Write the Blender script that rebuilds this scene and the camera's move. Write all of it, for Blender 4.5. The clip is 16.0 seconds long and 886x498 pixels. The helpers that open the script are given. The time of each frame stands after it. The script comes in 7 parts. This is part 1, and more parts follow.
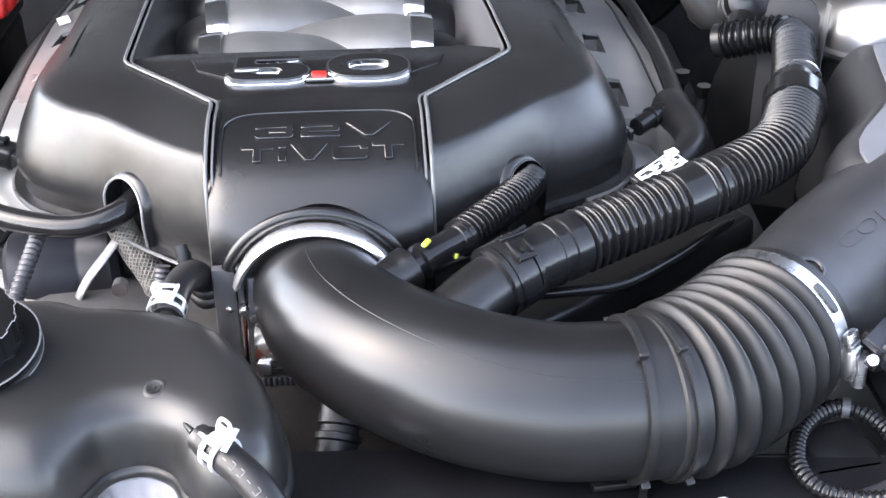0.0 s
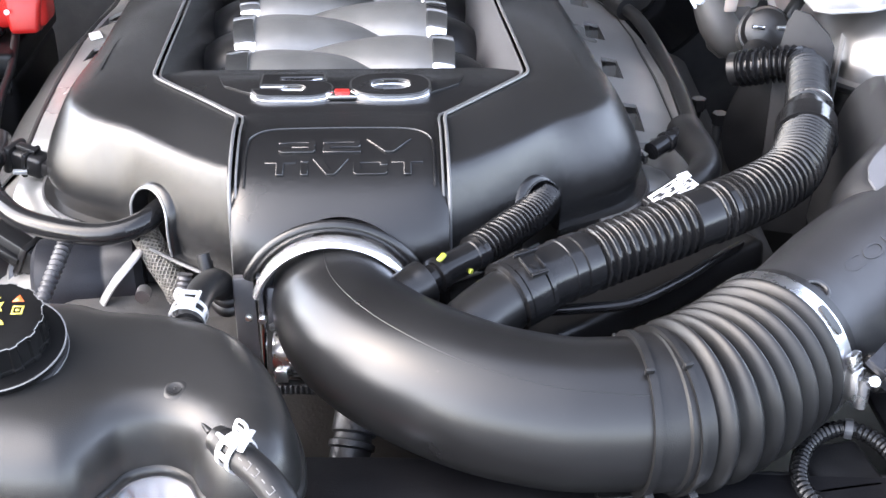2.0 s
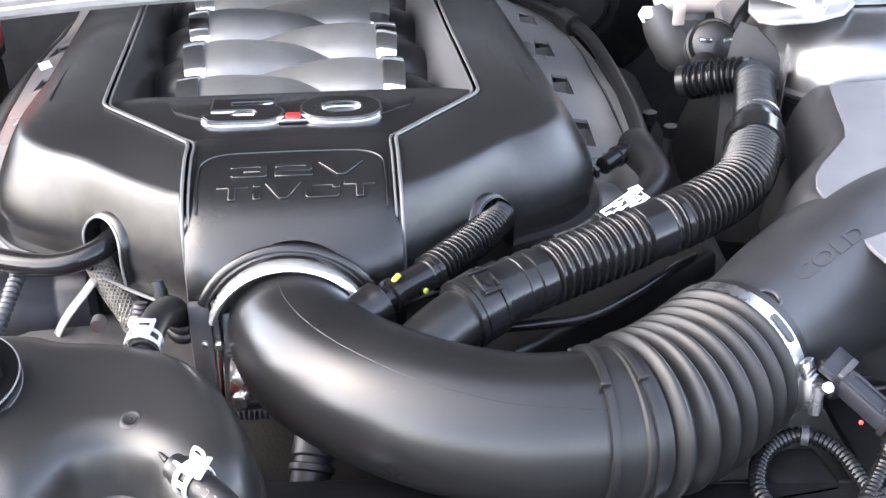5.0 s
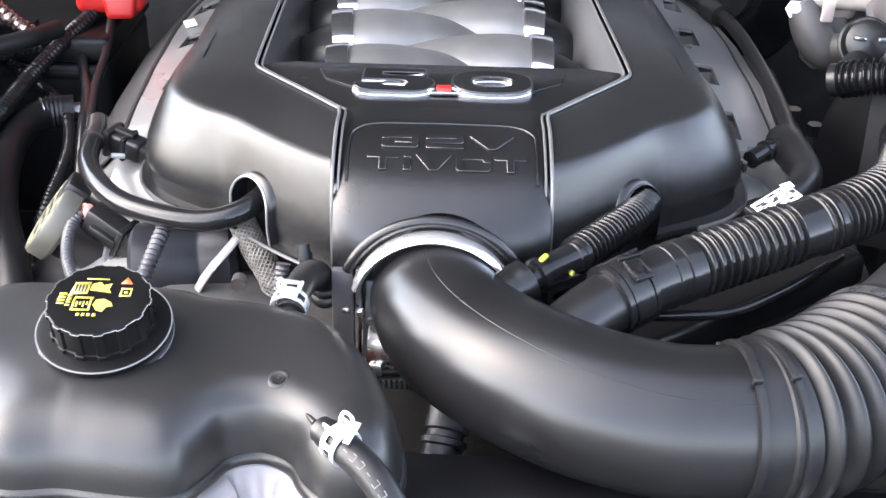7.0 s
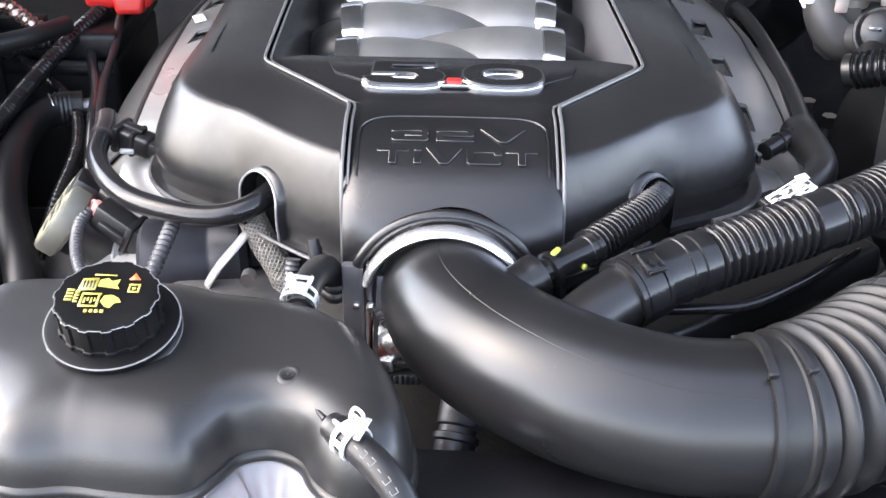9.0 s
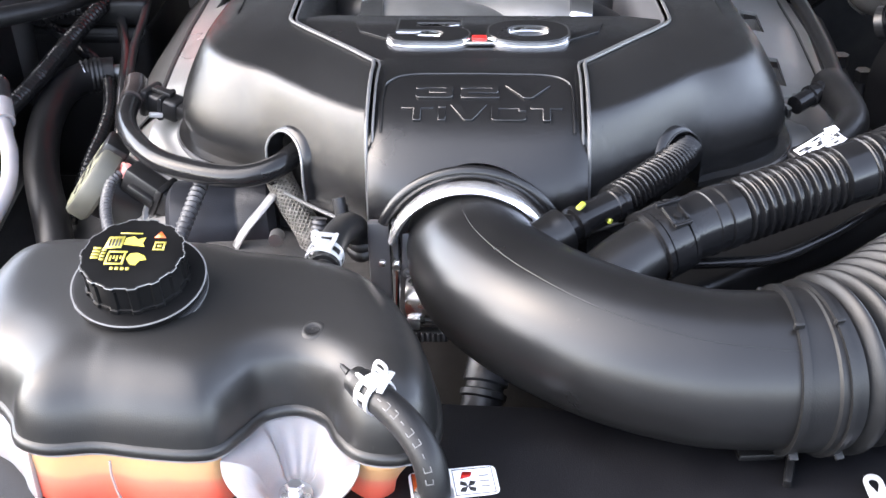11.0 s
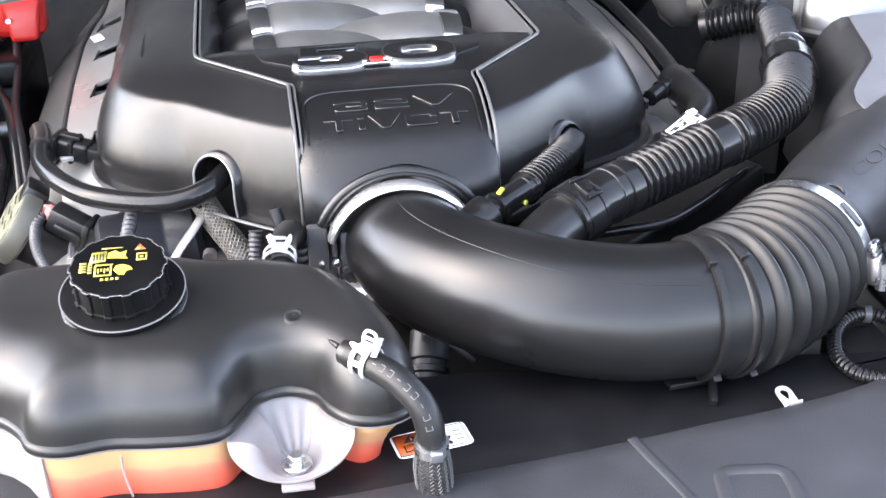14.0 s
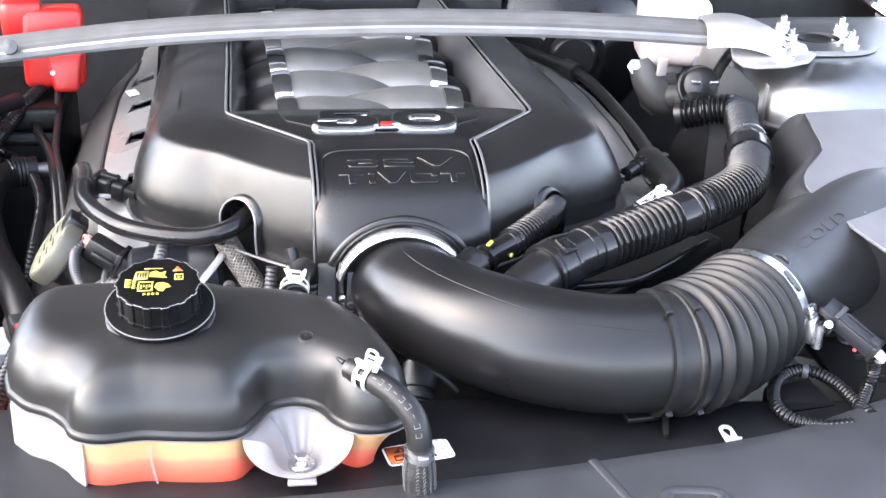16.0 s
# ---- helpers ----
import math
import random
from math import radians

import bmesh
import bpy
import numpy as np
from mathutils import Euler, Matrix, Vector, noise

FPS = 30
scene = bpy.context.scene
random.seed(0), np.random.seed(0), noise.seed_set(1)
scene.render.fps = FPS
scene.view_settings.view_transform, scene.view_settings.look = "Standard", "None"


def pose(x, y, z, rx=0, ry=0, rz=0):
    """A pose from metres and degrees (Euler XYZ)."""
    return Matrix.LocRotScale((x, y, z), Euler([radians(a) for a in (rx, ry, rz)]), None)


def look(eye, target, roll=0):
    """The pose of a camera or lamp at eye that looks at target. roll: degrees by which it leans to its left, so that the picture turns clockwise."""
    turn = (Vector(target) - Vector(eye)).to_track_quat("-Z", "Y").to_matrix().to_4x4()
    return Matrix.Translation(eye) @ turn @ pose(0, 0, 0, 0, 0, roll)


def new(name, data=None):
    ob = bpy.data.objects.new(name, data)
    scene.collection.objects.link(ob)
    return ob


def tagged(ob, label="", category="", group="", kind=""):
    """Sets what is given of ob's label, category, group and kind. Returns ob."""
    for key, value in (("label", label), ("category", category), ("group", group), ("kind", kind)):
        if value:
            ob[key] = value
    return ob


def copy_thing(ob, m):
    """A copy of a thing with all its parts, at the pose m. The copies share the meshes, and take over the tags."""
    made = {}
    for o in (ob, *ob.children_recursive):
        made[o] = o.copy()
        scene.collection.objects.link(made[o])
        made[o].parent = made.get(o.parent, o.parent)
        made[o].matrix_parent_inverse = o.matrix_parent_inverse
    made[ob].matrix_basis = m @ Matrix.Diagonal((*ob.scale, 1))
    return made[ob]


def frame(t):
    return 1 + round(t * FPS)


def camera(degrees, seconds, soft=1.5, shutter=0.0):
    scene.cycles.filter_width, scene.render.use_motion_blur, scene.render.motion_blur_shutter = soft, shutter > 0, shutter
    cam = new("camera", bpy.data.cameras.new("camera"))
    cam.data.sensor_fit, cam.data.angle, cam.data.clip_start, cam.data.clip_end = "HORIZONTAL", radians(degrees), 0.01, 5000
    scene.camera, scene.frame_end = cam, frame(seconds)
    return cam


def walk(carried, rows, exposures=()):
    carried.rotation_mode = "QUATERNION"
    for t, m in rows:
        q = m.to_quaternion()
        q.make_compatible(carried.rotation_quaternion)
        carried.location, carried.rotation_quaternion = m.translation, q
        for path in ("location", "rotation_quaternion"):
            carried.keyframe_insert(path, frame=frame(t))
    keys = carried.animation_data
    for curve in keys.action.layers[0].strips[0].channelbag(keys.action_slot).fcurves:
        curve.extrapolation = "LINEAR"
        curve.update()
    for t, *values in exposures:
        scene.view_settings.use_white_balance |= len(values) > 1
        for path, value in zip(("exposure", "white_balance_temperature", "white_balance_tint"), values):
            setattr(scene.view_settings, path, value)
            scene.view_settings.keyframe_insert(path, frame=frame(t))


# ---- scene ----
cam = camera(37.3, 16.0)
PATH = [
    (0, (0.07, -0.096, 1.374), (0.113, 1.622, 0.352), -1.3),
    (0.5, (0.069, -0.097, 1.382), (0.113, 1.647, 0.404), -0.4),
    (1, (0.059, -0.096, 1.384), (0.082, 1.659, 0.425), 0.2),
    (1.5, (0.062, -0.106, 1.384), (0.061, 1.644, 0.417), 0.4),
    (2, (0.073, -0.122, 1.38), (0.086, 1.617, 0.392), -0.4),
    (2.5, (0.088, -0.133, 1.392), (0.125, 1.622, 0.433), -1.2),
    (3, (0.09, -0.133, 1.391), (0.147, 1.624, 0.438), -1.4),
    (3.5, (0.083, -0.132, 1.385), (0.148, 1.625, 0.43), -0.7),
    (3.7, (0.084, -0.131, 1.382), (0.148, 1.622, 0.422), -2.0),
    (5.8, (0.065, -0.122, 1.381), (0.114, 1.63, 0.418), -0.1),
    (6, (0.054, -0.125, 1.379), (0.048, 1.627, 0.416), 0.0),
    (6.5, (0.046, -0.117, 1.376), (0.0, 1.613, 0.373), 0.7),
    (7, (0.035, -0.12, 1.377), (-0.026, 1.618, 0.389), 0.8),
    (7.5, (0.035, -0.118, 1.375), (-0.034, 1.618, 0.385), 0.5),
    (8, (0.036, -0.114, 1.373), (-0.037, 1.622, 0.382), 0.2),
    (10.3, (0.036, -0.112, 1.358), (-0.056, 1.613, 0.34), 0.1),
    (10.5, (0.038, -0.114, 1.353), (-0.073, 1.597, 0.324), -0.7),
    (11, (0.049, -0.117, 1.361), (-0.096, 1.592, 0.332), -1.6),
    (11.5, (0.052, -0.125, 1.359), (-0.097, 1.59, 0.341), -2.0),
    (12, (0.052, -0.146, 1.355), (-0.113, 1.574, 0.348), -2.9),
    (12.5, (0.059, -0.15, 1.37), (-0.042, 1.577, 0.367), -1.8),
    (13, (0.017, -0.183, 1.388), (0.064, 1.582, 0.45), -0.7),
    (13.5, (-0.04, -0.214, 1.354), (0.128, 1.532, 0.393), -3.4),
    (14, (-0.079, -0.233, 1.366), (0.13, 1.515, 0.417), -1.9),
    (14.5, (-0.098, -0.211, 1.365), (0.083, 1.533, 0.401), -0.1),
    (15, (-0.106, -0.197, 1.376), (0.071, 1.539, 0.399), 1.2),
    (15.5, (-0.123, -0.251, 1.397), (0.123, 1.514, 0.49), 2.3),
    (16, (-0.108, -0.377, 1.404), (0.135, 1.423, 0.567), 1.9),
]
walk(cam, [(t, look(eye, target, roll)) for t, eye, target, roll in PATH], [(0, 2.75, 7050, 12), (3.7, 2.96, 7250, 12), (5.8, 2.83, 7150, 12), (8.2, 2.80, 7150, 12), (10.3, 2.67, 7150, 12), (14.5, 2.68, 7150, 12), (16, 2.79, 7150, 12)])

# ---- light ----
world = bpy.data.worlds.new("sky")
scene.world = world
world.use_nodes = True
wn = world.node_tree
sky = wn.nodes.new("ShaderNodeTexSky")
sky.sky_type = "NISHITA"
sky.sun_disc = False
sky.sun_elevation = radians(38)
sky.sun_rotation = radians(262)
sky.air_density, sky.dust_density, sky.ozone_density = 0.6, 0.9, 1.0
bg = wn.nodes["Background"]
bg.inputs["Strength"].default_value = 0.36
veil = wn.nodes.new("ShaderNodeHueSaturation")
veil.inputs["Saturation"].default_value = 0.68
wn.links.new(sky.outputs[0], veil.inputs["Color"])
wn.links.new(veil.outputs[0], bg.inputs["Color"])

sun_data = bpy.data.lights.new("sun", "SUN")
sun_data.energy = 0.75
sun_data.angle = radians(95)
sun_data.color = (1.0, 0.98, 0.96)
sun = new("sun", sun_data)
sun.matrix_world = look((-3.90, 0.20, 3.95), (0, 0.8, 0.9))



# ---- materials ----
def material(name, base, rough=0.5, metal=0.0, base2=None, scale=30.0, grain=900.0, bump=0.0, rough_var=0.1, spec=0.5,
             coat=0.0, transmission=0.0, subsurface=0.0, emit=None, wear=0.0):
    """A surface with two scales of variation: broad mottling and a fine grain."""
    m = bpy.data.materials.new(name)
    m.use_nodes = True
    nt = m.node_tree
    p = nt.nodes["Principled BSDF"]
    tc = nt.nodes.new("ShaderNodeTexCoord")
    broad = nt.nodes.new("ShaderNodeTexNoise")
    broad.inputs["Scale"].default_value = scale
    broad.inputs["Detail"].default_value = 5.0
    nt.links.new(tc.outputs["Object"], broad.inputs["Vector"])
    ramp = nt.nodes.new("ShaderNodeValToRGB")
    b2 = base2 if base2 else tuple(min(1.0, c * 1.25 + 0.002) for c in base)
    ramp.color_ramp.elements[0].position, ramp.color_ramp.elements[1].position = 0.35, 0.7
    ramp.color_ramp.elements[0].color = (*base, 1)
    ramp.color_ramp.elements[1].color = (*b2, 1)
    nt.links.new(broad.outputs["Fac"], ramp.inputs["Fac"])
    colour = ramp.outputs["Color"]
    fine = nt.nodes.new("ShaderNodeTexNoise")
    fine.inputs["Scale"].default_value = grain
    fine.inputs["Detail"].default_value = 3.0
    nt.links.new(tc.outputs["Object"], fine.inputs["Vector"])
    if wear:
        dust = nt.nodes.new("ShaderNodeTexNoise")
        dust.inputs["Scale"].default_value = 260.0
        dust.inputs["Detail"].default_value = 8.0
        dust.inputs["Roughness"].default_value = 0.75
        nt.links.new(tc.outputs["Object"], dust.inputs["Vector"])
        dr = nt.nodes.new("ShaderNodeMapRange")
        dr.inputs["From Min"].default_value, dr.inputs["From Max"].default_value = 0.62, 0.8
        dr.inputs["To Max"].default_value = wear
        nt.links.new(dust.outputs["Fac"], dr.inputs["Value"])
        mix = nt.nodes.new("ShaderNodeMixRGB")
        mix.inputs["Color2"].default_value = (0.35, 0.33, 0.3, 1)
        nt.links.new(dr.outputs["Result"], mix.inputs["Fac"])
        nt.links.new(colour, mix.inputs["Color1"])
        colour = mix.outputs["Color"]
    nt.links.new(colour, p.inputs["Base Color"])
    rr = nt.nodes.new("ShaderNodeMapRange")
    rr.inputs["To Min"].default_value = max(0.02, rough - rough_var)
    rr.inputs["To Max"].default_value = min(1.0, rough + rough_var)
    nt.links.new(broad.outputs["Fac"], rr.inputs["Value"])
    nt.links.new(rr.outputs["Result"], p.inputs["Roughness"])
    p.inputs["Metallic"].default_value = metal
    p.inputs["Specular IOR Level"].default_value = spec
    p.inputs["Coat Weight"].default_value = coat
    p.inputs["Coat Roughness"].default_value = 0.08
    p.inputs["Transmission Weight"].default_value = transmission
    if subsurface:
        p.inputs["Subsurface Weight"].default_value = subsurface
        p.inputs["Subsurface Radius"].default_value = (0.02, 0.012, 0.008)
        p.inputs["Subsurface Scale"].default_value = 0.6
    if emit:
        p.inputs["Emission Color"].default_value = (*emit[:3], 1)
        p.inputs["Emission Strength"].default_value = emit[3]
    if bump:
        bn = nt.nodes.new("ShaderNodeBump")
        bn.inputs["Strength"].default_value = bump
        bn.inputs["Distance"].default_value = 0.0006
        nt.links.new(fine.outputs["Fac"], bn.inputs["Height"])
        nt.links.new(bn.outputs["Normal"], p.inputs["Normal"])
    return m


COVER = material("cover_plastic", (0.010, 0.010, 0.0102), 0.21, spec=0.38, bump=0.35, grain=1500, rough_var=0.04, scale=12, wear=0.03)
PANEL = material("panel_plastic", (0.0060, 0.0060, 0.0064), 0.26, spec=0.40, bump=0.25, grain=1500, rough_var=0.05, scale=14)
TUBE = material("intake_plastic", (0.0058, 0.0058, 0.0061), 0.29, spec=0.41, bump=0.12, grain=1400, rough_var=0.05, scale=10, wear=0.04)
RUBBER = material("rubber", (0.0070, 0.0070, 0.0074), 0.40, spec=0.32, bump=0.2, grain=900, rough_var=0.08, wear=0.02)
HOSE = material("corrugated_plastic", (0.0070, 0.0070, 0.0075), 0.18, spec=0.31, bump=0.1, rough_var=0.06, wear=0.01)
LID = material("tank_lid_plastic", (0.0105, 0.0103, 0.0101), 0.36, spec=0.46, bump=0.2, grain=1200, rough_var=0.07, scale=9, wear=0.10)
DARK = material("dark_plastic", (0.0080, 0.0080, 0.0086), 0.34, spec=0.4, bump=0.3, wear=0.02)
SHEET = material("shroud_plastic", (0.0048, 0.0048, 0.0060), 0.5, spec=0.28, bump=0.4, grain=1100, rough_var=0.08, wear=0.03)
TRIM = material("front_trim_plastic", (0.020, 0.021, 0.0245), 0.5, spec=0.5, bump=0.6, grain=1300, rough_var=0.05, wear=0.05)
GRIME = material("bay_black", (0.030, 0.030, 0.030), 0.7, base2=(0.048, 0.046, 0.045), spec=0.25, bump=0.6, grain=300)
RINGM = material("brushed_ring", (0.85, 0.85, 0.86), 0.26, metal=0.9, rough_var=0.05)
LETTER = material("letter_plastic", (0.0060, 0.0060, 0.0064), 0.22, spec=0.6)
BAND = material("satin_chrome", (0.78, 0.78, 0.79), 0.11, metal=1.0, rough_var=0.05)
CHROME = material("chrome", (0.85, 0.85, 0.86), 0.07, metal=1.0, rough_var=0.03)
STEEL = material("zinc_steel", (0.62, 0.62, 0.63), 0.28, metal=1.0, bump=0.2, rough_var=0.1, scale=80)
ALU = material("cast_aluminium", (0.20, 0.20, 0.202), 0.42, metal=0.85, bump=0.8, grain=500, scale=40)
TOWER = material("bare_aluminium_sheet", (0.27, 0.27, 0.274), 0.34, metal=1.0, bump=0.9, grain=45, rough_var=0.14, scale=18)
CAPPLASTIC = material("screw_cap_plastic", (0.0024, 0.0024, 0.0026), 0.34, spec=0.13, bump=0.1, rough_var=0.05)
PAINT = material("red_paint", (0.034, 0.005, 0.0055), 0.25, metal=0.1, base2=(0.042, 0.006, 0.0065), coat=0.8, bump=0.0, grain=3000, rough_var=0.04)
BARPAINT = material("bar_paint", (0.18, 0.18, 0.184), 0.36, metal=0.55, bump=0.1, rough_var=0.06, wear=0.03)
BRACKET = material("cast_bracket_silver", (0.42, 0.42, 0.425), 0.42, metal=0.75, bump=0.25, rough_var=0.06)
RUNNER = material("runner_paint", (0.140, 0.141, 0.139), 0.40, metal=0.6, bump=0.5, grain=1600, rough_var=0.05)
BEAD = material("cover_edge", (0.075, 0.075, 0.077), 0.4, metal=0.1, rough_var=0.06)
COIL = material("coil_cover_paint", (0.195, 0.193, 0.189), 0.28, metal=0.42, bump=0.25, grain=900, rough_var=0.03, scale=8, wear=0.01)
WHITE = material("clamp_white", (0.6, 0.6, 0.6), 0.3, metal=0.5, rough_var=0.1)
NATURAL = material("natural_polyethylene", (0.190, 0.178, 0.184), 0.35, subsurface=0.5, rough_var=0.06, bump=0.15)
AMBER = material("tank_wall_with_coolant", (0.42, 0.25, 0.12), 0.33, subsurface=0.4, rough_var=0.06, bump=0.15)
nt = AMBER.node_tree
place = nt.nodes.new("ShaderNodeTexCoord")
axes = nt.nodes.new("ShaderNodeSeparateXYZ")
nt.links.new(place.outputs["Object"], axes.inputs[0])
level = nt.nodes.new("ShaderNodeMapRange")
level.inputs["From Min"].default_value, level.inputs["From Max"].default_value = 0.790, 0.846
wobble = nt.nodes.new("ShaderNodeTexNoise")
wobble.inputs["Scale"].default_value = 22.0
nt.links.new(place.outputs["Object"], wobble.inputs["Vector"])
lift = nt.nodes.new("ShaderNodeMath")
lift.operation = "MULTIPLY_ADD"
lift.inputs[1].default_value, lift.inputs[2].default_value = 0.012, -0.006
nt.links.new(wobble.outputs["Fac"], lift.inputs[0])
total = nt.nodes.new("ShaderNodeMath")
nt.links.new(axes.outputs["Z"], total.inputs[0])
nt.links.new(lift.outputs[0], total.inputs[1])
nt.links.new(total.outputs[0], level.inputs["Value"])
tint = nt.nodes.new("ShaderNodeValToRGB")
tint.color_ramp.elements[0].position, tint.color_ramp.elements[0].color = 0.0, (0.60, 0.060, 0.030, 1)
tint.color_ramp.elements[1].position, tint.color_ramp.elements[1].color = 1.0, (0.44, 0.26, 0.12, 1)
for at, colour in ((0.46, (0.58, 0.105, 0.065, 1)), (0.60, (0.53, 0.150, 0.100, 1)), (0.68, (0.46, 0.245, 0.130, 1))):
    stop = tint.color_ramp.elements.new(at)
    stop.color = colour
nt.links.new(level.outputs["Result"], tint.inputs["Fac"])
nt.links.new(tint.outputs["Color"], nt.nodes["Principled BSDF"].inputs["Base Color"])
RED = material("red_plastic", (0.38, 0.012, 0.010), 0.35, rough_var=0.08, bump=0.2)
YELLOW = material("yellow_print", (0.36, 0.30, 0.05), 0.5)
ORANGE = material("orange_print", (0.5, 0.10, 0.02), 0.45)
PAPER = material("sticker_white", (0.82, 0.82, 0.82), 0.4)
INK = material("black_print", (0.015, 0.015, 0.015), 0.5)
BRAID = material("braided_sleeve", (0.022, 0.021, 0.019), 0.6, base2=(0.20, 0.187, 0.165), scale=480, bump=1.0, grain=500)
BRAIDSTRAND = material("braid_strand", (0.13, 0.122, 0.108), 0.45, base2=(0.26, 0.245, 0.215), scale=200, bump=0.3)
SCRAPE = material("scraped_plastic", (0.16, 0.16, 0.165), 0.6)
SCUFF = material("scuffed_print", (0.06, 0.06, 0.062), 0.5, base2=(0.12, 0.12, 0.12), scale=300)
BAFFLE = material("dark_baffle", (0.020, 0.020, 0.021), 0.6, spec=0.2, bump=0.4)
GRAINED = material("grained_grey_plastic", (0.022, 0.022, 0.0218), 0.38, base2=(0.055, 0.054, 0.053), scale=420, bump=1.0, grain=700, rough_var=0.1)
GREY = material("grey_plastic", (0.045, 0.045, 0.048), 0.45, bump=0.4, rough_var=0.08)
BRONZE = material("bronze_toned_metal", (0.30, 0.20, 0.16), 0.25, metal=0.9, base2=(0.42, 0.32, 0.28), scale=120, rough_var=0.1)
FLUID = material("reservoir_plastic", (0.52, 0.47, 0.44), 0.35, subsurface=0.5)
CONCRETE = material("tarmac", (0.10, 0.098, 0.096), 0.85, base2=(0.14, 0.138, 0.134), scale=3, bump=0.5, grain=120)
PINK = material("pale_seal", (0.55, 0.22, 0.20), 0.4)
TAN = material("smoky_fitting", (0.020, 0.016, 0.0155), 0.15, base2=(0.042, 0.034, 0.033), spec=0.6)
# Pale tone painted on as the highlight of black edges.
EDGEGLINT = material("edge_glint", (0.17, 0.17, 0.172), 0.3, metal=0.3)
HOUSING = material("blue_grey_housing", (0.012, 0.013, 0.0165), 0.40, spec=0.3, bump=0.4)
WEAVE = material("woven_sleeve", (0.007, 0.007, 0.007), 0.5, base2=(0.022, 0.021, 0.02), scale=500, bump=0.9, grain=900)
WEAVESTRAND = material("woven_strand", (0.015, 0.015, 0.015), 0.45, base2=(0.034, 0.033, 0.032), scale=300)
CAPGREY = material("oil_cap_plastic", (0.05, 0.05, 0.042), 0.5, base2=(0.075, 0.073, 0.055), bump=0.3)
DULL = material("grey_casting", (0.085, 0.083, 0.080), 0.5, metal=0.3, bump=0.25, grain=500, scale=50)
CAST = material("dull_casting", (0.24, 0.234, 0.222), 0.5, metal=0.3, bump=0.3, grain=400, scale=50)
OLIVE = material("oil_cap_print", (0.05, 0.05, 0.035), 0.5, base2=(0.26, 0.26, 0.17), scale=120, bump=0.3)
LIME = material("lime_clip", (0.26, 0.28, 0.03), 0.4)
# Same plastic as the walls; the lid's skylight is put into this paler colour.
BOXLID = material("airbox_lid_skylit", (0.075, 0.077, 0.085), 0.5, spec=0.5, bump=0.4, grain=1300, rough_var=0.04)
# Near-black puts the shade of the deep bay into the colour, with sparse dust.
SHADED = material("shaded_dusty_black", (0.0050, 0.0050, 0.0054), 0.36, spec=0.22, bump=0.4, wear=0.03)
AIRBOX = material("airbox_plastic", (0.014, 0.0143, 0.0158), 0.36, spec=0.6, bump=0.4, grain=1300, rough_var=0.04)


# ---- building helpers ----
def thing(name, at, label, category, group="", kind=""):
    ob = new(name)
    ob.empty_display_size = 0.02
    ob.location = at
    return tagged(ob, label, category, group, kind)


def link(name, mesh, mat, parent=None, label="", smooth=True):
    mesh.materials.clear()
    mesh.materials.append(mat)
    for poly in mesh.polygons:
        poly.use_smooth = smooth
    ob = new(name, mesh)
    if parent is not None:
        ob.parent = parent
        if parent.type == "EMPTY":
            ob.matrix_parent_inverse = Matrix.Translation(-Vector(parent.location))
    if label:
        ob["label"] = label
    return ob


def part(name, bm, mat, parent=None, label="", smooth=True, angle=40.0):
    """One mesh object from a bmesh given in world coordinates."""
    mesh = bpy.data.meshes.new(name)
    bmesh.ops.recalc_face_normals(bm, faces=bm.faces)
    for e in bm.edges:
        if len(e.link_faces) == 2 and e.calc_face_angle(0) > radians(angle):
            e.smooth = False
    bm.to_mesh(mesh)
    bm.free()
    return link(name, mesh, mat, parent, label, smooth)


def join(*bms):
    out = bmesh.new()
    for b in bms:
        tmp = bpy.data.meshes.new("tmp")
        b.to_mesh(tmp)
        b.free()
        out.from_mesh(tmp)
        bpy.data.meshes.remove(tmp)
    return out


def box(size, m=None, bevel=0.0, seg=2):
    bm = bmesh.new()
    bmesh.ops.create_cube(bm, size=1.0, matrix=Matrix.Diagonal((*size, 1)))
    if bevel:
        bmesh.ops.bevel(bm, geom=bm.edges[:], offset=bevel, segments=seg, affect="EDGES", profile=0.5)
    if m is not None:
        bm.transform(m)
    return bm


def frame_to(a, b):
    """A pose at a whose z axis points to b."""
    d = Vector(b) - Vector(a)
    return Matrix.Translation(a) @ d.to_track_quat("Z", "Y").to_matrix().to_4x4()


def lathe(profile, m=None, seg=40, cap=True):
    """A body turned about z from (radius, z) pairs."""
    bm = bmesh.new()
    rings = []
    for r, z in profile:
        rings.append([bm.verts.new((r * math.cos(2 * math.pi * i / seg), r * math.sin(2 * math.pi * i / seg), z)) for i in range(seg)])
    for a, b in zip(rings, rings[1:]):
        for i in range(seg):
            bm.faces.new((a[i], a[(i + 1) % seg], b[(i + 1) % seg], b[i]))
    if cap:
        bm.faces.new(rings[0][::-1])
        bm.faces.new(rings[-1])
    if m is not None:
        bm.transform(m)
    return bm


def arc_ring(profile, m, a0, a1, seg=48):
    """A partial turning about z, closed at both ends."""
    bm = bmesh.new()
    rings = []
    for i in range(seg + 1):
        a = radians(a0 + (a1 - a0) * i / seg)
        rings.append([bm.verts.new((r * math.cos(a), r * math.sin(a), z)) for r, z in profile])
    n = len(profile)
    for a, b in zip(rings, rings[1:]):
        for k in range(n):
            bm.faces.new((a[k], a[(k + 1) % n], b[(k + 1) % n], b[k]))
    bm.faces.new(rings[0][::-1])
    bm.faces.new(rings[-1])
    bm.transform(m)
    return bm


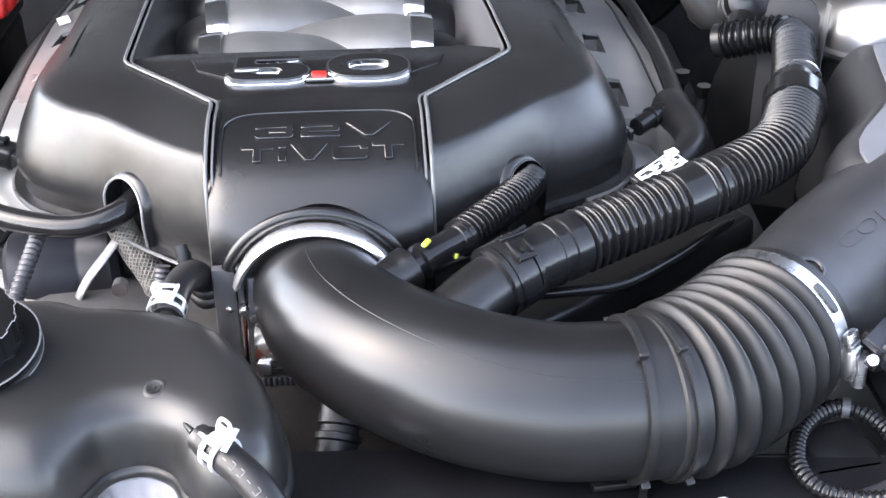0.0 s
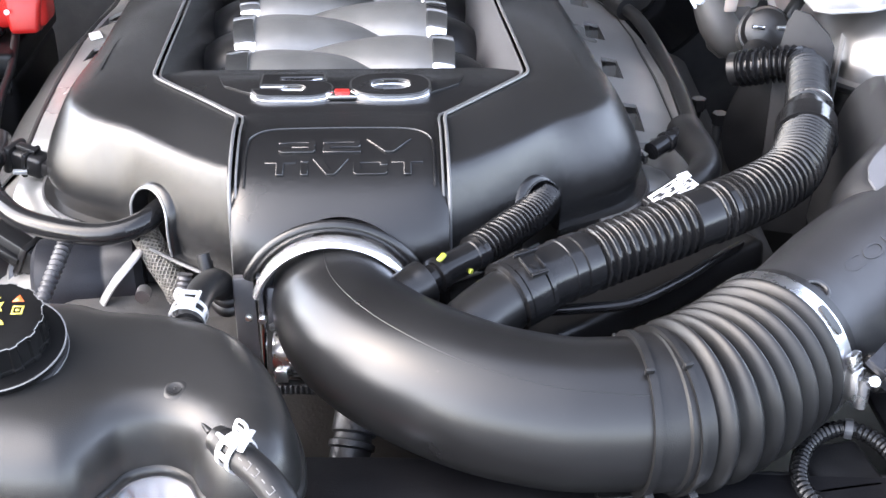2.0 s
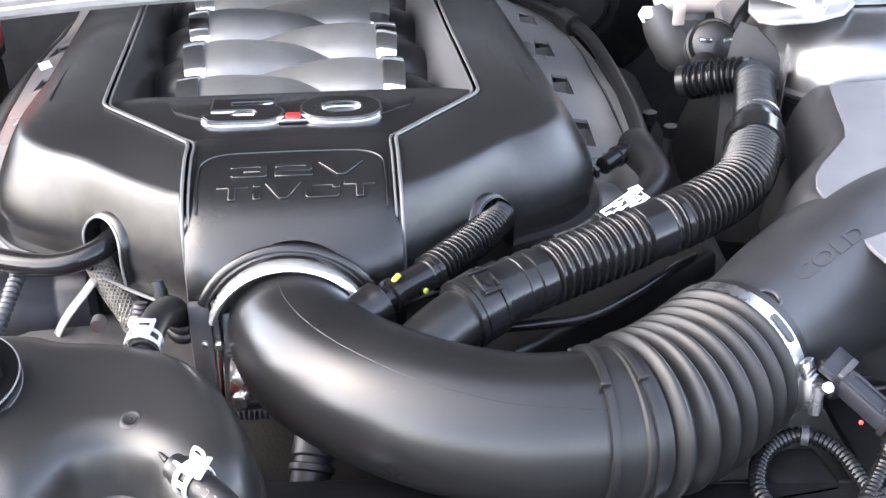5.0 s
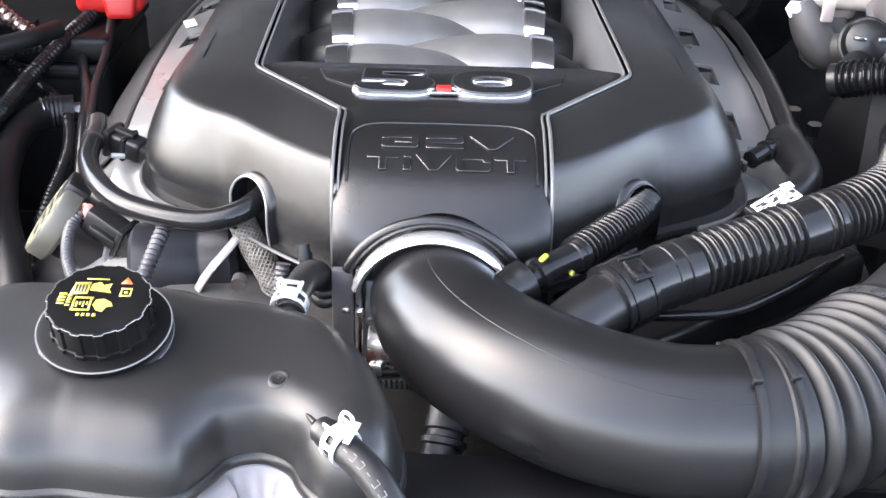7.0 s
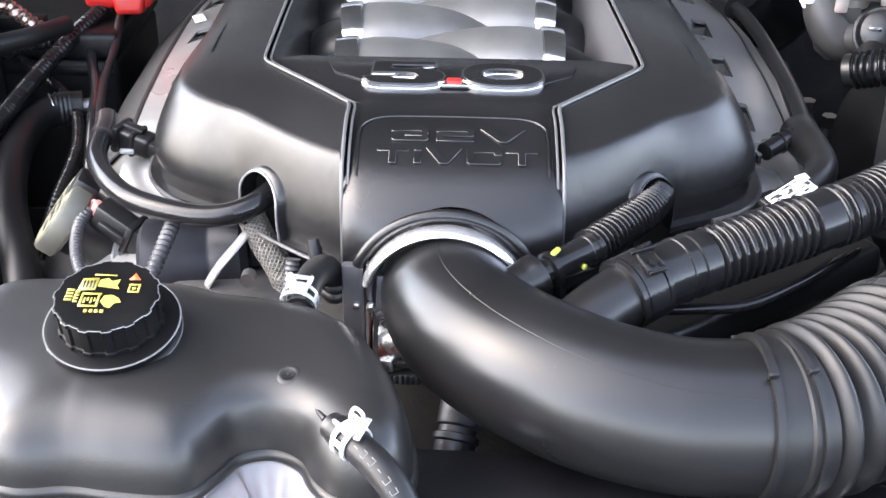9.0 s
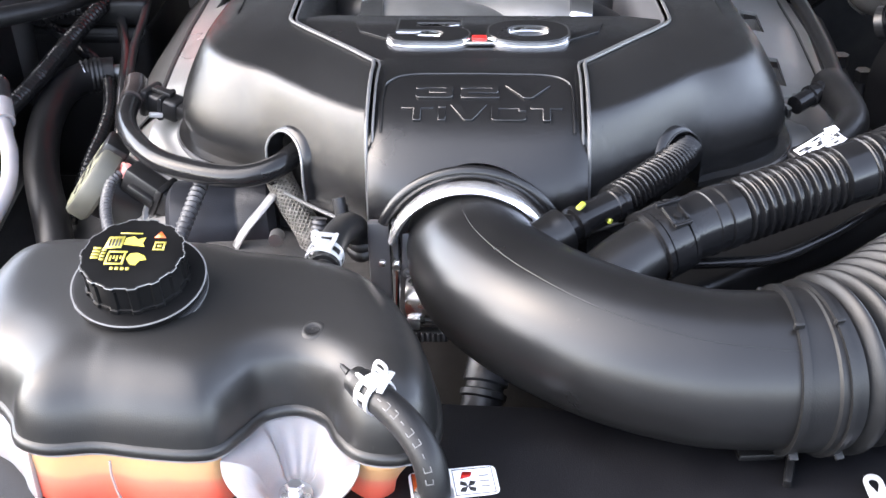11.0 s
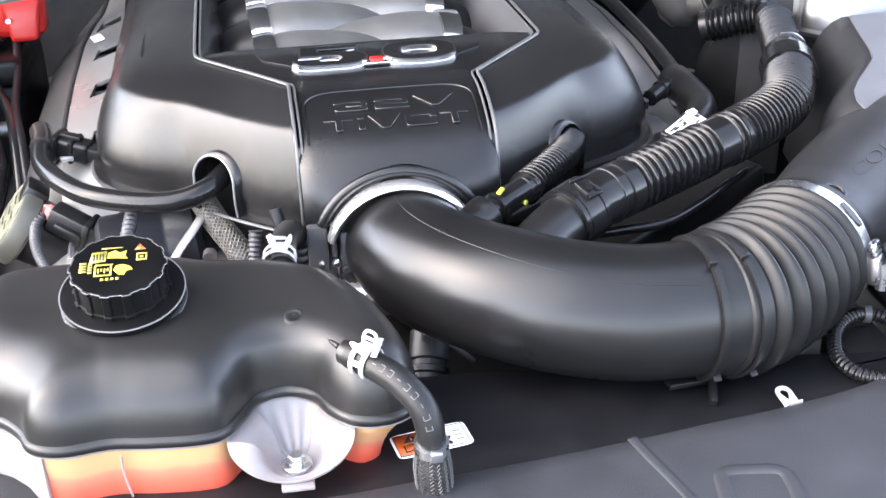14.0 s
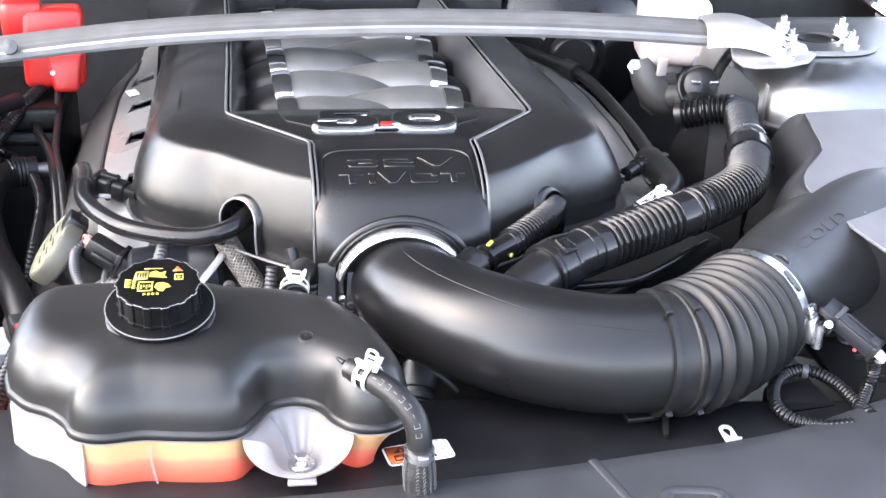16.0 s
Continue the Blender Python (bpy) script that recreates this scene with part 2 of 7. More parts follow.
def spline(points, n):
    """Catmull-Rom through the points, n samples evenly spaced along the way."""
    p = [Vector(q) for q in points]
    p = [2 * p[0] - p[1]] + p + [2 * p[-1] - p[-2]]
    dense = []
    for i in range(1, len(p) - 2):
        for k in range(24):
            t = k / 24
            a, b, c, d = p[i - 1], p[i], p[i + 1], p[i + 2]
            dense.append(0.5 * ((2 * b) + (c - a) * t + (2 * a - 5 * b + 4 * c - d) * t * t + (3 * b - a - 3 * c + d) * t ** 3))
    dense.append(p[-2])
    run = [0.0]
    for a, b in zip(dense, dense[1:]):
        run.append(run[-1] + (b - a).length)
    out, j = [], 0
    for k in range(n):
        s = run[-1] * k / (n - 1)
        while j < len(run) - 2 and run[j + 1] < s:
            j += 1
        f = (s - run[j]) / max(1e-9, run[j + 1] - run[j])
        out.append(dense[j].lerp(dense[j + 1], min(1, max(0, f))))
    return out, run[-1]


def tube(points, radius, n=40, seg=16, flat=1.0, cap=True, straight=False):
    """A pipe along a smooth line; radius is a number or a function of (share of the way, metres along)."""
    way, length = spline(points, n) if not straight else ([Vector(q) for q in points], 1.0)
    n = len(way)
    bm = bmesh.new()
    rings = []
    up = None
    for i, c in enumerate(way):
        d = (way[min(i + 1, n - 1)] - way[max(i - 1, 0)]).normalized()
        if up is None:
            up = Vector((0, 0, 1)) if abs(d.z) < 0.9 else Vector((0, 1, 0))
        up = (up - d * up.dot(d)).normalized()
        side = d.cross(up)
        s = i / (n - 1)
        r = radius(s, s * length) if callable(radius) else radius
        rings.append([bm.verts.new(c + side * (r * math.cos(2 * math.pi * k / seg)) + up * (r * flat * math.sin(2 * math.pi * k / seg))) for k in range(seg)])
    for a, b in zip(rings, rings[1:]):
        for k in range(seg):
            bm.faces.new((a[k], a[(k + 1) % seg], b[(k + 1) % seg], b[k]))
    if cap:
        bm.faces.new(rings[0][::-1])
        bm.faces.new(rings[-1])
    return bm


def slab(outline, z0, z1, bevel=0.0, seg=2):
    """A plate from a plan outline."""
    bm = bmesh.new()
    low = [bm.verts.new((x, y, z0)) for x, y in outline]
    face = bm.faces.new(low)
    got = bmesh.ops.extrude_face_region(bm, geom=[face])
    bmesh.ops.translate(bm, verts=[v for v in got["geom"] if isinstance(v, bmesh.types.BMVert)], vec=(0, 0, z1 - z0))
    bmesh.ops.recalc_face_normals(bm, faces=bm.faces)
    if bevel:
        bmesh.ops.bevel(bm, geom=bm.edges[:], offset=bevel, segments=seg, affect="EDGES", profile=0.5)
    return bm


def sheet(grid, thick=0.003):
    """A closed shell from a grid of points, thickened inwards (downwards)."""
    bm = bmesh.new()
    rows, cols = len(grid), len(grid[0])
    top = [[bm.verts.new(p) for p in row] for row in grid]
    for i in range(rows - 1):
        for j in range(cols - 1):
            bm.faces.new((top[i][j], top[i][j + 1], top[i + 1][j + 1], top[i + 1][j]))
    bm.normal_update()
    mean = sum((f.normal for f in bm.faces), Vector())
    turn = 1 if mean.z >= 0 else -1
    low = [[bm.verts.new(v.co - v.normal * thick * turn) for v in row] for row in top]
    for i in range(rows - 1):
        for j in range(cols - 1):
            bm.faces.new((low[i][j], low[i + 1][j], low[i + 1][j + 1], low[i][j + 1]))
    for i in range(rows - 1):
        for j in (0, cols - 1):
            bm.faces.new((top[i][j], top[i + 1][j], low[i + 1][j], low[i][j]))
    for j in range(cols - 1):
        for i in (0, rows - 1):
            bm.faces.new((top[i][j], top[i][j + 1], low[i][j + 1], low[i][j]))
    bmesh.ops.recalc_face_normals(bm, faces=bm.faces)
    return bm


def carve(bm, *cutters):
    """bm with the cutters taken away."""
    mesh = bpy.data.meshes.new("work")
    bm.to_mesh(mesh)
    bm.free()
    ob = new("work", mesh)
    drop = []
    for c in cutters:
        bmesh.ops.recalc_face_normals(c, faces=c.faces)
        cm = bpy.data.meshes.new("cutter")
        c.to_mesh(cm)
        c.free()
        co = new("cutter", cm)
        mod = ob.modifiers.new("cut", "BOOLEAN")
        mod.operation, mod.object, mod.solver = "DIFFERENCE", co, "EXACT"
        drop.append(co)
    dg = bpy.context.evaluated_depsgraph_get()
    out = bmesh.new()
    res = bpy.data.meshes.new_from_object(ob.evaluated_get(dg))
    out.from_mesh(res)
    for o in [ob] + drop:
        bpy.data.objects.remove(o)
    bpy.data.meshes.remove(res)
    return out


def lettering(text, size, m, depth=0.001, spacing=1.0, offset=0.0, bevel=0.0):
    """Raised letters as a bmesh, from the built-in font."""
    cu = bpy.data.curves.new("letters", "FONT")
    cu.body, cu.size, cu.extrude, cu.align_x, cu.align_y = text, size, depth, "CENTER", "CENTER"
    cu.space_character, cu.offset, cu.bevel_depth = spacing, offset, bevel
    cu.resolution_u = 4
    ob = new("letters", cu)
    dg = bpy.context.evaluated_depsgraph_get()
    me = bpy.data.meshes.new_from_object(ob.evaluated_get(dg))
    bm = bmesh.new()
    bm.from_mesh(me)
    bpy.data.objects.remove(ob)
    bpy.data.meshes.remove(me)
    bm.transform(m)
    return bm


def fitted(text, width, height, m, depth=0.001, offset=0.0, bevel=0.0, skew=0.0):
    """Letters stretched to a given width and height."""
    bm = lettering(text, 1.0, Matrix.Identity(4), 0.0, 1.0)
    xs, ys = [v.co.x for v in bm.verts], [v.co.y for v in bm.verts]
    bm.free()
    k = Matrix.Diagonal((width / (max(xs) - min(xs)), height / (max(ys) - min(ys)), 0.03, 1))
    mid = Matrix.Translation((-(max(xs) + min(xs)) / 2, -(max(ys) + min(ys)) / 2, 0))
    return lettering(text, 1.0, m @ k @ mid, depth / 0.03, 1.0, offset, bevel)


def plane_at(at, right, up):
    """A pose whose x and y axes lie along right and up."""
    x = Vector(right).normalized()
    y = Vector(up)
    y = (y - x * y.dot(x)).normalized()
    z = x.cross(y)
    return Matrix(((x.x, y.x, z.x, at[0]), (x.y, y.y, z.y, at[1]), (x.z, y.z, z.z, at[2]), (0, 0, 0, 1)))


def ribs(r, depth, pitch, start=0.0, end=1.0, sharp=1.0):
    def f(s, d):
        if s < start or s > end:
            return r
        c = 0.5 + 0.5 * math.cos(2 * math.pi * d / pitch)
        return r - depth + depth * c ** sharp
    return f


# ---- the setting: ground, car body shell round the bay, open hood ----
bm = bmesh.new()
bmesh.ops.create_grid(bm, x_segments=2, y_segments=2, size=400)
tagged(part("ground", bm, CONCRETE), "grey tarmac ground beneath the car", "ground", kind="structure")


def bay_wall(name, size, at, mat, label):
    return tagged(part(name, box(size, pose(*at), 0.01), mat), label, "bay wall", kind="structure")


bay_wall("firewall", (1.70, 0.05, 0.72), (0, 1.62, 0.72), GRIME, "dark firewall panel at the rear of the bay")
bay_wall("inner_fender_west", (0.05, 1.32, 0.60), (-0.80, 0.93, 0.55), GRIME, "black inner fender panel of the engine bay")
bay_wall("inner_fender_east", (0.05, 1.32, 0.60), (0.80, 0.93, 0.55), GRIME, "black inner fender panel of the engine bay")
bay_wall("bay_floor", (1.70, 1.45, 0.04), (0, 0.92, 0.27), GRIME, "black undertray below the engine")
bay_wall("radiator_support", (1.70, 0.10, 0.52), (0, 0.34, 0.53), GRIME, "black radiator support behind the grille")
bay_wall("cowl", (1.70, 0.24, 0.05), (0, 1.55, 1.02), BARPAINT, "pale grey cowl panel below the windscreen")


def fender(name, side):
    grid = []
    for i in range(14):
        y = 0.15 + 1.55 * i / 13
        row = []
        for j in range(9):
            a = radians(90 * j / 8)
            row.append((side * (0.79 + 0.12 * math.sin(a)), y, 0.55 + 0.33 * math.cos(a) ** 0.7 + 0.05 * i / 13))
        grid.append(row)
    return tagged(part(name, sheet(grid, 0.004), PAINT), "red painted outer fender beside the engine bay", "fender", kind="structure")


tagged(part("front_fascia", box((1.70, 0.04, 0.70), pose(0, 0.19, 0.37), 0.015, 3), PAINT), "plain red painted front of the car", "car body", kind="structure")
tagged(part("body_side_west", box((0.03, 1.62, 0.56), pose(-0.895, 0.94, 0.285), 0.012, 3), PAINT), "plain red painted side below the fender", "car body", kind="structure")
tagged(part("body_side_east", box((0.03, 1.62, 0.56), pose(0.895, 0.94, 0.285), 0.012, 3), PAINT), "plain red painted side below the fender", "car body", kind="structure")
fender("fender_west", -1)
fender("fender_east", 1)

hood = thing("hood", (0, 1.60, 1.03), "open red hood with a dark insulated underside", "hood")
grid, under = [], []
for i in range(12):
    s = i / 11
    y, z = 1.60 - 0.74 * s - 0.05 * math.sin(math.pi * s), 1.06 + 1.08 * s
    grid.append([(-0.84 + 1.68 * j / 8, y + 0.012, z + 0.01 + 0.05 * (1 - (j / 4 - 1) ** 2)) for j in range(9)])
    under.append([(-0.81 + 1.62 * j / 8, y - 0.012, z - 0.02 + 0.05 * (1 - (j / 4 - 1) ** 2)) for j in range(9)])
part("skin", sheet(grid, 0.003), PAINT, hood)
part("liner", sheet(under, 0.012), GRIME, hood, "black felt liner")

# ---- engine: block, heads and front cover in the dark below the intake ----
engine = thing("engine_block", (0, 1.0, 0.30), "dark engine block with grey cast front cover", "engine")
part("block", box((0.36, 0.72, 0.46), pose(0, 1.10, 0.58), 0.02), GRIME, engine)
part("valley", box((0.50, 0.60, 0.10), pose(0, 1.12, 0.80), 0.03), GRIME, engine)
for side in (-1, 1):
    part("cylinder_head", box((0.17, 0.62, 0.16), pose(side * 0.30, 1.17, 0.712, 0, side * 22, 0), 0.025, 3), GRIME, engine, "dark cast aluminium")
part("timing_cover", box((0.50, 0.07, 0.34), pose(0, 0.80, 0.65), 0.03, 3), GRIME, engine)


# ---- coil covers beside the intake ----
def coil_edge(side, y):
    """Outer edge, groove and height of a coil cover along its length."""
    if side > 0:
        edge = float(np.interp(y, (0.93, 1.016, 1.111, 1.227, 1.30, 1.345, 1.385, 1.42, 1.44), (0.314, 0.319, 0.325, 0.323, 0.315, 0.303, 0.287, 0.266, 0.250)))
        groove = edge - float(np.interp(y, (0.95, 1.015, 1.11, 1.18, 1.30, 1.40), (0.006, 0.009, 0.0135, 0.013, 0.0085, 0.006)))
    else:
        edge = float(np.interp(y, (0.93, 1.00, 1.09, 1.165, 1.25, 1.30, 1.386, 1.42, 1.44), (0.334, 0.335, 0.333, 0.3286, 0.325, 0.318, 0.303, 0.288, 0.280)))
        groove = float(np.interp(y, (0.93, 0.969, 1.057, 1.128, 1.231, 1.30, 1.34, 1.40, 1.44), (0.294, 0.293, 0.290, 0.287, 0.282, 0.273, 0.264, 0.259, 0.258)))
    rise = float(np.interp(y, (0.90, 0.95, 0.975, 0.990, 1.03, 1.12), (-0.019, -0.015, -0.013, -0.007, -0.002, 0.003)))
    return edge, groove, rise - 0.050 * max(0.0, (0.925 - y) / 0.060) ** 1.8


def coil_cover(side):
    x0 = 0.236
    ob = thing("coil_cover", (side * 0.30, 1.12, 0.83),
               "silver-grey painted coil cover with square pockets" if side < 0 else "grey painted coil cover with square pockets in shade", "coil cover", "coil covers beside the intake")
    grid, strip, groove_line = [], [], []
    for i in range(97):
        y = 0.865 + 0.575 * i / 96
        edge, groove, rise = coil_edge(side, y)
        row = [(side * x0, y, 0.850 + rise), (side * (x0 + 0.0008), y, 0.887 + rise)]
        for f, z in ((0.14, 0.8865), (0.55, 0.8800), (0.97, 0.8725), (1.0, 0.8715)):
            row.append((side * (x0 + (groove - x0) * f), y, z + rise))
        # the rim beyond the groove is level on one side and falls away on the other
        low = 0.866 if side > 0 else 0.829
        row += [(side * (groove + 0.0008), y, 0.8690 + rise - (0.0 if side > 0 else 0.0020)), (side * edge, y, low + rise), (side * (edge + 0.001), y, low - 0.031 + rise)]
        grid.append(row)
        if 0.955 < y < 1.40:
            w = edge - groove
            line = ((0.18, 0.8685), (0.22, 0.8715), (0.6, 0.8712), (0.97, 0.8690), (1.04, 0.8660), (1.06, 0.8560)) if side > 0 else ((0.05, 0.8660), (0.06, 0.8705), (0.12, 0.8708), (0.45, 0.8570), (0.80, 0.8420), (0.98, 0.8340), (1.04, 0.8290), (1.05, 0.8100))
            strip.append([(side * (groove + w * f), y, z + rise) for f, z in line])
            groove_line.append((side * (groove + 0.0006), y, 0.8712 + rise))
    pockets, floors = [], []
    if side < 0:
        for y in (0.967, 1.070, 1.174, 1.278):
            floors.append((y, [(-0.2405, y + 0.017), (-0.2640, y + 0.015), (-0.2700, y - 0.017), (-0.2405, y - 0.015)]))
    else:
        for y in (1.012, 1.118, 1.222, 1.327):
            floors.append((y, [(0.2625, y + 0.024), (0.2785, y + 0.025), (0.2775, y - 0.024), (0.2570, y - 0.024)]))
    pockets = [slab(poly, 0.842, 0.95) for _, poly in floors]
    part("body", carve(sheet(grid, 0.0035), *pockets), COIL, ob)
    for y, poly in floors:
        rise = coil_edge(side, y)[2]
        mx, my = sum(p[0] for p in poly) / 4, sum(p[1] for p in poly) / 4
        wide = [(mx + (px - mx) * 1.10, my + (py - my) * 1.06) for px, py in poly]
        tray = part("pocket", slab(wide, 0.848 + rise, 0.852 + rise), COIL, ob, "recessed pocket floor", smooth=False)
        for a, b in zip(wide, wide[1:] + wide[:1]):
            wall = sheet([[(a[0], a[1], 0.849 + rise), (b[0], b[1], 0.849 + rise)], [(a[0], a[1], 0.8725 + rise), (b[0], b[1], 0.8725 + rise)]], 0.0006)
            part("pocket_wall", wall, COIL, tray, smooth=False)
        half = 0.008 if side < 0 else 0.0062
        # No opening here: a black plate paints the hole's shade on the floor.
        part("pocket_hole", box((2 * half, 0.022, 0.0016), pose(mx - side * 0.001, my - 0.006, 0.8530 + rise), 0.0004), DARK, tray, "black plate standing in for a shaded hole")
    # A black tube stands in for the shadow in the groove.
    part("edge_groove", tube(groove_line, 0.0010, 80, 6), DARK, ob, "dark line painted for the shade in the edge groove")
    part("edge_strip", sheet(strip, 0.0015), GRAINED if side < 0 else COIL, ob, "grained grey edge strip")
    return ob


left_coil = coil_cover(-1)
right_coil = coil_cover(1)
part("label_plate", box((0.013, 0.020, 0.0015), pose(-0.2665, 1.222, 0.8850, 0, -9, 18), 0.0005), PAPER, left_coil, "small white sticker")

# ---- intake cover ----
cover = thing("engine_cover", (0, 0.95, 0.86), "satin black plastic engine cover with grey beaded edges", "engine cover")
LIP = [(0.083, 0.735), (0.105, 0.750), (0.128, 0.768), (0.152, 0.790), (0.176, 0.812), (0.203, 0.826), (0.228, 0.842), (0.246, 0.862),
       (0.257, 0.890), (0.261, 0.930), (0.260, 1.00), (0.256, 1.10), (0.251, 1.20), (0.245, 1.30), (0.238, 1.40), (0.230, 1.46)]
INNER = [(0.083, 0.828), (0.092, 0.838), (0.103, 0.850), (0.118, 0.867), (0.132, 0.883), (0.145, 0.897), (0.153, 0.905), (0.158, 0.913),
         (0.159, 0.925), (0.158, 0.945), (0.156, 1.00), (0.152, 1.10), (0.149, 1.20), (0.147, 1.30), (0.145, 1.40), (0.144, 1.46)]
PROFILE = [(-0.0045, 0.8655), (-0.0045, 0.8700), (0.0035, 0.8712), (0.0042, 0.8790), (0.0022, 0.8835), (0.0008, 0.8885), (0.0010, 0.8950), (0.0030, 0.9045), (0.0070, 0.9155), (0.0120, 0.9265),
           (0.0172, 0.9367), (0.0220, 0.9443), (0.0252, 0.9482), (0.0282, 0.9507), (0.0340, 0.9528), (0.0400, 0.9543), (0.0500, 0.9570), (0.0600, 0.9592)]
SHOULDER = 0.0282


def smooth_line(points, n):
    way, _ = spline([(x, y, 0) for x, y in points], n)
    return [(p.x, p.y) for p in way]


def tuck(side, y):
    """How far a flank stands in towards the rear."""
    return 0.007 * min(1.0, max(0.0, (y - 0.86) / 0.09)) if side > 0 else 0.011 * min(1.0, max(0.0, (y - 0.87) / 0.13))


def side_shell(side):
    outer, inner = smooth_line(LIP, 70), smooth_line(INNER, 70)
    # spread the inner line by the same share of the way as the outer one
    grid = []
    ways = [Vector((ix - lx, iy - ly)).normalized() for (lx, ly), (ix, iy) in zip(outer, inner)]
    for _ in range(60):
        ways = [ways[0]] + [(a + 2 * b + c).normalized() for a, b, c in zip(ways, ways[1:], ways[2:])] + [ways[-1]]
    for (lx, ly), (ix, iy), way in zip(outer, inner, ways):
        lx -= tuck(side, ly)
        span = Vector((ix - lx, iy - ly)).length
        wide = (0.85, 0.85, 1.10, 1.40, 1.62) if side > 0 else (0.72, 0.70, 0.86, 1.16, 1.50)
        k = float(np.interp(lx, (0.10, 0.17, 0.21, 0.24, 0.256), wide)) if ly < 0.93 else wide[-1]
        grown_profile = [(d * k if d < SHOULDER else d + SHOULDER * (k - 1), z) for d, z in PROFILE]
        row = [(side * (lx + way.x * d), ly + way.y * d, z) for d, z in grown_profile if d < span - 0.004]
        while len(row) < len(PROFILE):
            row.append(row[-1])
        row.append((side * (0.6 * ix + 0.4 * (row[-1][0] * side)), 0.6 * iy + 0.4 * row[-1][1], 0.962))
        row.append((side * ix, iy, 0.962))
        grid.append(row)
    return sheet(grid, 0.0035)


def arch_cutter(x, y, turn):
    """The rounded doorway through which a hose enters the cover."""
    pts = [(-0.0225, -0.06), (0.0225, -0.06), (0.0225, 0.014)]
    pts += [(0.0225 * math.cos(radians(a)), 0.014 + 0.021 * math.sin(radians(a))) for a in range(15, 180, 15)]
    pts += [(-0.0225, 0.014)]
    bm = bmesh.new()
    f = bm.faces.new([bm.verts.new((px, -0.06, pz)) for px, pz in pts])
    got = bmesh.ops.extrude_face_region(bm, geom=[f])
    bmesh.ops.translate(bm, verts=[v for v in got["geom"] if isinstance(v, bmesh.types.BMVert)], vec=(0, 0.085, 0))
    bm.transform(pose(x, y, 0.884, 0, 0, turn))
    return bm


for side, ax, ay in ((-1, -0.149, 0.787), (1, 0.1535, 0.793)):
    slot = box((0.0024, 0.30, 0.02), pose(side * 0.200, 1.085, 0.9655, -0.8, 0, side * 2), 0.0008)
    cutters = [arch_cutter(ax, ay, side * 38), slot]
    part("side_shell", carve(side_shell(side), *cutters), COVER, cover)
    m = pose(ax, ay, 0.884, 0, 0, side * 38)
    arc = [(-0.0228, -0.014), (-0.0228, 0.0), (-0.0228, 0.014)] + [(-0.0228 * math.cos(radians(a)), 0.014 + 0.0212 * math.sin(radians(a))) for a in range(10, 180, 10)] + [(0.0228, 0.014), (0.0228, 0.0), (0.0228, -0.014)]
    cowl, line = [], []
    for px, pz in arc:
        w = min(1.0, max(0.0, 0.42 - side * 0.62 * px / 0.0228))
        wall_y = float(np.interp(pz, (-0.014, 0.0, 0.008, 0.021, 0.035), (0.0010, -0.0005, -0.0015, 0.0008, 0.0048)))
        row = []
        for k, dy in ((1.04 + 0.20 * w, 0.004), (1.038 + 0.16 * w, 0.0), (1.032 + 0.11 * w, -0.0024 * w - 0.0005), (1.015 + 0.05 * w, -0.0044 * w - 0.0012), (0.992, -0.0048 * w - 0.0014), (0.975, 0.004), (0.975, 0.016)):
            row.append(m @ Vector((px * k, wall_y + dy, pz * k if pz > 0.0 else pz)))
        cowl.append(row)
        line.append(m @ Vector((px * 1.0, wall_y - 0.0050 * w - 0.0016, pz)))
    hood_edge = part("arch_cowl", sheet(cowl, 0.001), PANEL, cover, "rounded cowl round the doorway")
    # Left rim is painted pale for its lit edge; the right one stays black.
    part("arch_rim", tube(line, 0.0010 if side < 0 else 0.0007, 48, 8), EDGEGLINT if side < 0 else PANEL, hood_edge, "rolled plastic rim")
    lip_line = [(side * (x + 0.0050 - tuck(side, y)), y - (0.0042 if y < 0.86 else 0.0), 0.8680) for x, y in LIP[5:]]
    part("lip_bead", tube([(side * (x + 0.0020), y - 0.0042, 0.8675) for x, y in LIP[:4]], 0.0015, 20, 8), BEAD, cover, "rolled grey lower lip")
    part("lip_bead", tube(lip_line, 0.0022, 80, 8), BEAD, cover, "rolled grey lower lip")
    # beaded edge between the side shell and the middle
    line = [(side * 0.0815, 0.731, 0.872), (side * 0.0815, 0.734, 0.90), (side * 0.0815, 0.738, 0.925), (side * 0.0815, 0.75, 0.945), (side * 0.0815, 0.775, 0.957),
            (side * 0.0815, 0.80, 0.9625), (side * 0.0815, 0.823, 0.9635), (side * 0.088, 0.832, 0.9635), (side * 0.115, 0.8625, 0.9635), (side * 0.146, 0.8965, 0.9635), (side * 0.1565, 0.911, 0.9635),
            (side * 0.1575, 0.93, 0.9635), (side * 0.155, 1.0, 0.9635), (side * 0.151, 1.10, 0.9635), (side * 0.147, 1.25, 0.9635), (side * 0.144, 1.45, 0.9635)]
    part("edge_bead", tube(line, 0.0014, 120, 8), BEAD, cover, "light grey raised bead")
    part("inner_bead", tube([(x - side * 0.0045, y + 0.0015, z - 0.0015) for x, y, z in line], 0.0010, 120, 6), BEAD, cover, "thin light grey line")
    # sloping wall of the recess
    grid = []
    for y0, y1, xo, xi in ((0.905, 0.930, 0.152, 0.128), (0.93, 0.945, 0.1535, 0.132), (1.0, 1.0, 0.152, 0.130), (1.10, 1.10, 0.148, 0.126), (1.25, 1.25, 0.144, 0.122), (1.45, 1.45, 0.141, 0.120)):
        grid.append([(side * xo, y0, 0.960), (side * (0.7 * xo + 0.3 * xi), 0.7 * y0 + 0.3 * y1, 0.954), (side * (0.3 * xo + 0.7 * xi), y1, 0.935), (side * xi, y1, 0.900)])
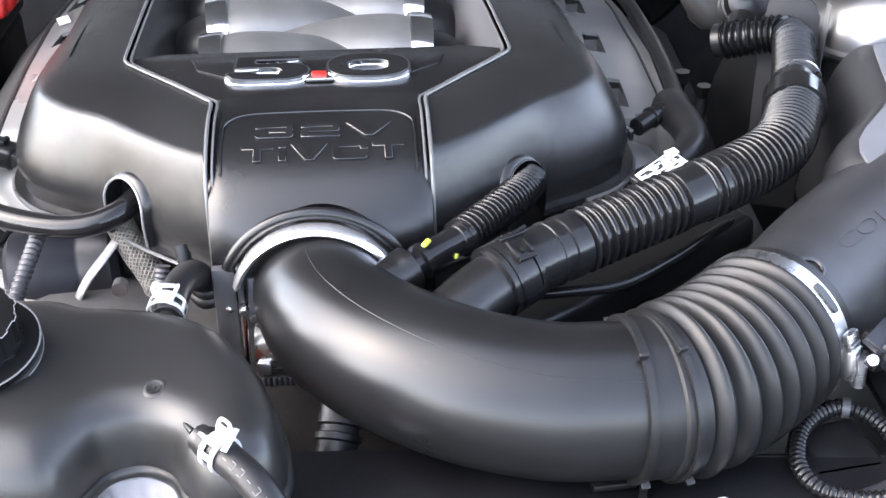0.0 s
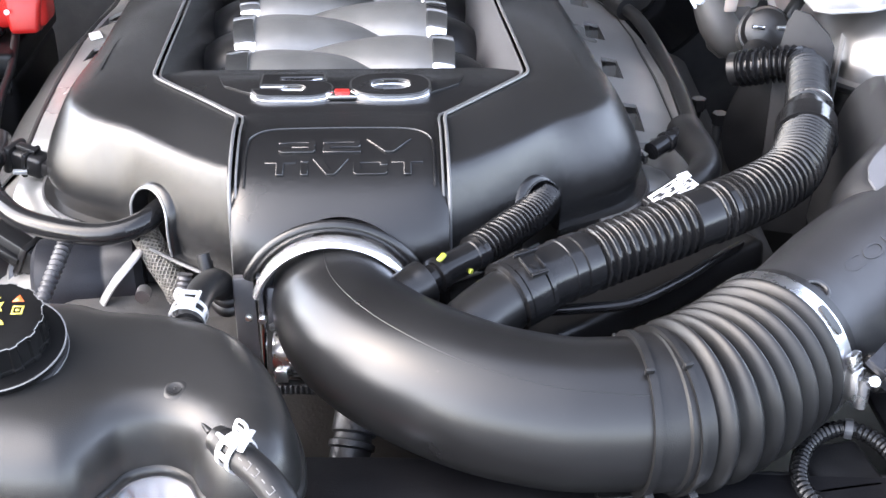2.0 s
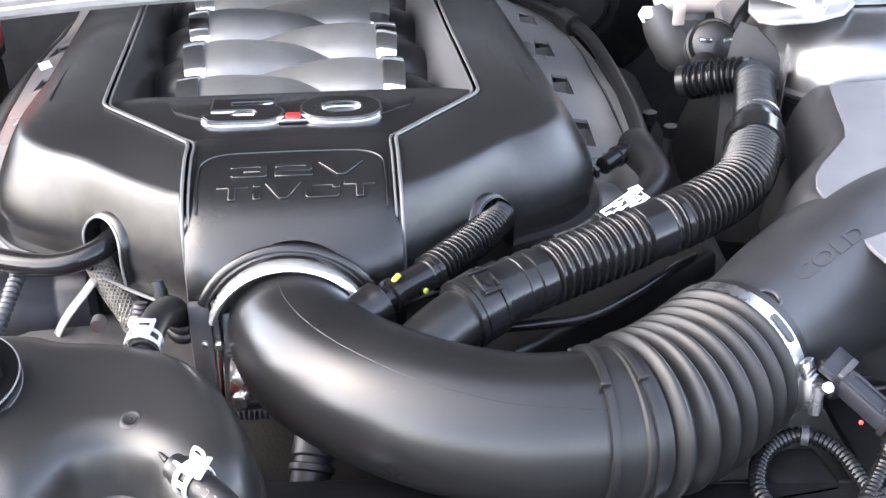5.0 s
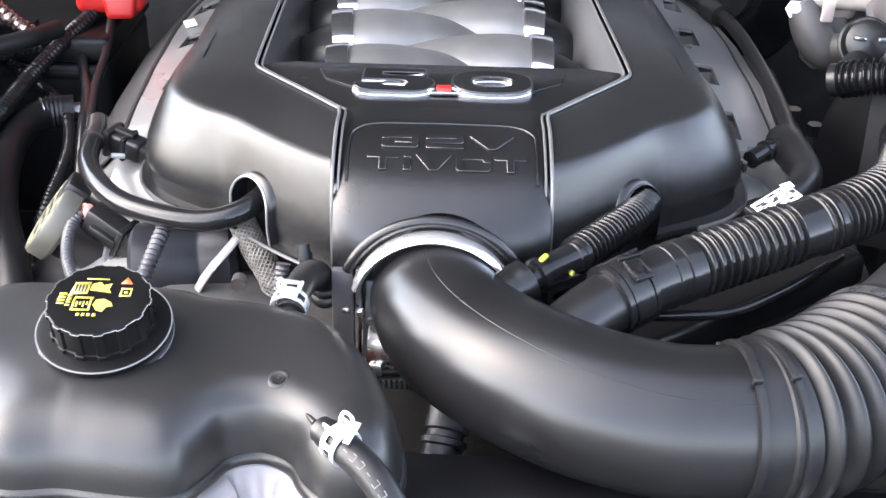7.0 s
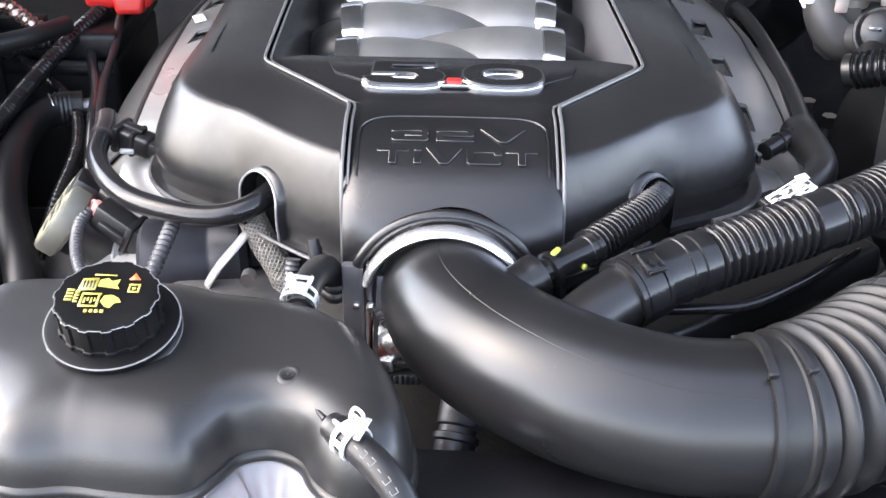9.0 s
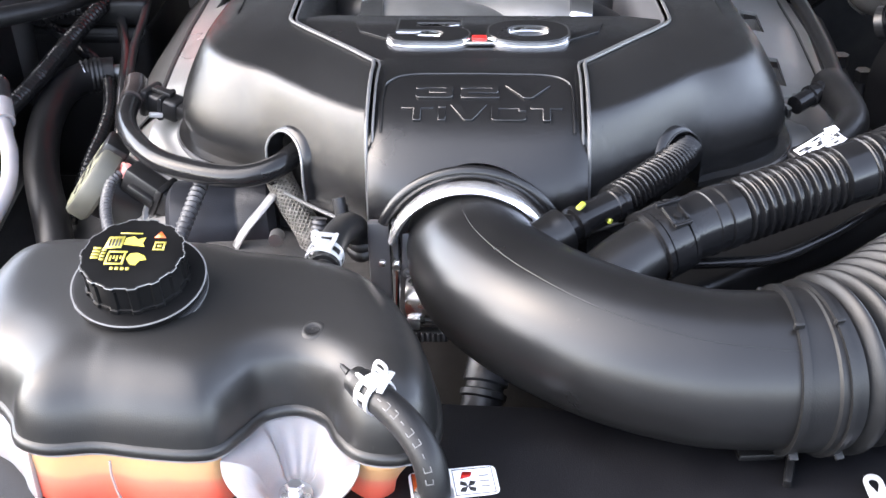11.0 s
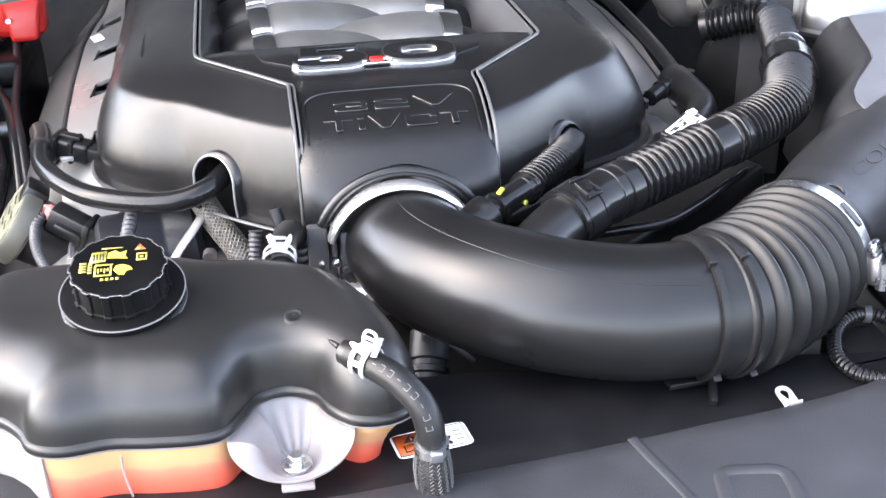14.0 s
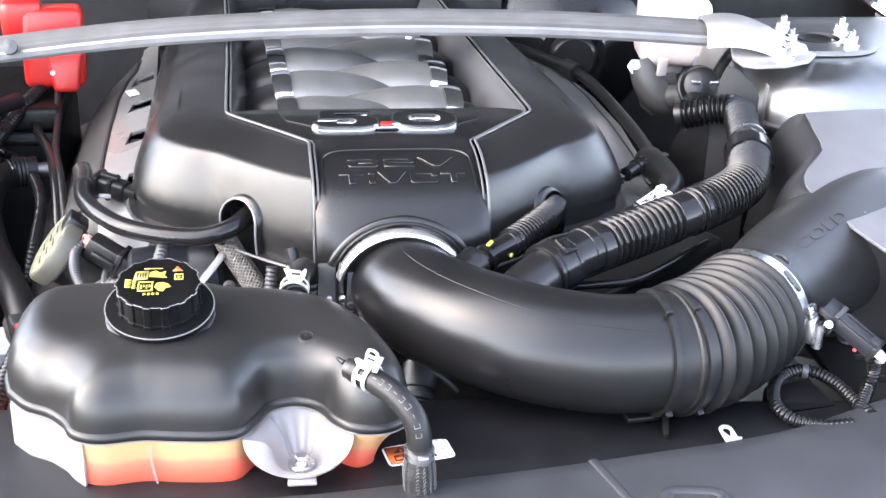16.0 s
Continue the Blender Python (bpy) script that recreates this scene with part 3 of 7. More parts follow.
    # Right wall is greyer: its lit look is put into the colour.
    part("recess_wall", sheet(grid, 0.002), GREY if side > 0 else COVER, cover)

# middle tongue, falling to the throttle ring
TONGUE = [(0.840, 0.9600), (0.815, 0.9592), (0.795, 0.9570), (0.775, 0.9530), (0.758, 0.9475), (0.744, 0.9410), (0.732, 0.9330), (0.722, 0.9235), (0.714, 0.9120),
          (0.709, 0.8980), (0.706, 0.880), (0.704, 0.860)]
grid = []
for y, z in [(p.x, p.y) for p in spline([(a, b, 0) for a, b in TONGUE], 40)[0]]:
    row = []
    for j in range(25):
        u = -1 + j / 12
        x = 0.0803 * u
        edge = max(0, abs(u) - 0.86) / 0.14
        row.append((x, y + 0.012 * (abs(u) ** 3) * max(0, (0.80 - y) / 0.1), z - 0.004 * edge ** 2))
    grid.append(row)
hole = lathe([(0.0, -0.1), (0.0648, -0.1), (0.0648, 0.1), (0.0, 0.1)], pose(0, 0.70, 0.862, 90), 64, False)
bmesh.ops.remove_doubles(hole, verts=hole.verts, dist=1e-5)
part("tongue", carve(sheet(grid, 0.003), hole), PANEL, cover)


def tongue_at(y):
    for (y0, z0), (y1, z1) in zip(TONGUE, TONGUE[1:]):
        if y1 <= y <= y0:
            return z0 + (z1 - z0) * (y0 - y) / (y0 - y1)
    return TONGUE[0][1]


def tongue_pt(u, y):
    edge = max(0, abs(u) - 0.86) / 0.14
    return (0.0803 * u, y + 0.012 * (abs(u) ** 3) * max(0, (0.80 - y) / 0.1), tongue_at(y) - 0.004 * edge ** 2 + 0.0006)


pts = [(-0.885, 0.742), (-0.885, 0.755), (-0.885, 0.782), (-0.85, 0.798), (-0.67, 0.8085), (-0.25, 0.8105), (0.25, 0.8105), (0.67, 0.8085), (0.85, 0.798), (0.885, 0.782), (0.885, 0.755), (0.885, 0.742)]
part("outline", tube([tongue_pt(u, y) for u, y in pts], 0.0010, 110, 6), PANEL, cover)
# raised words on the tongue, in broad squared capitals
SX, SY = 0.0055, 0.0044


def glyph(kind, w, h):
    """Outlines of one letter, w wide and h high."""
    c, m = 0.0022, h / 2
    if kind == "T":
        return [[(0, h), (w, h), (w, h - SY), (w / 2 + SX / 2, h - SY), (w / 2 + SX / 2, 0), (w / 2 - SX / 2, 0), (w / 2 - SX / 2, h - SY), (0, h - SY)]]
    if kind == "i":
        return [[(0, h), (w, h), (w, h - 0.0034), (0, h - 0.0034)], [(0, h - 0.0056), (w, h - 0.0056), (w, 0), (0, 0)]]
    if kind == "V":
        k = w * 0.29
        return [[(0, h), (k, h), (w / 2, SY * 1.05), (w - k, h), (w, h), (w / 2 + 0.0030, 0), (w / 2 - 0.0030, 0)]]
    if kind == "C":
        return [[(w, h * 0.60), (w, h - c), (w - c, h), (c, h), (0, h - c), (0, c), (c, 0), (w - c, 0), (w, c), (w, h * 0.38), (w - SX, h * 0.38), (w - SX, SY), (SX, SY), (SX, h - SY), (w - SX, h - SY), (w - SX, h * 0.60)]]
    if kind == "3":
        return [[(0, h * 0.70), (0, h - c), (c, h), (w - c, h), (w, h - c), (w, h * 0.58), (w - c * 0.6, m), (w, h * 0.42), (w, c), (w - c, 0), (c, 0), (0, c), (0, h * 0.30), (SX, h * 0.30), (SX, SY), (w - SX, SY), (w - SX, m - SY / 2), (w * 0.36, m - SY / 2), (w * 0.36, m + SY / 2), (w - SX, m + SY / 2), (w - SX, h - SY), (SX, h - SY), (SX, h * 0.70)]]
    return [[(0, h * 0.70), (0, h - c), (c, h), (w - c, h), (w, h - c), (w, m), (w - c, m - SY / 2), (SX, m - SY / 2), (SX, SY), (w, SY), (w, 0), (0, 0), (0, m), (c, m + SY / 2), (w - SX, m + SY / 2), (w - SX, h - SY), (SX, h - SY), (SX, h * 0.70)]]


def raised_word(letters, h, m):
    for kind, x, w in letters:
        for outline in glyph(kind, w, h):
            b = slab([(x + px, py - h / 2) for px, py in outline], -0.0012, 0.0007, 0.00030, 1)
            b.transform(m)
            part("raised_letter", b, LETTER, cover, "raised black letter")


raised_word((("3", -0.0500, 0.0280), ("2", -0.0162, 0.0285), ("V", 0.0166, 0.0345)), 0.0172, plane_at((0.0035, 0.7850, 0.9557), (1, 0, 0), (0, 1, 0.15)))
raised_word((("T", -0.0600, 0.0235), ("i", -0.0325, 0.0054), ("V", -0.0238, 0.0272), ("C", 0.0066, 0.0258), ("T", 0.0356, 0.0235)), 0.0172, plane_at((0.0035, 0.7620, 0.9492), (1, 0, 0), (0, 1, 0.29)))

# badge deck
deck = [(-0.0785, 0.838), (0.0785, 0.838), (0.1525, 0.915), (0.1525, 0.928), (0.126, 0.936), (-0.126, 0.936), (-0.1525, 0.928), (-0.1525, 0.915)]
part("badge_deck", slab(deck, 0.948, 0.9585, 0.0015), PANEL, cover)
plate = [(-0.060, 0.868), (0.060, 0.868), (0.098, 0.896), (0.104, 0.918), (-0.104, 0.918), (-0.098, 0.896)]
part("badge_plinth", slab(plate, 0.9580, 0.9605, 0.001), PANEL, cover)
part("recess_floor", box((0.30, 0.56, 0.006), pose(0, 1.20, 0.893)), DARK, cover)
part("recess_front", box((0.25, 0.004, 0.055), pose(0, 0.934, 0.925)), DARK, cover)
part("rear_wall", box((0.50, 0.006, 0.09), pose(0, 1.462, 0.915), 0.002), COVER, cover)

# chrome displacement badge
badge = thing("displacement_badge", (0, 0.885, 0.9605), "chrome and black displacement badge with a red dot", "badge")
up = (0, 1, 0.12)


def grown(outline, d):
    """An outline pushed outwards by d."""
    n, out = len(outline), []
    area = sum(outline[i - 1][0] * outline[i][1] - outline[i][0] * outline[i - 1][1] for i in range(n))
    turn = 1 if area > 0 else -1
    for i in range(n):
        a, b, c = Vector(outline[i - 1]), Vector(outline[i]), Vector(outline[(i + 1) % n])
        e1, e2 = (b - a).normalized(), (c - b).normalized()
        nrm = Vector((e1.y + e2.y, -e1.x - e2.x)) * turn
        if nrm.length < 1e-6:
            nrm = Vector((e1.y, -e1.x)) * turn
        nrm.normalize()
        k = max(0.6, nrm.dot(Vector((e1.y, -e1.x)) * turn))
        out.append((b.x + nrm.x * d / k, b.y + nrm.y * d / k))
    return out


def oval(a, b, n=48, power=2.5):
    pts = []
    for i in range(n):
        c, s = math.cos(2 * math.pi * i / n), math.sin(2 * math.pi * i / n)
        pts.append((a * math.copysign(abs(c) ** (2 / power), c), b * math.copysign(abs(s) ** (2 / power), s)))
    return pts


def loop_slab(outer, inner, z0, z1):
    """A ring-shaped plate between two outlines of as many points."""
    bm = bmesh.new()
    ro = [[bm.verts.new((x, y, z)) for x, y in line] for line, z in ((outer, z0), (outer, z1), (inner, z1), (inner, z0))]
    n = len(outer)
    for k in range(4):
        a, b = ro[k], ro[(k + 1) % 4]
        for i in range(n):
            bm.faces.new((a[i], a[(i + 1) % n], b[(i + 1) % n], b[i]))
    return bm


FIVE = [(-0.0250, 0.0190), (0.0255, 0.0190), (0.0270, 0.0175), (0.0265, 0.0120), (-0.0090, 0.0120), (-0.0095, 0.0080), (0.0150, 0.0080), (0.0250, 0.0060), (0.0315, 0.0020), (0.0335, -0.0040), (0.0315, -0.0110), (0.0250, -0.0165),
        (0.0150, -0.0190), (-0.0190, -0.0190), (-0.0290, -0.0165), (-0.0335, -0.0100), (-0.0330, -0.0058), (-0.0110, -0.0058), (-0.0090, -0.0090), (-0.0040, -0.0105), (0.0040, -0.0105), (0.0090, -0.0085), (0.0100, -0.0050), (0.0080, -0.0020), (0.0030, -0.0005), (-0.0270, -0.0005)]
LAYERS = (("digit_base", 0.0010, -0.0016, 0.0010, CHROME, "chrome digit base"), ("digit_side", 0.0004, 0.0010, 0.0046, CHROME, "chrome digit flank"), ("digit_face", -0.0013, 0.0046, 0.0052, PANEL, "black digit face"))
for name, d, z0, z1, mat, text in LAYERS:
    b5 = slab(grown(FIVE, d), z0, z1)
    b5.transform(plane_at((-0.0400, 0.8815, 0.9615), (1, 0, 0), up))
    part(name, b5, mat, badge, text)
    b0 = loop_slab(oval(0.0330 + d, 0.0190 + d), oval(0.0160 - d, 0.0080 - d), z0, z1)
    b0.transform(plane_at((0.0400, 0.8815, 0.9615), (1, 0, 0), up))
    part(name, b0, mat, badge, text)
part("dot", box((0.012, 0.0060, 0.004), plane_at((0.0005, 0.8700, 0.9640), (1, 0, 0), up), 0.001), RED, badge, "red dot")
part("dot_rim", box((0.022, 0.0085, 0.003), plane_at((0.0005, 0.8685, 0.9622), (1, 0, 0), up), 0.001), CHROME, badge, "chrome bar")

# ---- runners in the recess ----
def runner(side, y, group):
    ob = thing("intake_runner", (side * 0.03, y, 0.896), "silver-grey satin intake runner arching across the recess", "intake runner", group)

    def r(s, d):
        return 0.043 - 0.016 * s ** 1.5
    part("arch", tube([(side * 0.094, y, 0.923), (side * 0.06, y, 0.930), (side * 0.01, y + 0.003, 0.927), (side * -0.04, y + 0.012, 0.914), (side * -0.085, y + 0.024, 0.898)], r, 28, 28, 0.62), RUNNER, ob)
    part("outer_end", tube([(side * 0.088, y, 0.920), (side * 0.11, y, 0.912), (side * 0.128, y, 0.895), (side * 0.138, y, 0.87)], 0.038, 14, 24, 0.62), DARK, ob, "black runner end")
    band = tube([(side * 0.0795, y, 0.9272), (side * 0.0880, y, 0.9264), (side * 0.0970, y, 0.9245)], lambda s, d: 0.0418 if s < 0.06 or s > 0.94 else 0.0436 + 0.0024 * s + 0.0006 * math.sin(math.pi * s), 33, 48, 0.66)
    part("band", band, BAND, ob, "bright chromed band")
    return ob


first_left = runner(-1, 0.978, "intake runners")
first_right = runner(1, 1.012, "intake runners")
# engine parts are sheared sideways with depth to fit the camera's view
def shear_to_view(*things):
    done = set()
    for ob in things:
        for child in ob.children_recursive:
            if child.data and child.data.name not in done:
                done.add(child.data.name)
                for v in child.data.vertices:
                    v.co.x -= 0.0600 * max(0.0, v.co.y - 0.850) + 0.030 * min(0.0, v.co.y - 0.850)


shear_to_view(cover, badge, left_coil, right_coil, first_left, first_right)
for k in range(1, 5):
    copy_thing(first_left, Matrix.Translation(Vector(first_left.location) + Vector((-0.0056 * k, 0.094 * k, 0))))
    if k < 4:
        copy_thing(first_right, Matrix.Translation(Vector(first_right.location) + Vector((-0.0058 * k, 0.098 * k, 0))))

# ---- throttle ring and intake tube ----
intake = thing("intake_tube", (0.10, 0.57, 0.81), "satin black plastic intake elbow with a rubber bellows", "intake tube")
WAY = [(0.0, 0.735, 0.866), (0.002, 0.70, 0.868), (0.012, 0.664, 0.870), (0.034, 0.630, 0.8715), (0.066, 0.600, 0.872), (0.106, 0.578, 0.869), (0.153, 0.567, 0.865), (0.190, 0.568, 0.863), (0.206, 0.570, 0.8625)]
part("elbow", tube(WAY, lambda s, d: 0.0485 + 0.002 * s, 80, 64), TUBE, intake)
way80, _ = spline(WAY, 60)
seam = []
for i in range(6, 60):
    d = (way80[min(i + 1, 59)] - way80[i - 1]).normalized()
    side_v = d.cross(Vector((0, 0, 1))).normalized()
    r = 0.0486 + 0.002 * i / 59
    a = radians(84 - 36 * i / 59)
    seam.append(way80[i] + Vector((0, 0, 1)) * r * math.sin(a) + side_v * r * math.cos(a))
part("mould_seam", tube(seam, 0.00030, 70, 6), TUBE, intake, "fine moulding seam")
BELLOWS = [(0.199, 0.569, 0.8625), (0.220, 0.573, 0.8615), (0.247, 0.586, 0.8605), (0.276, 0.608, 0.8605), (0.306, 0.637, 0.861), (0.319, 0.651, 0.861)]


def bellow_r(s, d):
    if s < 0.12:
        return 0.0525
    if s < 0.20:
        return 0.0545
    if s > 0.90:
        return 0.0572
    u = (s - 0.20) / 0.70
    return 0.0488 + 0.0107 * abs(math.sin(math.pi * 7 * u)) ** 1.3


bellows = part("bellows", tube(BELLOWS, bellow_r, 220, 64), RUBBER, intake, "ribbed black rubber bellows")


def ring_at(points, s, r, width, thick, mat, name, label, parent):
    way, length = spline(points, 200)
    i = int(s * 199)
    d = (way[min(i + 1, 199)] - way[max(i - 1, 0)]).normalized()
    m = frame_to(way[i], way[i] + d)
    prof = [(r, -width / 2), (r + thick, -width / 2), (r + thick, width / 2), (r, width / 2)]
    return part(name, lathe(prof, m, 64, False), mat, parent, label), m


ring_at(BELLOWS, 0.02, 0.050, 0.005, 0.0045, RUBBER, "collar", "raised rubber collar", bellows)
ring_at(BELLOWS, 0.15, 0.0525, 0.004, 0.0045, RUBBER, "collar", "raised rubber collar", bellows)
for high in (64, -38, 150):
    for s in (0.03, 0.16):
        way, _ = spline(BELLOWS, 100)
        i = int(s * 99)
        d = (way[i + 1] - way[i]).normalized()
        lean = d.cross(Vector((0, 0, 1))).normalized() * math.cos(radians(high)) + Vector((0, 0, 1)) * math.sin(radians(high))
        part("locating_tab", box((0.006, 0.003, 0.006), plane_at(way[i] + lean * (0.0555 if s < 0.1 else 0.0575), lean, d.cross(lean)), 0.0008), RUBBER, bellows)
part("scratch", tube([(0.1608, 0.5262, 0.8935), (0.1612, 0.5240, 0.8905), (0.1620, 0.5222, 0.8872), (0.1634, 0.5208, 0.8845)], 0.00032, 12, 6), SCRAPE, intake, "fine pale scratch")
clamp_ob = thing("hose_clamp", (0.308, 0.64, 0.868), "shiny steel worm-drive clamp round the bellows end", "hose clamp")
_, m = ring_at(BELLOWS, 0.895, 0.0574, 0.0135, 0.0016, STEEL, "band", "", clamp_ob)
way, _ = spline(BELLOWS, 200)
ctr, axis = way[178], (way[184] - way[172]).normalized()
front = axis.cross(Vector((0, 0, 1))).normalized()
pos = ctr + front * 0.0625 + Vector((0, 0, 0.004))
mm = plane_at(pos, axis, (0, 0, 1))
part("housing", box((0.013, 0.024, 0.010), mm, 0.002), STEEL, clamp_ob)
part("screw", lathe([(0.0, -0.012), (0.0045, -0.012), (0.0045, 0.006), (0.0062, 0.006), (0.0062, 0.012), (0.0, 0.012)], mm @ pose(0.001, -0.004, 0.0065, -90, 0, 0), 16, False), STEEL, clamp_ob, "hex screw head")
part("thread_block", box((0.0125, 0.014, 0.006), plane_at(ctr + front * 0.0605 + Vector((0, 0, 0.020)), axis, Vector((0, 0, 1)) + front * -0.25), 0.0015), STEEL, clamp_ob)
for k in range(4):
    part("thread", box((0.0115, 0.0014, 0.002), plane_at(ctr + front * (0.0645 - 0.0012 * k) + Vector((0, 0, 0.0150 + 0.0035 * k)), axis, Vector((0, 0, 1)) + front * -0.25), 0.0004), STEEL, clamp_ob)
slot = slab(oval(0.0034, 0.0115, 32, 2.6), -0.001, 0.0011)
slot.transform(plane_at(ctr + (front * 0.66 + Vector((0, 0, 0.75))) * 0.0590, axis, Vector((0, 0, 1)) * 0.66 - front * 0.75))
part("slot_window", slot, DARK, clamp_ob, "dark slot in the band")

ring = thing("throttle_ring", (0, 0.70, 0.80), "bright metal throttle ring arching over the tube", "throttle ring")
part("trim", arc_ring([(0.0592 + 0.0034 * math.cos(radians(a)), 0.006 + 0.009 * math.sin(radians(a))) for a in range(-150, 181, 30)], pose(0, 0.704, 0.862, 90, 0, 0), 16, 164, 72), RINGM, ring)
part("throat", arc_ring([(0.0684 + 0.0046 * math.cos(radians(a)), 0.0040 * math.sin(radians(a))) for a in range(0, 360, 30)], pose(0, 0.7045, 0.862, 90, 0, 0), 24, 158, 72), PANEL, ring, "black collar round the ring")
throttle = thing("throttle_valve", (0, 0.74, 0.78), "grey cast throttle valve with bolts and a lever", "throttle valve")
part("housing", box((0.125, 0.05, 0.13), pose(0.0, 0.744, 0.850), 0.012, 3), GREY, throttle)
part("side_plate", box((0.0165, 0.008, 0.072), pose(-0.0680, 0.7100, 0.8500), 0.002), GREY, throttle, "grey flange plate")
part("screw", lathe([(0, 0), (0.0026, 0), (0.0026, 0.003), (0.0014, 0.0038), (0, 0.0038)], pose(-0.0660, 0.7065, 0.8530, 90), 14, False), STEEL, throttle, "bright screw head")
part("flange_bar", box((0.0030, 0.008, 0.054), pose(-0.0545, 0.7000, 0.8340, 0, 2, 0), 0.0006), BAND, throttle, "polished flange edge")
part("flange_bar", box((0.0042, 0.007, 0.030), pose(-0.0552, 0.7030, 0.8760), 0.0008), GREY, throttle, "dull upper flange edge")
part("nut", lathe([(0, 0), (0.0034, 0), (0.0034, 0.005), (0.0024, 0.0058), (0, 0.0058)], pose(-0.0543, 0.6990, 0.8570, 90), 6, False), STEEL, throttle, "bright nut")
part("lever", slab([(-0.0030, 0.016), (0.0028, 0.016), (0.0036, -0.010), (0.0042, -0.0150), (0.0030, -0.0185), (-0.0030, -0.0185), (-0.0042, -0.0150), (-0.0036, -0.010)], 0, 0.004, 0.001), GREY, throttle, "flat grey lever").matrix_basis = plane_at((-0.0467, 0.700, 0.8665), (1, 0, 0), (0, 0.10, 1))
part("bolt", lathe([(0, 0), (0.0034, 0), (0.0034, 0.0022), (0.0022, 0.0026), (0.0018, 0.0012), (0, 0.0012)], pose(-0.0465, 0.6945, 0.8520, 90), 18, False), ALU, throttle, "round bolt head")
part("motor_cover", lathe([(0, -0.026), (0.0170, -0.026), (0.0185, -0.024), (0.0185, 0.022), (0.0165, 0.026), (0, 0.026)], pose(-0.0240, 0.7140, 0.8150, 0, 90, 0), 40, False), STEEL, throttle, "bare metal motor cover")
part("cover_tab", box((0.0098, 0.006, 0.0102), pose(-0.0433, 0.6945, 0.8080), 0.001), STEEL, throttle, "bright folded tab")
plug_strip = part("plug_strip", box((0.030, 0.008, 0.009), pose(-0.0330, 0.6960, 0.7960), 0.001), DARK, throttle, "black ribbed plug")
for k in range(7):
    part("rib", box((0.0016, 0.002, 0.0075), pose(-0.0450 + 0.0040 * k, 0.6915, 0.7965), 0.0004), GREY, plug_strip)

# ---- hoses leaving the intake tube ----
port = thing("breather_hose", (0.10, 0.69, 0.88), "small ribbed breather hose entering the cover doorway", "hose")
part("neck", tube([(0.020, 0.640, 0.880), (0.045, 0.662, 0.893), (0.066, 0.678, 0.8985)], lambda s, d: 0.0160 if s < 0.85 else 0.0170, 20, 28), TUBE, port, "plastic neck of the intake tube")
part("socket", tube([(0.066, 0.678, 0.898), (0.086, 0.695, 0.9015), (0.108, 0.714, 0.903)], lambda s, d: 0.0100 if s < 0.16 else (0.0132 if s < 0.26 else (0.0112 if s < 0.8 else 0.0120)), 60, 28), HOSE, port, "glossy quick-connect socket")
part("latch", box((0.0045, 0.008, 0.003), pose(0.078, 0.6860, 0.9140, 25, 0, -48), 0.0015), LIME, port, "yellow locking tab")
part("latch", box((0.003, 0.004, 0.003), pose(0.099, 0.690, 0.900, 60, 0, -48), 0.001), LIME, port, "lime locking tab")
part("ribbed_hose", tube([(0.102, 0.711, 0.902), (0.118, 0.729, 0.9035), (0.135, 0.752, 0.9035), (0.150, 0.776, 0.9015), (0.159, 0.800, 0.898), (0.164, 0.825, 0.893)], ribs(0.0145, 0.0040, 0.0049, 0, 1, 2.0), 420, 28), HOSE, port)

booster_hose = thing("ribbed_vacuum_hose", (0.28, 0.78, 0.88), "thick glossy black corrugated hose with plain cuffs", "hose")
part("neck", tube([(0.075, 0.612, 0.878), (0.105, 0.640, 0.892), (0.138, 0.666, 0.901)], 0.0225, 14, 32), TUBE, booster_hose, "plastic neck of the intake tube")
LINE = [(0.122, 0.655, 0.898), (0.150, 0.674, 0.903), (0.190, 0.699, 0.905), (0.250, 0.734, 0.909), (0.310, 0.769, 0.914), (0.354, 0.806, 0.918), (0.378, 0.856, 0.920), (0.389, 0.892, 0.921)]


def big_r(s, d):
    if s < 0.13:
        return 0.0228 if s > 0.04 else 0.0238
    if s < 0.20:
        return 0.0222 + (0.0014 if int(d / 0.0085) % 2 else 0)
    if 0.44 < s < 0.50 or 0.53 < s < 0.545:
        return 0.0226
    if s > 0.97:
        return 0.0225
    c = 0.5 + 0.5 * math.cos(2 * math.pi * d / (0.0078 if s < 0.55 else 0.0058))
    return 0.0192 + 0.0046 * c ** 2.2


lower = part("lower_run", tube(LINE, big_r, 900, 32), HOSE, booster_hose)
_, m = ring_at(LINE, 0.045, 0.0225, 0.016, 0.0035, HOSE, "cuff", "black plastic cuff", lower)
frame_b = plane_at((0.1400, 0.6560, 0.9245), (0.8, 0.5, 0), (-0.4, 0.75, 0.35))
buckle = part("cuff_buckle", box((0.013, 0.018, 0.0028), frame_b, 0.001), HOSE, lower, "moulded buckle")
for dx, dy, sx, sy in ((0.0, 0.0100, 0.020, 0.0022), (0.0, -0.0095, 0.014, 0.0022), (-0.0065, 0.0, 0.0022, 0.016), (0.0062, 0.0, 0.0022, 0.013)):
    part("buckle_bar", box((sx, sy, 0.0032), frame_b @ pose(dx, dy, 0.0020), 0.0007), HOSE, buckle)
part("buckle_pin", lathe([(0, 0), (0.0028, 0), (0.0026, 0.0024), (0, 0.0026)], frame_b @ pose(0, -0.002, 0.0012), 12, False), HOSE, buckle)
ring_at(LINE, 0.075, 0.0225, 0.0035, 0.0030, HOSE, "cuff_ridge", "raised ridge", lower)
ring_at(LINE, 0.015, 0.0225, 0.0040, 0.0040, HOSE, "cuff_ridge", "raised ridge", lower)
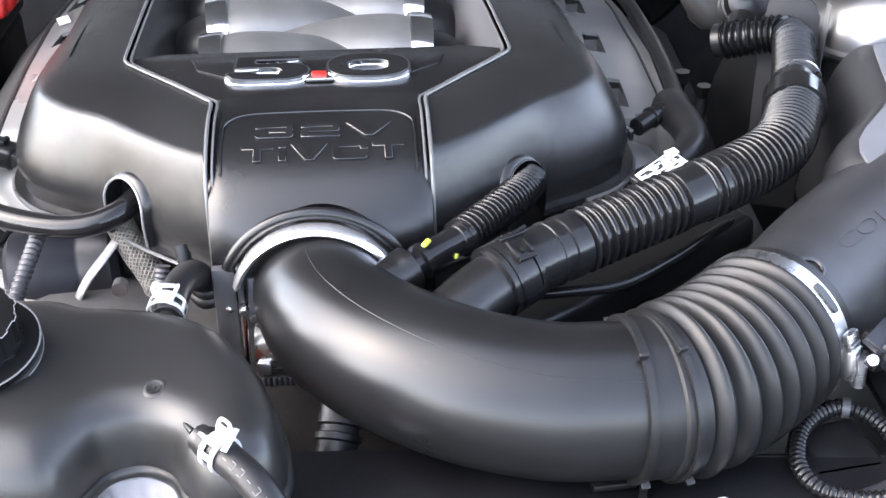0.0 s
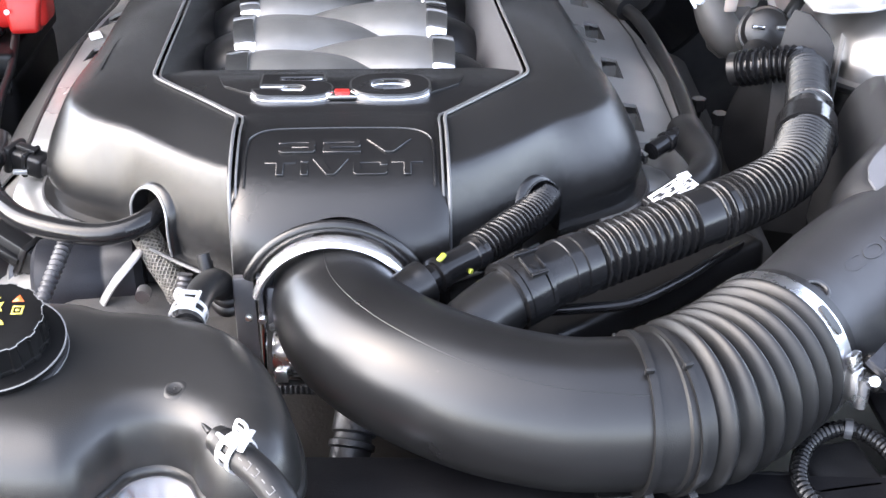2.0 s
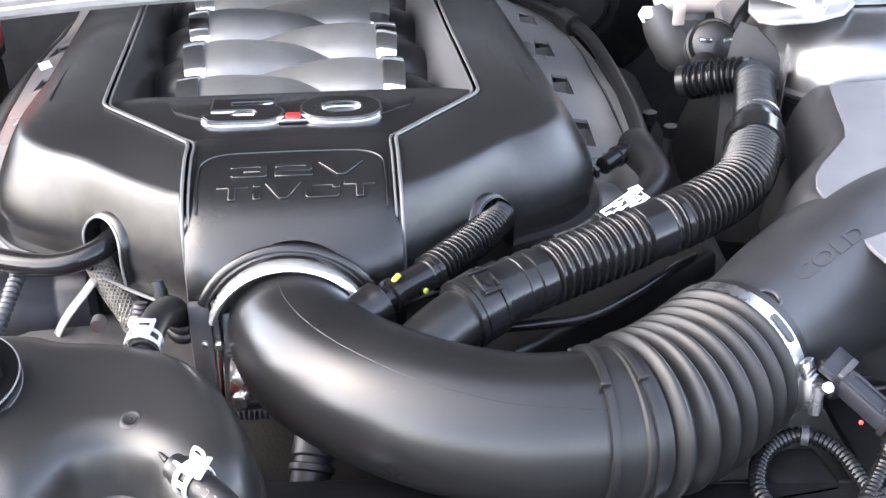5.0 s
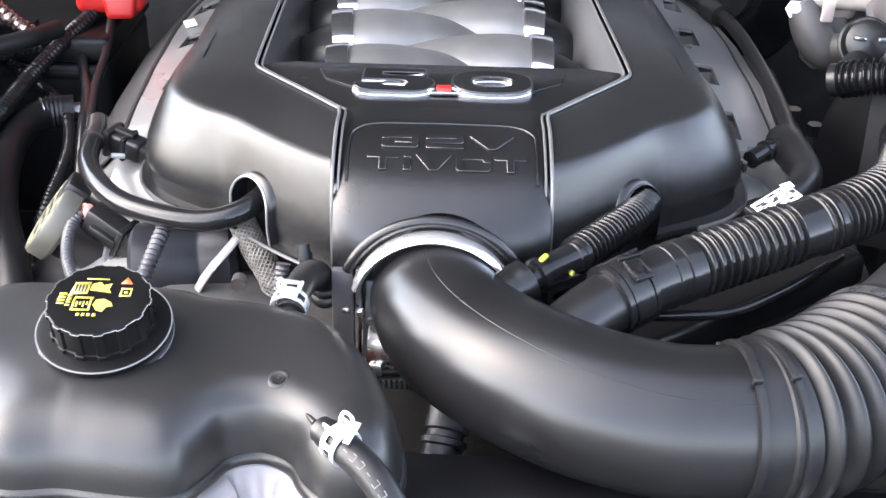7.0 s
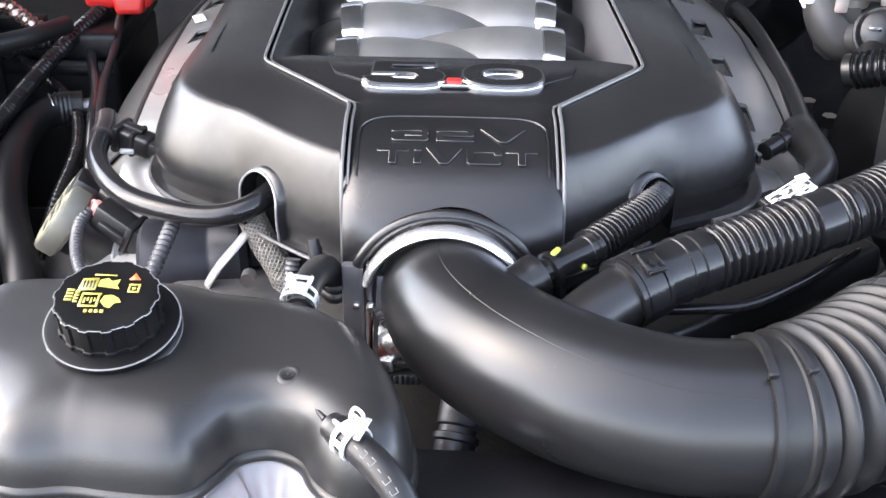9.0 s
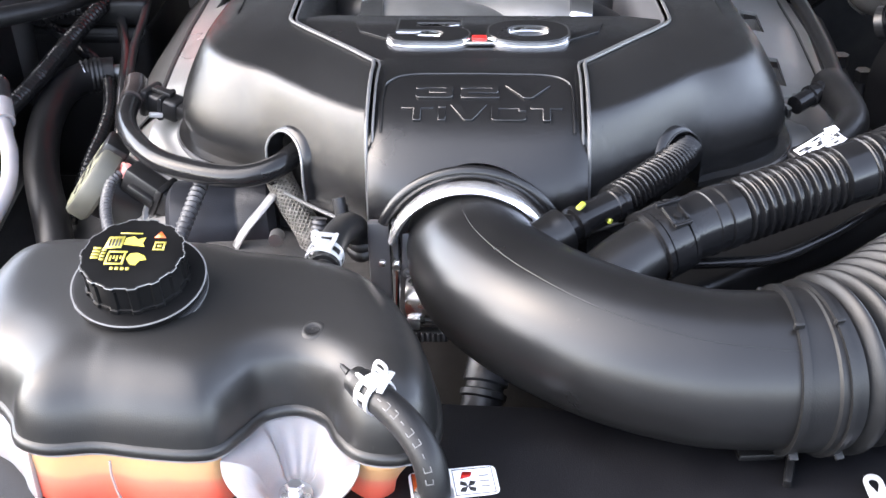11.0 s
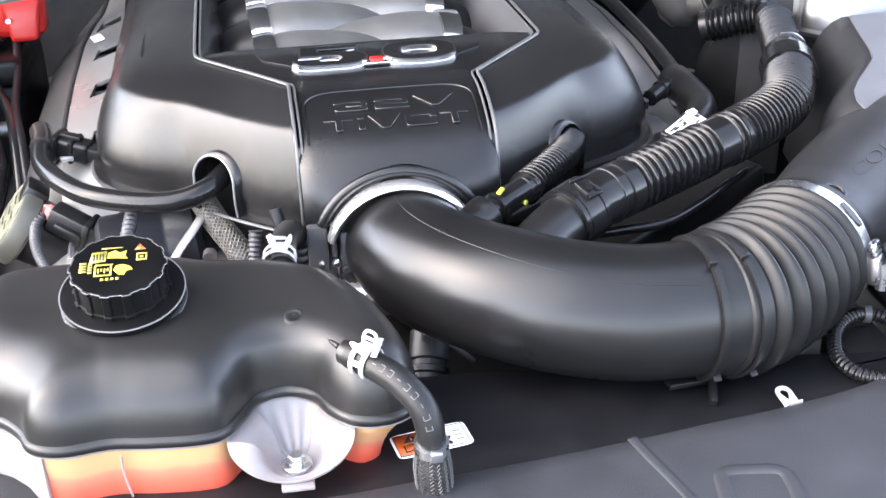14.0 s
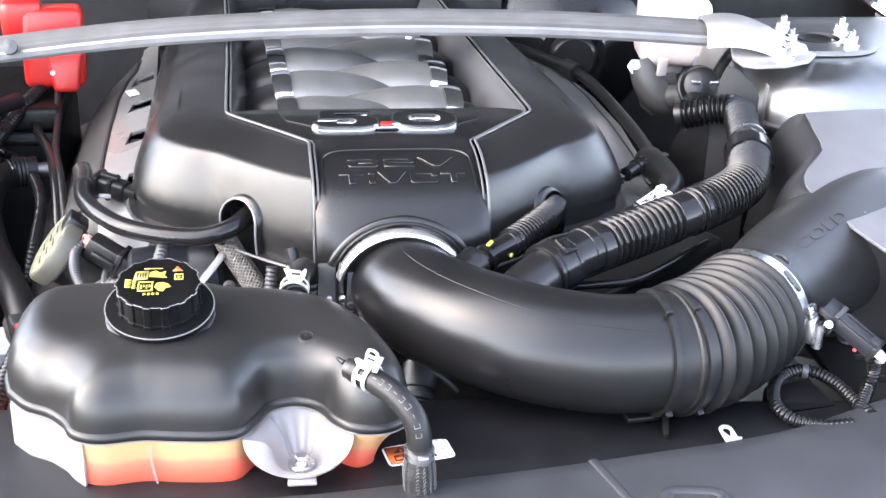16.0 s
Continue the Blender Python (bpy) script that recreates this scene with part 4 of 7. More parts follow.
_, m = ring_at(LINE, 0.955, 0.0215, 0.026, 0.0045, HOSE, "joint_cuff", "black joint cuff", booster_hose)
UPPER = [(0.385, 0.884, 0.921), (0.393, 0.910, 0.9215), (0.404, 0.950, 0.922), (0.413, 0.985, 0.9225), (0.4185, 1.008, 0.9225), (0.4165, 1.026, 0.9215), (0.404, 1.036, 0.919), (0.386, 1.044, 0.914), (0.368, 1.056, 0.906)]
part("upper_run", tube(UPPER, lambda s, d: 0.0182 if s < 0.16 else (0.0146 if s < 0.60 else 0.0132) + 0.0048 * (0.5 + 0.5 * math.cos(2 * math.pi * d / 0.0062)) ** 2.2, 520, 30), HOSE, booster_hose, "finely ribbed bend")
part("end_collar", tube([(0.370, 1.055, 0.907), (0.362, 1.060, 0.904)], 0.0160, 3, 28), DARK, booster_hose, "black end collar")
part("clamp_ring", tube([(0.400, 0.921, 0.9222), (0.4008, 0.9236, 0.9223)], 0.0192, 3, 28), STEEL, booster_hose, "steel ring")

# dark pipes under the corrugated hose
pipe = thing("coolant_pipe", (0.22, 0.72, 0.84), "thin shiny black pipe under the hose", "pipe")
part("run", tube([(0.150, 0.690, 0.866), (0.180, 0.689, 0.868), (0.218, 0.696, 0.868), (0.258, 0.726, 0.868), (0.291, 0.758, 0.868), (0.33, 0.81, 0.855)], 0.0042, 44, 14), HOSE, pipe)
under = thing("fuel_rail_cover", (0.22, 0.80, 0.80), "dark plastic block under the hoses", "cover")
part("body", box((0.24, 0.10, 0.03), pose(0.215, 0.775, 0.840, 0, -4, 33), 0.008, 3), DARK, under)
part("step", box((0.10, 0.06, 0.03), pose(0.25, 0.86, 0.838, 0, -4, 33), 0.006, 3), DARK, under)
tag = thing("hose_label", (0.264, 0.778, 0.909), "white printed label wrapped on a black bracket", "label")
part("paper", box((0.050, 0.0185, 0.001), plane_at((0.2615, 0.7900, 0.9110), (0.68, 0.73, 0.03), (-0.40, 0.80, 0.30)), 0.0003), PAPER, tag)
random.seed(4)
mt = plane_at((0.2615, 0.7900, 0.9110), (0.68, 0.73, 0.03), (-0.40, 0.80, 0.30))
for k in range(36):
    part("print_bar", box((random.uniform(0.002, 0.0075), random.choice((0.0009, 0.0016)), 0.0005), mt @ pose(random.uniform(-0.0210, 0.0210), -0.0072 + 0.0018 * (k % 9), 0.0006 + 0.00001 * k)), INK, tag)
part("paper_flap", box((0.014, 0.008, 0.0008), mt @ pose(-0.026, -0.005, 0.0002, 0, 0, 14), 0.0002), PAPER, tag, "torn paper corner")
part("paper_flap", box((0.012, 0.006, 0.0008), mt @ pose(0.023, 0.0075, 0.0002, 0, 0, -10), 0.0002), PAPER, tag, "torn paper corner")
part("backing", box((0.056, 0.024, 0.006), mt @ pose(0, 0, -0.0042), 0.002), DARK, tag, "black bracket")

elbow_fit = thing("vent_elbow", (0.31, 0.90, 0.86), "matt black rubber vent elbow beside the coil cover", "elbow")
part("elbow", tube([(0.254, 0.812, 0.876), (0.274, 0.832, 0.886), (0.293, 0.852, 0.890), (0.3035, 0.878, 0.891), (0.3030, 0.908, 0.891), (0.2990, 0.932, 0.891), (0.2985, 0.950, 0.889)], lambda s, d: 0.0135 + 0.0035 * max(0, s - 0.55) * 2.2, 50, 24), RUBBER, elbow_fit)
part("barb", tube([(0.299, 0.938, 0.894), (0.281, 0.925, 0.893), (0.262, 0.908, 0.890)], lambda s, d: 0.0080 + (0.0016 if 0.30 < s < 0.42 or 0.55 < s < 0.62 else 0.0), 60, 18), HOSE, elbow_fit, "ribbed black barb")
part("clip", box((0.004, 0.012, 0.010), pose(0.253, 0.900, 0.889, 0, 0, 30), 0.001), STEEL, elbow_fit, "steel clip")

rear_hose = thing("heater_hose", (0.30, 1.15, 0.86), "smooth black hose running along the coil cover", "hose")
part("run", tube([(0.302, 0.945, 0.888), (0.310, 0.985, 0.884), (0.3130, 1.065, 0.882), (0.3100, 1.158, 0.882), (0.302, 1.245, 0.884), (0.289, 1.293, 0.886), (0.262, 1.345, 0.888), (0.228, 1.397, 0.888), (0.19, 1.45, 0.885)], 0.0072, 60, 16), RUBBER, rear_hose)
part("bracket", tube([(0.2905, 1.285, 0.886), (0.279, 1.312, 0.887)], 0.0125, 3, 16), DARK, rear_hose, "black plastic collar")

# ---- left side: vent hose, sensors and sleeves ----
vent = thing("vent_hose", (-0.22, 0.80, 0.87), "smooth black rubber hose bowing into the cover doorway", "hose")
part("run", tube([(-0.312, 0.935, 0.884), (-0.310, 0.905, 0.884), (-0.303, 0.875, 0.884), (-0.285, 0.840, 0.884), (-0.258, 0.808, 0.884), (-0.222, 0.788, 0.884), (-0.185, 0.777, 0.886), (-0.158, 0.780, 0.892), (-0.140, 0.800, 0.898), (-0.128, 0.83, 0.90)], 0.0092, 70, 20), HOSE, vent)
part("fitting", tube([(-0.316, 0.955, 0.886), (-0.3125, 0.938, 0.8855), (-0.311, 0.918, 0.885)], 0.0105, 8, 18), TAN, vent, "brown-grey moulded fitting")
plug_body = part("connector", box((0.040, 0.020, 0.020), pose(-0.286, 0.931, 0.8765, 0, 10, -22), 0.004, 3), DARK, vent, "black plug with a latch")
part("connector_collar", box((0.008, 0.026, 0.026), pose(-0.2985, 0.9360, 0.8790, 0, 10, -22), 0.003), DARK, plug_body)
part("connector_collar", box((0.006, 0.024, 0.024), pose(-0.2830, 0.9298, 0.8762, 0, 10, -22), 0.003), DARK, plug_body)
part("connector_latch", box((0.020, 0.008, 0.004), pose(-0.2840, 0.9300, 0.8890, 0, 10, -22), 0.001), DARK, plug_body, "release latch")
part("connector_nose", box((0.016, 0.016, 0.014), pose(-0.2640, 0.9220, 0.8730, 0, 10, -22), 0.003), DARK, plug_body)
part("pale_clip", box((0.012, 0.005, 0.004), pose(-0.2900, 0.9170, 0.8720, 0, 10, 20), 0.001), WHITE, plug_body, "pale clip")

oil = thing("oil_filler_cap", (-0.33, 0.90, 0.80), "grey oil filler cap tilted outward with olive print", "oil cap")
oc = Vector((-0.349, 0.8945, 0.824))
on = Vector((-0.79, -0.07, 0.61)).normalized()
m = Matrix.Translation(oc + Vector((0.0095, -0.025, 0.0136))) @ on.to_track_quat("Z", "Y").to_matrix().to_4x4()
cap_disc = part("cap", lathe([(0.0, -0.016), (0.036, -0.016), (0.039, -0.013), (0.039, 0.0), (0.037, 0.003), (0.0, 0.003)], m, 40, False), CAPGREY, oil)
part("skirt", lathe([(0.0, -0.055), (0.028, -0.055), (0.031, -0.016), (0.0, -0.016)], m, 36, False), DARK, oil)
up_edge = (Vector((0, 0, 1)) - on * on.z).normalized()
part("lug", box((0.026, 0.020, 0.022), Matrix.Translation(m @ Vector((0, 0, -0.006)) + up_edge * 0.032) @ on.to_track_quat("Z", "Y").to_matrix().to_4x4(), 0.003), DARK, cap_disc, "black grip lug")
part("print_face", lathe([(0, 0.003), (0.034, 0.003), (0.0335, 0.0038), (0, 0.0038)], m, 40, False), OLIVE, cap_disc, "pale olive printed face")
for k in range(6):
    part("print_bar", box((0.016, 0.0016, 0.0006), m @ pose(0.010 * (-1) ** k, -0.015 + 0.006 * k, 0.0041)), INK, cap_disc, "dark print")

frontcase = thing("cam_cover_nose", (-0.27, 0.83, 0.74), "cast aluminium nose of the cam cover", "cam cover")
grid = []
for i in range(13):
    a = i / 12
    row = []
    for j in range(13):
        b = j / 12
        x = -0.325 + 0.17 * b
        y = 0.93 - 0.19 * a
        z = 0.867 - 0.080 * a ** 0.9 - 0.05 * abs(b - 0.45) ** 2 * 4 - 0.012 * math.sin(6 * a)
        row.append((x, y, z))
    grid.append(row)
part("casting", sheet(grid, 0.006), CAST, frontcase)
part("seat_ring", lathe([(0.021, 0), (0.027, 0), (0.027, 0.008), (0.024, 0.010), (0.021, 0.008)], frame_to((-0.2615, 0.840, 0.812), (-0.270, 0.800, 0.845)), 32, False), ALU, frontcase, "raised sensor seat")

cam_plug = thing("cam_sensor", (-0.28, 0.82, 0.85), "black sensor plug with a sleeved wire", "sensor")
pm = frame_to((-0.279, 0.8425, 0.838), (-0.240, 0.829, 0.817)) @ pose(0, 0, 0, 0, 90, 0)
shell = part("plug", box((0.048, 0.024, 0.020), pm, 0.003, 2), DARK, cam_plug)
part("latch", box((0.026, 0.009, 0.006), pm @ pose(0.002, 0.0, 0.012), 0.0015), DARK, shell, "raised black latch")
part("latch", box((0.026, 0.006, 0.006), pm @ pose(0.002, 0.0, -0.012), 0.0015), DARK, shell, "raised black latch")
part("collar", box((0.006, 0.029, 0.026), pm @ pose(-0.012, 0, 0), 0.0015), DARK, shell)
part("boss", lathe([(0, 0), (0.019, 0), (0.019, 0.010), (0, 0.010)], frame_to((-0.2615, 0.840, 0.813), (-0.270, 0.800, 0.846)), 24, False), DARK, cam_plug, "round black flange")
part("seal", box((0.007, 0.014, 0.008), pm @ pose(0.027, 0, 0.001), 0.002), PINK, cam_plug, "pale pink seal")
for k in (-1, 1):
    part("pigtail", tube([pm @ Vector((0.028, 0.004 * k, 0.0)), pm @ Vector((0.033, 0.002 * k, 0.004)), (-0.3095, 0.850 + 0.003 * k, 0.8475)], 0.0016, 12, 8), PINK, cam_plug, "thin pale wire")
part("wire", tube([(-0.3085, 0.850, 0.8480), (-0.3125, 0.838, 0.8440), (-0.3105, 0.815, 0.837), (-0.302, 0.790, 0.832), (-0.288, 0.765, 0.825)], ribs(0.0052, 0.0012, 0.004), 120, 12), GREY, cam_plug, "grey corrugated sleeve")

loom = thing("wire_loom", (-0.22, 0.78, 0.82), "grey corrugated wire sleeve with a clip", "wire loom")
part("sleeve", tube([(-0.222, 0.80, 0.868), (-0.226, 0.775, 0.858), (-0.232, 0.745, 0.842), (-0.236, 0.715, 0.820)], ribs(0.0066, 0.0016, 0.005, 0, 1, 1.5), 140, 14), GREY, loom)
part("clip", box((0.020, 0.016, 0.012), pose(-0.222, 0.722, 0.836, 20, 0, -20), 0.003), DARK, loom, "black clip")
part("clip", box((0.014, 0.010, 0.010), pose(-0.205, 0.716, 0.832, 0, 0, 20), 0.002), GREY, loom, "grey clip")

pulley = thing("pump_housing", (-0.20, 0.82, 0.76), "blue-grey pump housing with a bright steel strap", "pump")
part("drum", lathe([(0, -0.055), (0.036, -0.055), (0.042, -0.050), (0.042, 0.000), (0.0405, 0.002), (0.0405, 0.006), (0.042, 0.008), (0.042, 0.030), (0.036, 0.036), (0, 0.036)], frame_to((-0.203, 0.832, 0.811), (-0.10, 0.842, 0.820)), 44, False), HOUSING, pulley)
part("strap", tube([(-0.158, 0.820, 0.861), (-0.170, 0.799, 0.851), (-0.187, 0.787, 0.833), (-0.200, 0.785, 0.810), (-0.206, 0.79, 0.785)], 0.0046, 30, 12, 0.25), ALU, pulley, "bright steel strap")
part("foot", box((0.07, 0.05, 0.05), pose(-0.155, 0.785, 0.785, 0, 0, 10), 0.010, 3), HOUSING, pulley)

braid = thing("braided_hose", (-0.12, 0.74, 0.82), "pale braided sleeve hose running down from the cover", "hose")
part("sleeve", tube([(-0.176, 0.838, 0.884), (-0.164, 0.820, 0.864), (-0.151, 0.806, 0.845), (-0.136, 0.794, 0.824), (-0.124, 0.78, 0.79)], 0.0108, 50, 18), BRAID, braid)
core, _ = spline([(-0.176, 0.838, 0.884), (-0.164, 0.820, 0.864), (-0.151, 0.806, 0.845), (-0.136, 0.794, 0.824), (-0.124, 0.78, 0.79)], 90)
strands = []
for k in range(28):
    way = []
    for i, c in enumerate(core):
        d = (core[min(i + 1, 89)] - core[max(i - 1, 0)]).normalized()
        u = d.cross(Vector((1, 0, 0))).normalized()
        a = 2 * math.pi * k / 14 + (1 if k < 14 else -1) * 15.0 * i / 89
        way.append(c + (u * math.cos(a) + d.cross(u) * math.sin(a)) * (0.0109 + 0.0003 * math.sin(a * 7)))
    strands.append(tube(way, 0.0008, seg=4, straight=True))
tagged(part("braid_weave", join(*strands), BRAIDSTRAND, braid), "wound pale strands", kind="stuff")
part("stud", lathe([(0, 0), (0.006, 0), (0.006, 0.01), (0, 0.01)], pose(-0.160, 0.780, 0.832, 90), 12, False), ALU, braid, "steel stud")
part("drop", tube([(-0.118, 0.745, 0.868), (-0.120, 0.738, 0.850), (-0.122, 0.730, 0.825), (-0.124, 0.725, 0.80)], ribs(0.006, 0.0012, 0.004), 90, 12), GREY, braid, "grey corrugated sleeve")

bleed = thing("bleed_hose", (-0.09, 0.66, 0.86), "short black hose with a white spring clamp", "hose")
part("run", tube([(-0.082, 0.735, 0.850), (-0.088, 0.708, 0.882), (-0.094, 0.676, 0.892), (-0.097, 0.640, 0.889)], 0.0105, 30, 18), RUBBER, bleed)
part("spigot", tube([(-0.097, 0.645, 0.889), (-0.099, 0.620, 0.886)], 0.008, 4, 14), LID, bleed)
for k in range(3):
    part("cable", tube([(-0.100 + 0.002 * k, 0.730, 0.894 - 0.006 * k), (-0.095, 0.722, 0.876 - 0.006 * k), (-0.084, 0.716 - 0.002 * k, 0.867 - 0.006 * k), (-0.073, 0.717, 0.872 - 0.006 * k), (-0.060, 0.724, 0.892 - 0.005 * k)], 0.0050, 30, 12), DARK, bleed, "black cable")


def spring_clamp(at, axis, across, r, label):
    """Two thin spring bands with bridging strips and a pair of looped ears."""
    ob = thing("spring_clamp", at, label, "hose clamp", "spring clamps")
    m = plane_at(at, axis, across)
    turn = m @ pose(0, 0, 0, 0, 90, 0)
    for s in (-1, 1):
        part("band", lathe([(r, -0.0016), (r + 0.0012, -0.0016), (r + 0.0012, 0.0016), (r, 0.0016)], turn @ pose(0, 0, s * 0.0045), 32, False), WHITE, ob)
    for a in (-150, -65, 65):
        part("strip", box((0.010, 0.004, 0.0012), m @ pose(0, 0, 0, a, 0, 0) @ pose(0, 0, r + 0.0009), 0.0003), WHITE, ob)
    part("saddle", box((0.011, 0.012, 0.0014), m @ pose(0, 0, r + 0.0008), 0.0004), WHITE, ob)
    for s in (-1, 1):
        y0, lean = s * 0.0040, s * 0.0035
        loop = [(-0.0045, y0, r), (-0.0052, y0 + lean * 0.5, r + 0.0045), (-0.0040, y0 + lean, r + 0.0082), (0.0, y0 + lean * 1.1, r + 0.0092), (0.0040, y0 + lean, r + 0.0082), (0.0052, y0 + lean * 0.5, r + 0.0045), (0.0045, y0, r)]
        ear = part("ear", tube([m @ Vector(p) for p in loop], 0.0012, 40, 8), WHITE, ob)
        part("ear_bar", tube([m @ Vector((-0.0045, y0 + lean * 0.5, r + 0.0048)), m @ Vector((0.0045, y0 + lean * 0.5, r + 0.0048))], 0.0012, 4, 8), WHITE, ear)
    part("wing", box((0.004, 0.016, 0.0014), m @ pose(0.0085, 0.003, r + 0.0030, 12, 0, 20), 0.0004), WHITE, ob)
    return ob


spring_clamp((-0.0985, 0.650, 0.8895), (0.1, 1, 0.1), (-0.9, 0.1, 0.1), 0.0118, "white painted spring clamp on the bleed hose")

# ---- coolant reservoir ----
tank = thing("coolant_reservoir", (-0.17, 0.57, 0.74), "translucent coolant tank with a black lid and orange coolant", "coolant reservoir")
PLAN = [(-0.326, 0.560), (-0.310, 0.540), (-0.291, 0.528), (-0.277, 0.512), (-0.268, 0.495), (-0.248, 0.4875), (-0.218, 0.491), (-0.190, 0.4875), (-0.160, 0.4855), (-0.143, 0.490), (-0.131, 0.508), (-0.120, 0.526),
        (-0.100, 0.532), (-0.081, 0.522), (-0.070, 0.503), (-0.055, 0.489), (-0.034, 0.4865), (-0.017, 0.496), (-0.011, 0.515), (-0.016, 0.550), (-0.031, 0.590), (-0.053, 0.624), (-0.082, 0.646), (-0.120, 0.657),
        (-0.150, 0.660), (-0.165, 0.668), (-0.200, 0.672), (-0.250, 0.674), (-0.295, 0.672), (-0.322, 0.655), (-0.331, 0.620), (-0.332, 0.585)]
closed, _ = spline([(x, y, 0) for x, y in PLAN + PLAN[:1]], 241)
RIM = np.array([(p.x, p.y) for p in closed[:-1]])


CELL, GX0, GY0, NX, NY = 0.002, -0.345, 0.475, 176, 108


def rim_distance(x, y):
    """Distance inside the tank's plan from its outline, nought outside."""
    far = np.full(np.shape(x), 9.0)
    inside = np.zeros(np.shape(x), dtype=bool)
    for (ax, ay), (bx, by) in zip(RIM, np.roll(RIM, -1, 0)):
        ex, ey = bx - ax, by - ay
        k = np.clip(((x - ax) * ex + (y - ay) * ey) / (ex * ex + ey * ey), 0, 1)
        far = np.minimum(far, np.hypot(x - ax - k * ex, y - ay - k * ey))
        if ay != by:
            inside ^= ((ay > y) != (by > y)) & (x < (bx - ax) * (y - ay) / (by - ay) + ax)
    return np.where(inside, far, 0.0)


def shoulder(x, y, far):
    """Rounded wall of the lid, steep at the rim and level on top."""
    reach = 0.044 - 0.014 * np.clip((y - 0.560) / 0.06, 0, 1) - 0.010 * np.clip((x + 0.06) / 0.04, 0, 1)
    reach = reach - 0.025 * np.exp(-((x + 0.099) / 0.052) ** 2 - ((y - 0.530) / 0.038) ** 2)
    u = np.clip(far / reach, 0, 1)
    return (1 - (1 - u) ** 2.3) ** (1 / 2.3), reach


def lid_field():
    """The shoulder over the whole plan with its folds softened."""
    gx, gy = np.meshgrid(GX0 + CELL * np.arange(NX), GY0 + CELL * np.arange(NY), indexing="ij")
    soft = shoulder(gx, gy, rim_distance(gx, gy))[0]
    for _ in range(20):
        soft = 0.5 * soft + 0.25 * (np.roll(soft, 1, 0) + np.roll(soft, -1, 0))
        soft = 0.5 * soft + 0.25 * (np.roll(soft, 1, 1) + np.roll(soft, -1, 1))
    return soft


FIELD = lid_field()


def lid_height(x, y):
    x, y = np.asarray(x, dtype=float), np.asarray(y, dtype=float)
    fx = np.clip((x - GX0) / CELL, 0, NX - 2)
    fy = np.clip((y - GY0) / CELL, 0, NY - 2)
    ix, iy = fx.astype(int), fy.astype(int)
    a, b = fx - ix, fy - iy
    soft = FIELD[ix, iy] * (1 - a) * (1 - b) + FIELD[ix + 1, iy] * a * (1 - b) + FIELD[ix, iy + 1] * (1 - a) * b + FIELD[ix + 1, iy + 1] * a * b
    far = rim_distance(x, y)
    wall, reach = shoulder(x, y, far)
    w = np.clip((far - 0.25 * reach) / (0.45 * reach), 0, 1)
    z = wall * (1 - w) + soft * w
    cap = np.exp(-(((x + 0.207) / 0.062) ** 2 + ((y - 0.582) / 0.055) ** 2))
    crease = 0.0008 * np.clip((x + 0.2185) / 0.004, -0.5, 0.5) * np.clip((0.548 - y) / 0.01, 0, 1)
    return 0.853 + (0.0455 + 0.004 * np.clip((y - 0.50) / 0.15, 0, 1) + 0.005 * cap + crease) * z


def tank_lid():
    """Rings from the rim inwards to a spine, laid on the lid's heights."""
    n = len(RIM)
    spine = np.stack([np.clip(RIM[:, 0], -0.262, -0.078), 0.588 - 0.10 * (np.clip(RIM[:, 0], -0.262, -0.078) + 0.17)], 1)
    shares = [0, 0.004, 0.01, 0.018, 0.03, 0.045, 0.07, 0.10, 0.13, 0.16, 0.19, 0.22, 0.25, 0.28, 0.31, 0.34, 0.37, 0.40, 0.43, 0.46, 0.50, 0.54, 0.58, 0.62, 0.66, 0.70, 0.75, 0.80, 0.85, 0.90, 0.95, 1.0]
    bm = bmesh.new()
    rings = []
    for w in shares:
        p = RIM * (1 - w) + spine * w
        z = lid_height(p[:, 0], p[:, 1]) if w else np.full(n, 0.853)
        rings.append([bm.verts.new((p[i, 0], p[i, 1], z[i])) for i in range(n)])
    for a, b in zip(rings, rings[1:]):
        for i in range(n):
            bm.faces.new((a[i], a[(i + 1) % n], b[(i + 1) % n], b[i]))
    bmesh.ops.remove_doubles(bm, verts=rings[-1], dist=0.0008)
    return bm


part("lid", tank_lid(), LID, tank, "black moulded lid", angle=80)


def ring_wall(levels):
    """Walls round the tank's plan: (inset, z) from the top down."""
    bm = bmesh.new()
    n = len(RIM)
    nxt, prv = np.roll(RIM, -1, 0), np.roll(RIM, 1, 0)
    tang = nxt - prv
    tang /= np.linalg.norm(tang, axis=1)[:, None]
    inward = np.stack([-tang[:, 1], tang[:, 0]], 1)
    mid = RIM.mean(0)
    if ((mid - RIM) * inward).sum() < 0:
        inward = -inward
    rings = []
    for inset, z in levels:
        rise = np.clip((RIM[:, 0] + 0.085) / 0.07, 0, 1) * max(0.0, 0.844 - z)
        p = RIM + inward * (inset + 0.35 * rise)[:, None]
        rings.append([bm.verts.new((p[i, 0], p[i, 1], z + 0.72 * rise[i])) for i in range(n)])
    for a, b in zip(rings, rings[1:]):
        for i in range(n):
            bm.faces.new((a[i], a[(i + 1) % n], b[(i + 1) % n], b[i]))
    return bm


part("lid_rim", ring_wall([(0.002, 0.8545), (-0.0015, 0.8540), (-0.003, 0.8515), (-0.003, 0.8475), (-0.001, 0.846), (0.004, 0.846)]), LID, tank, "black folded rim", angle=60)
part("flange", ring_wall([(0.002, 0.846), (-0.0008, 0.8455), (-0.0008, 0.8442), (0.003, 0.8438)]), NATURAL, tank, "pale welded flange")
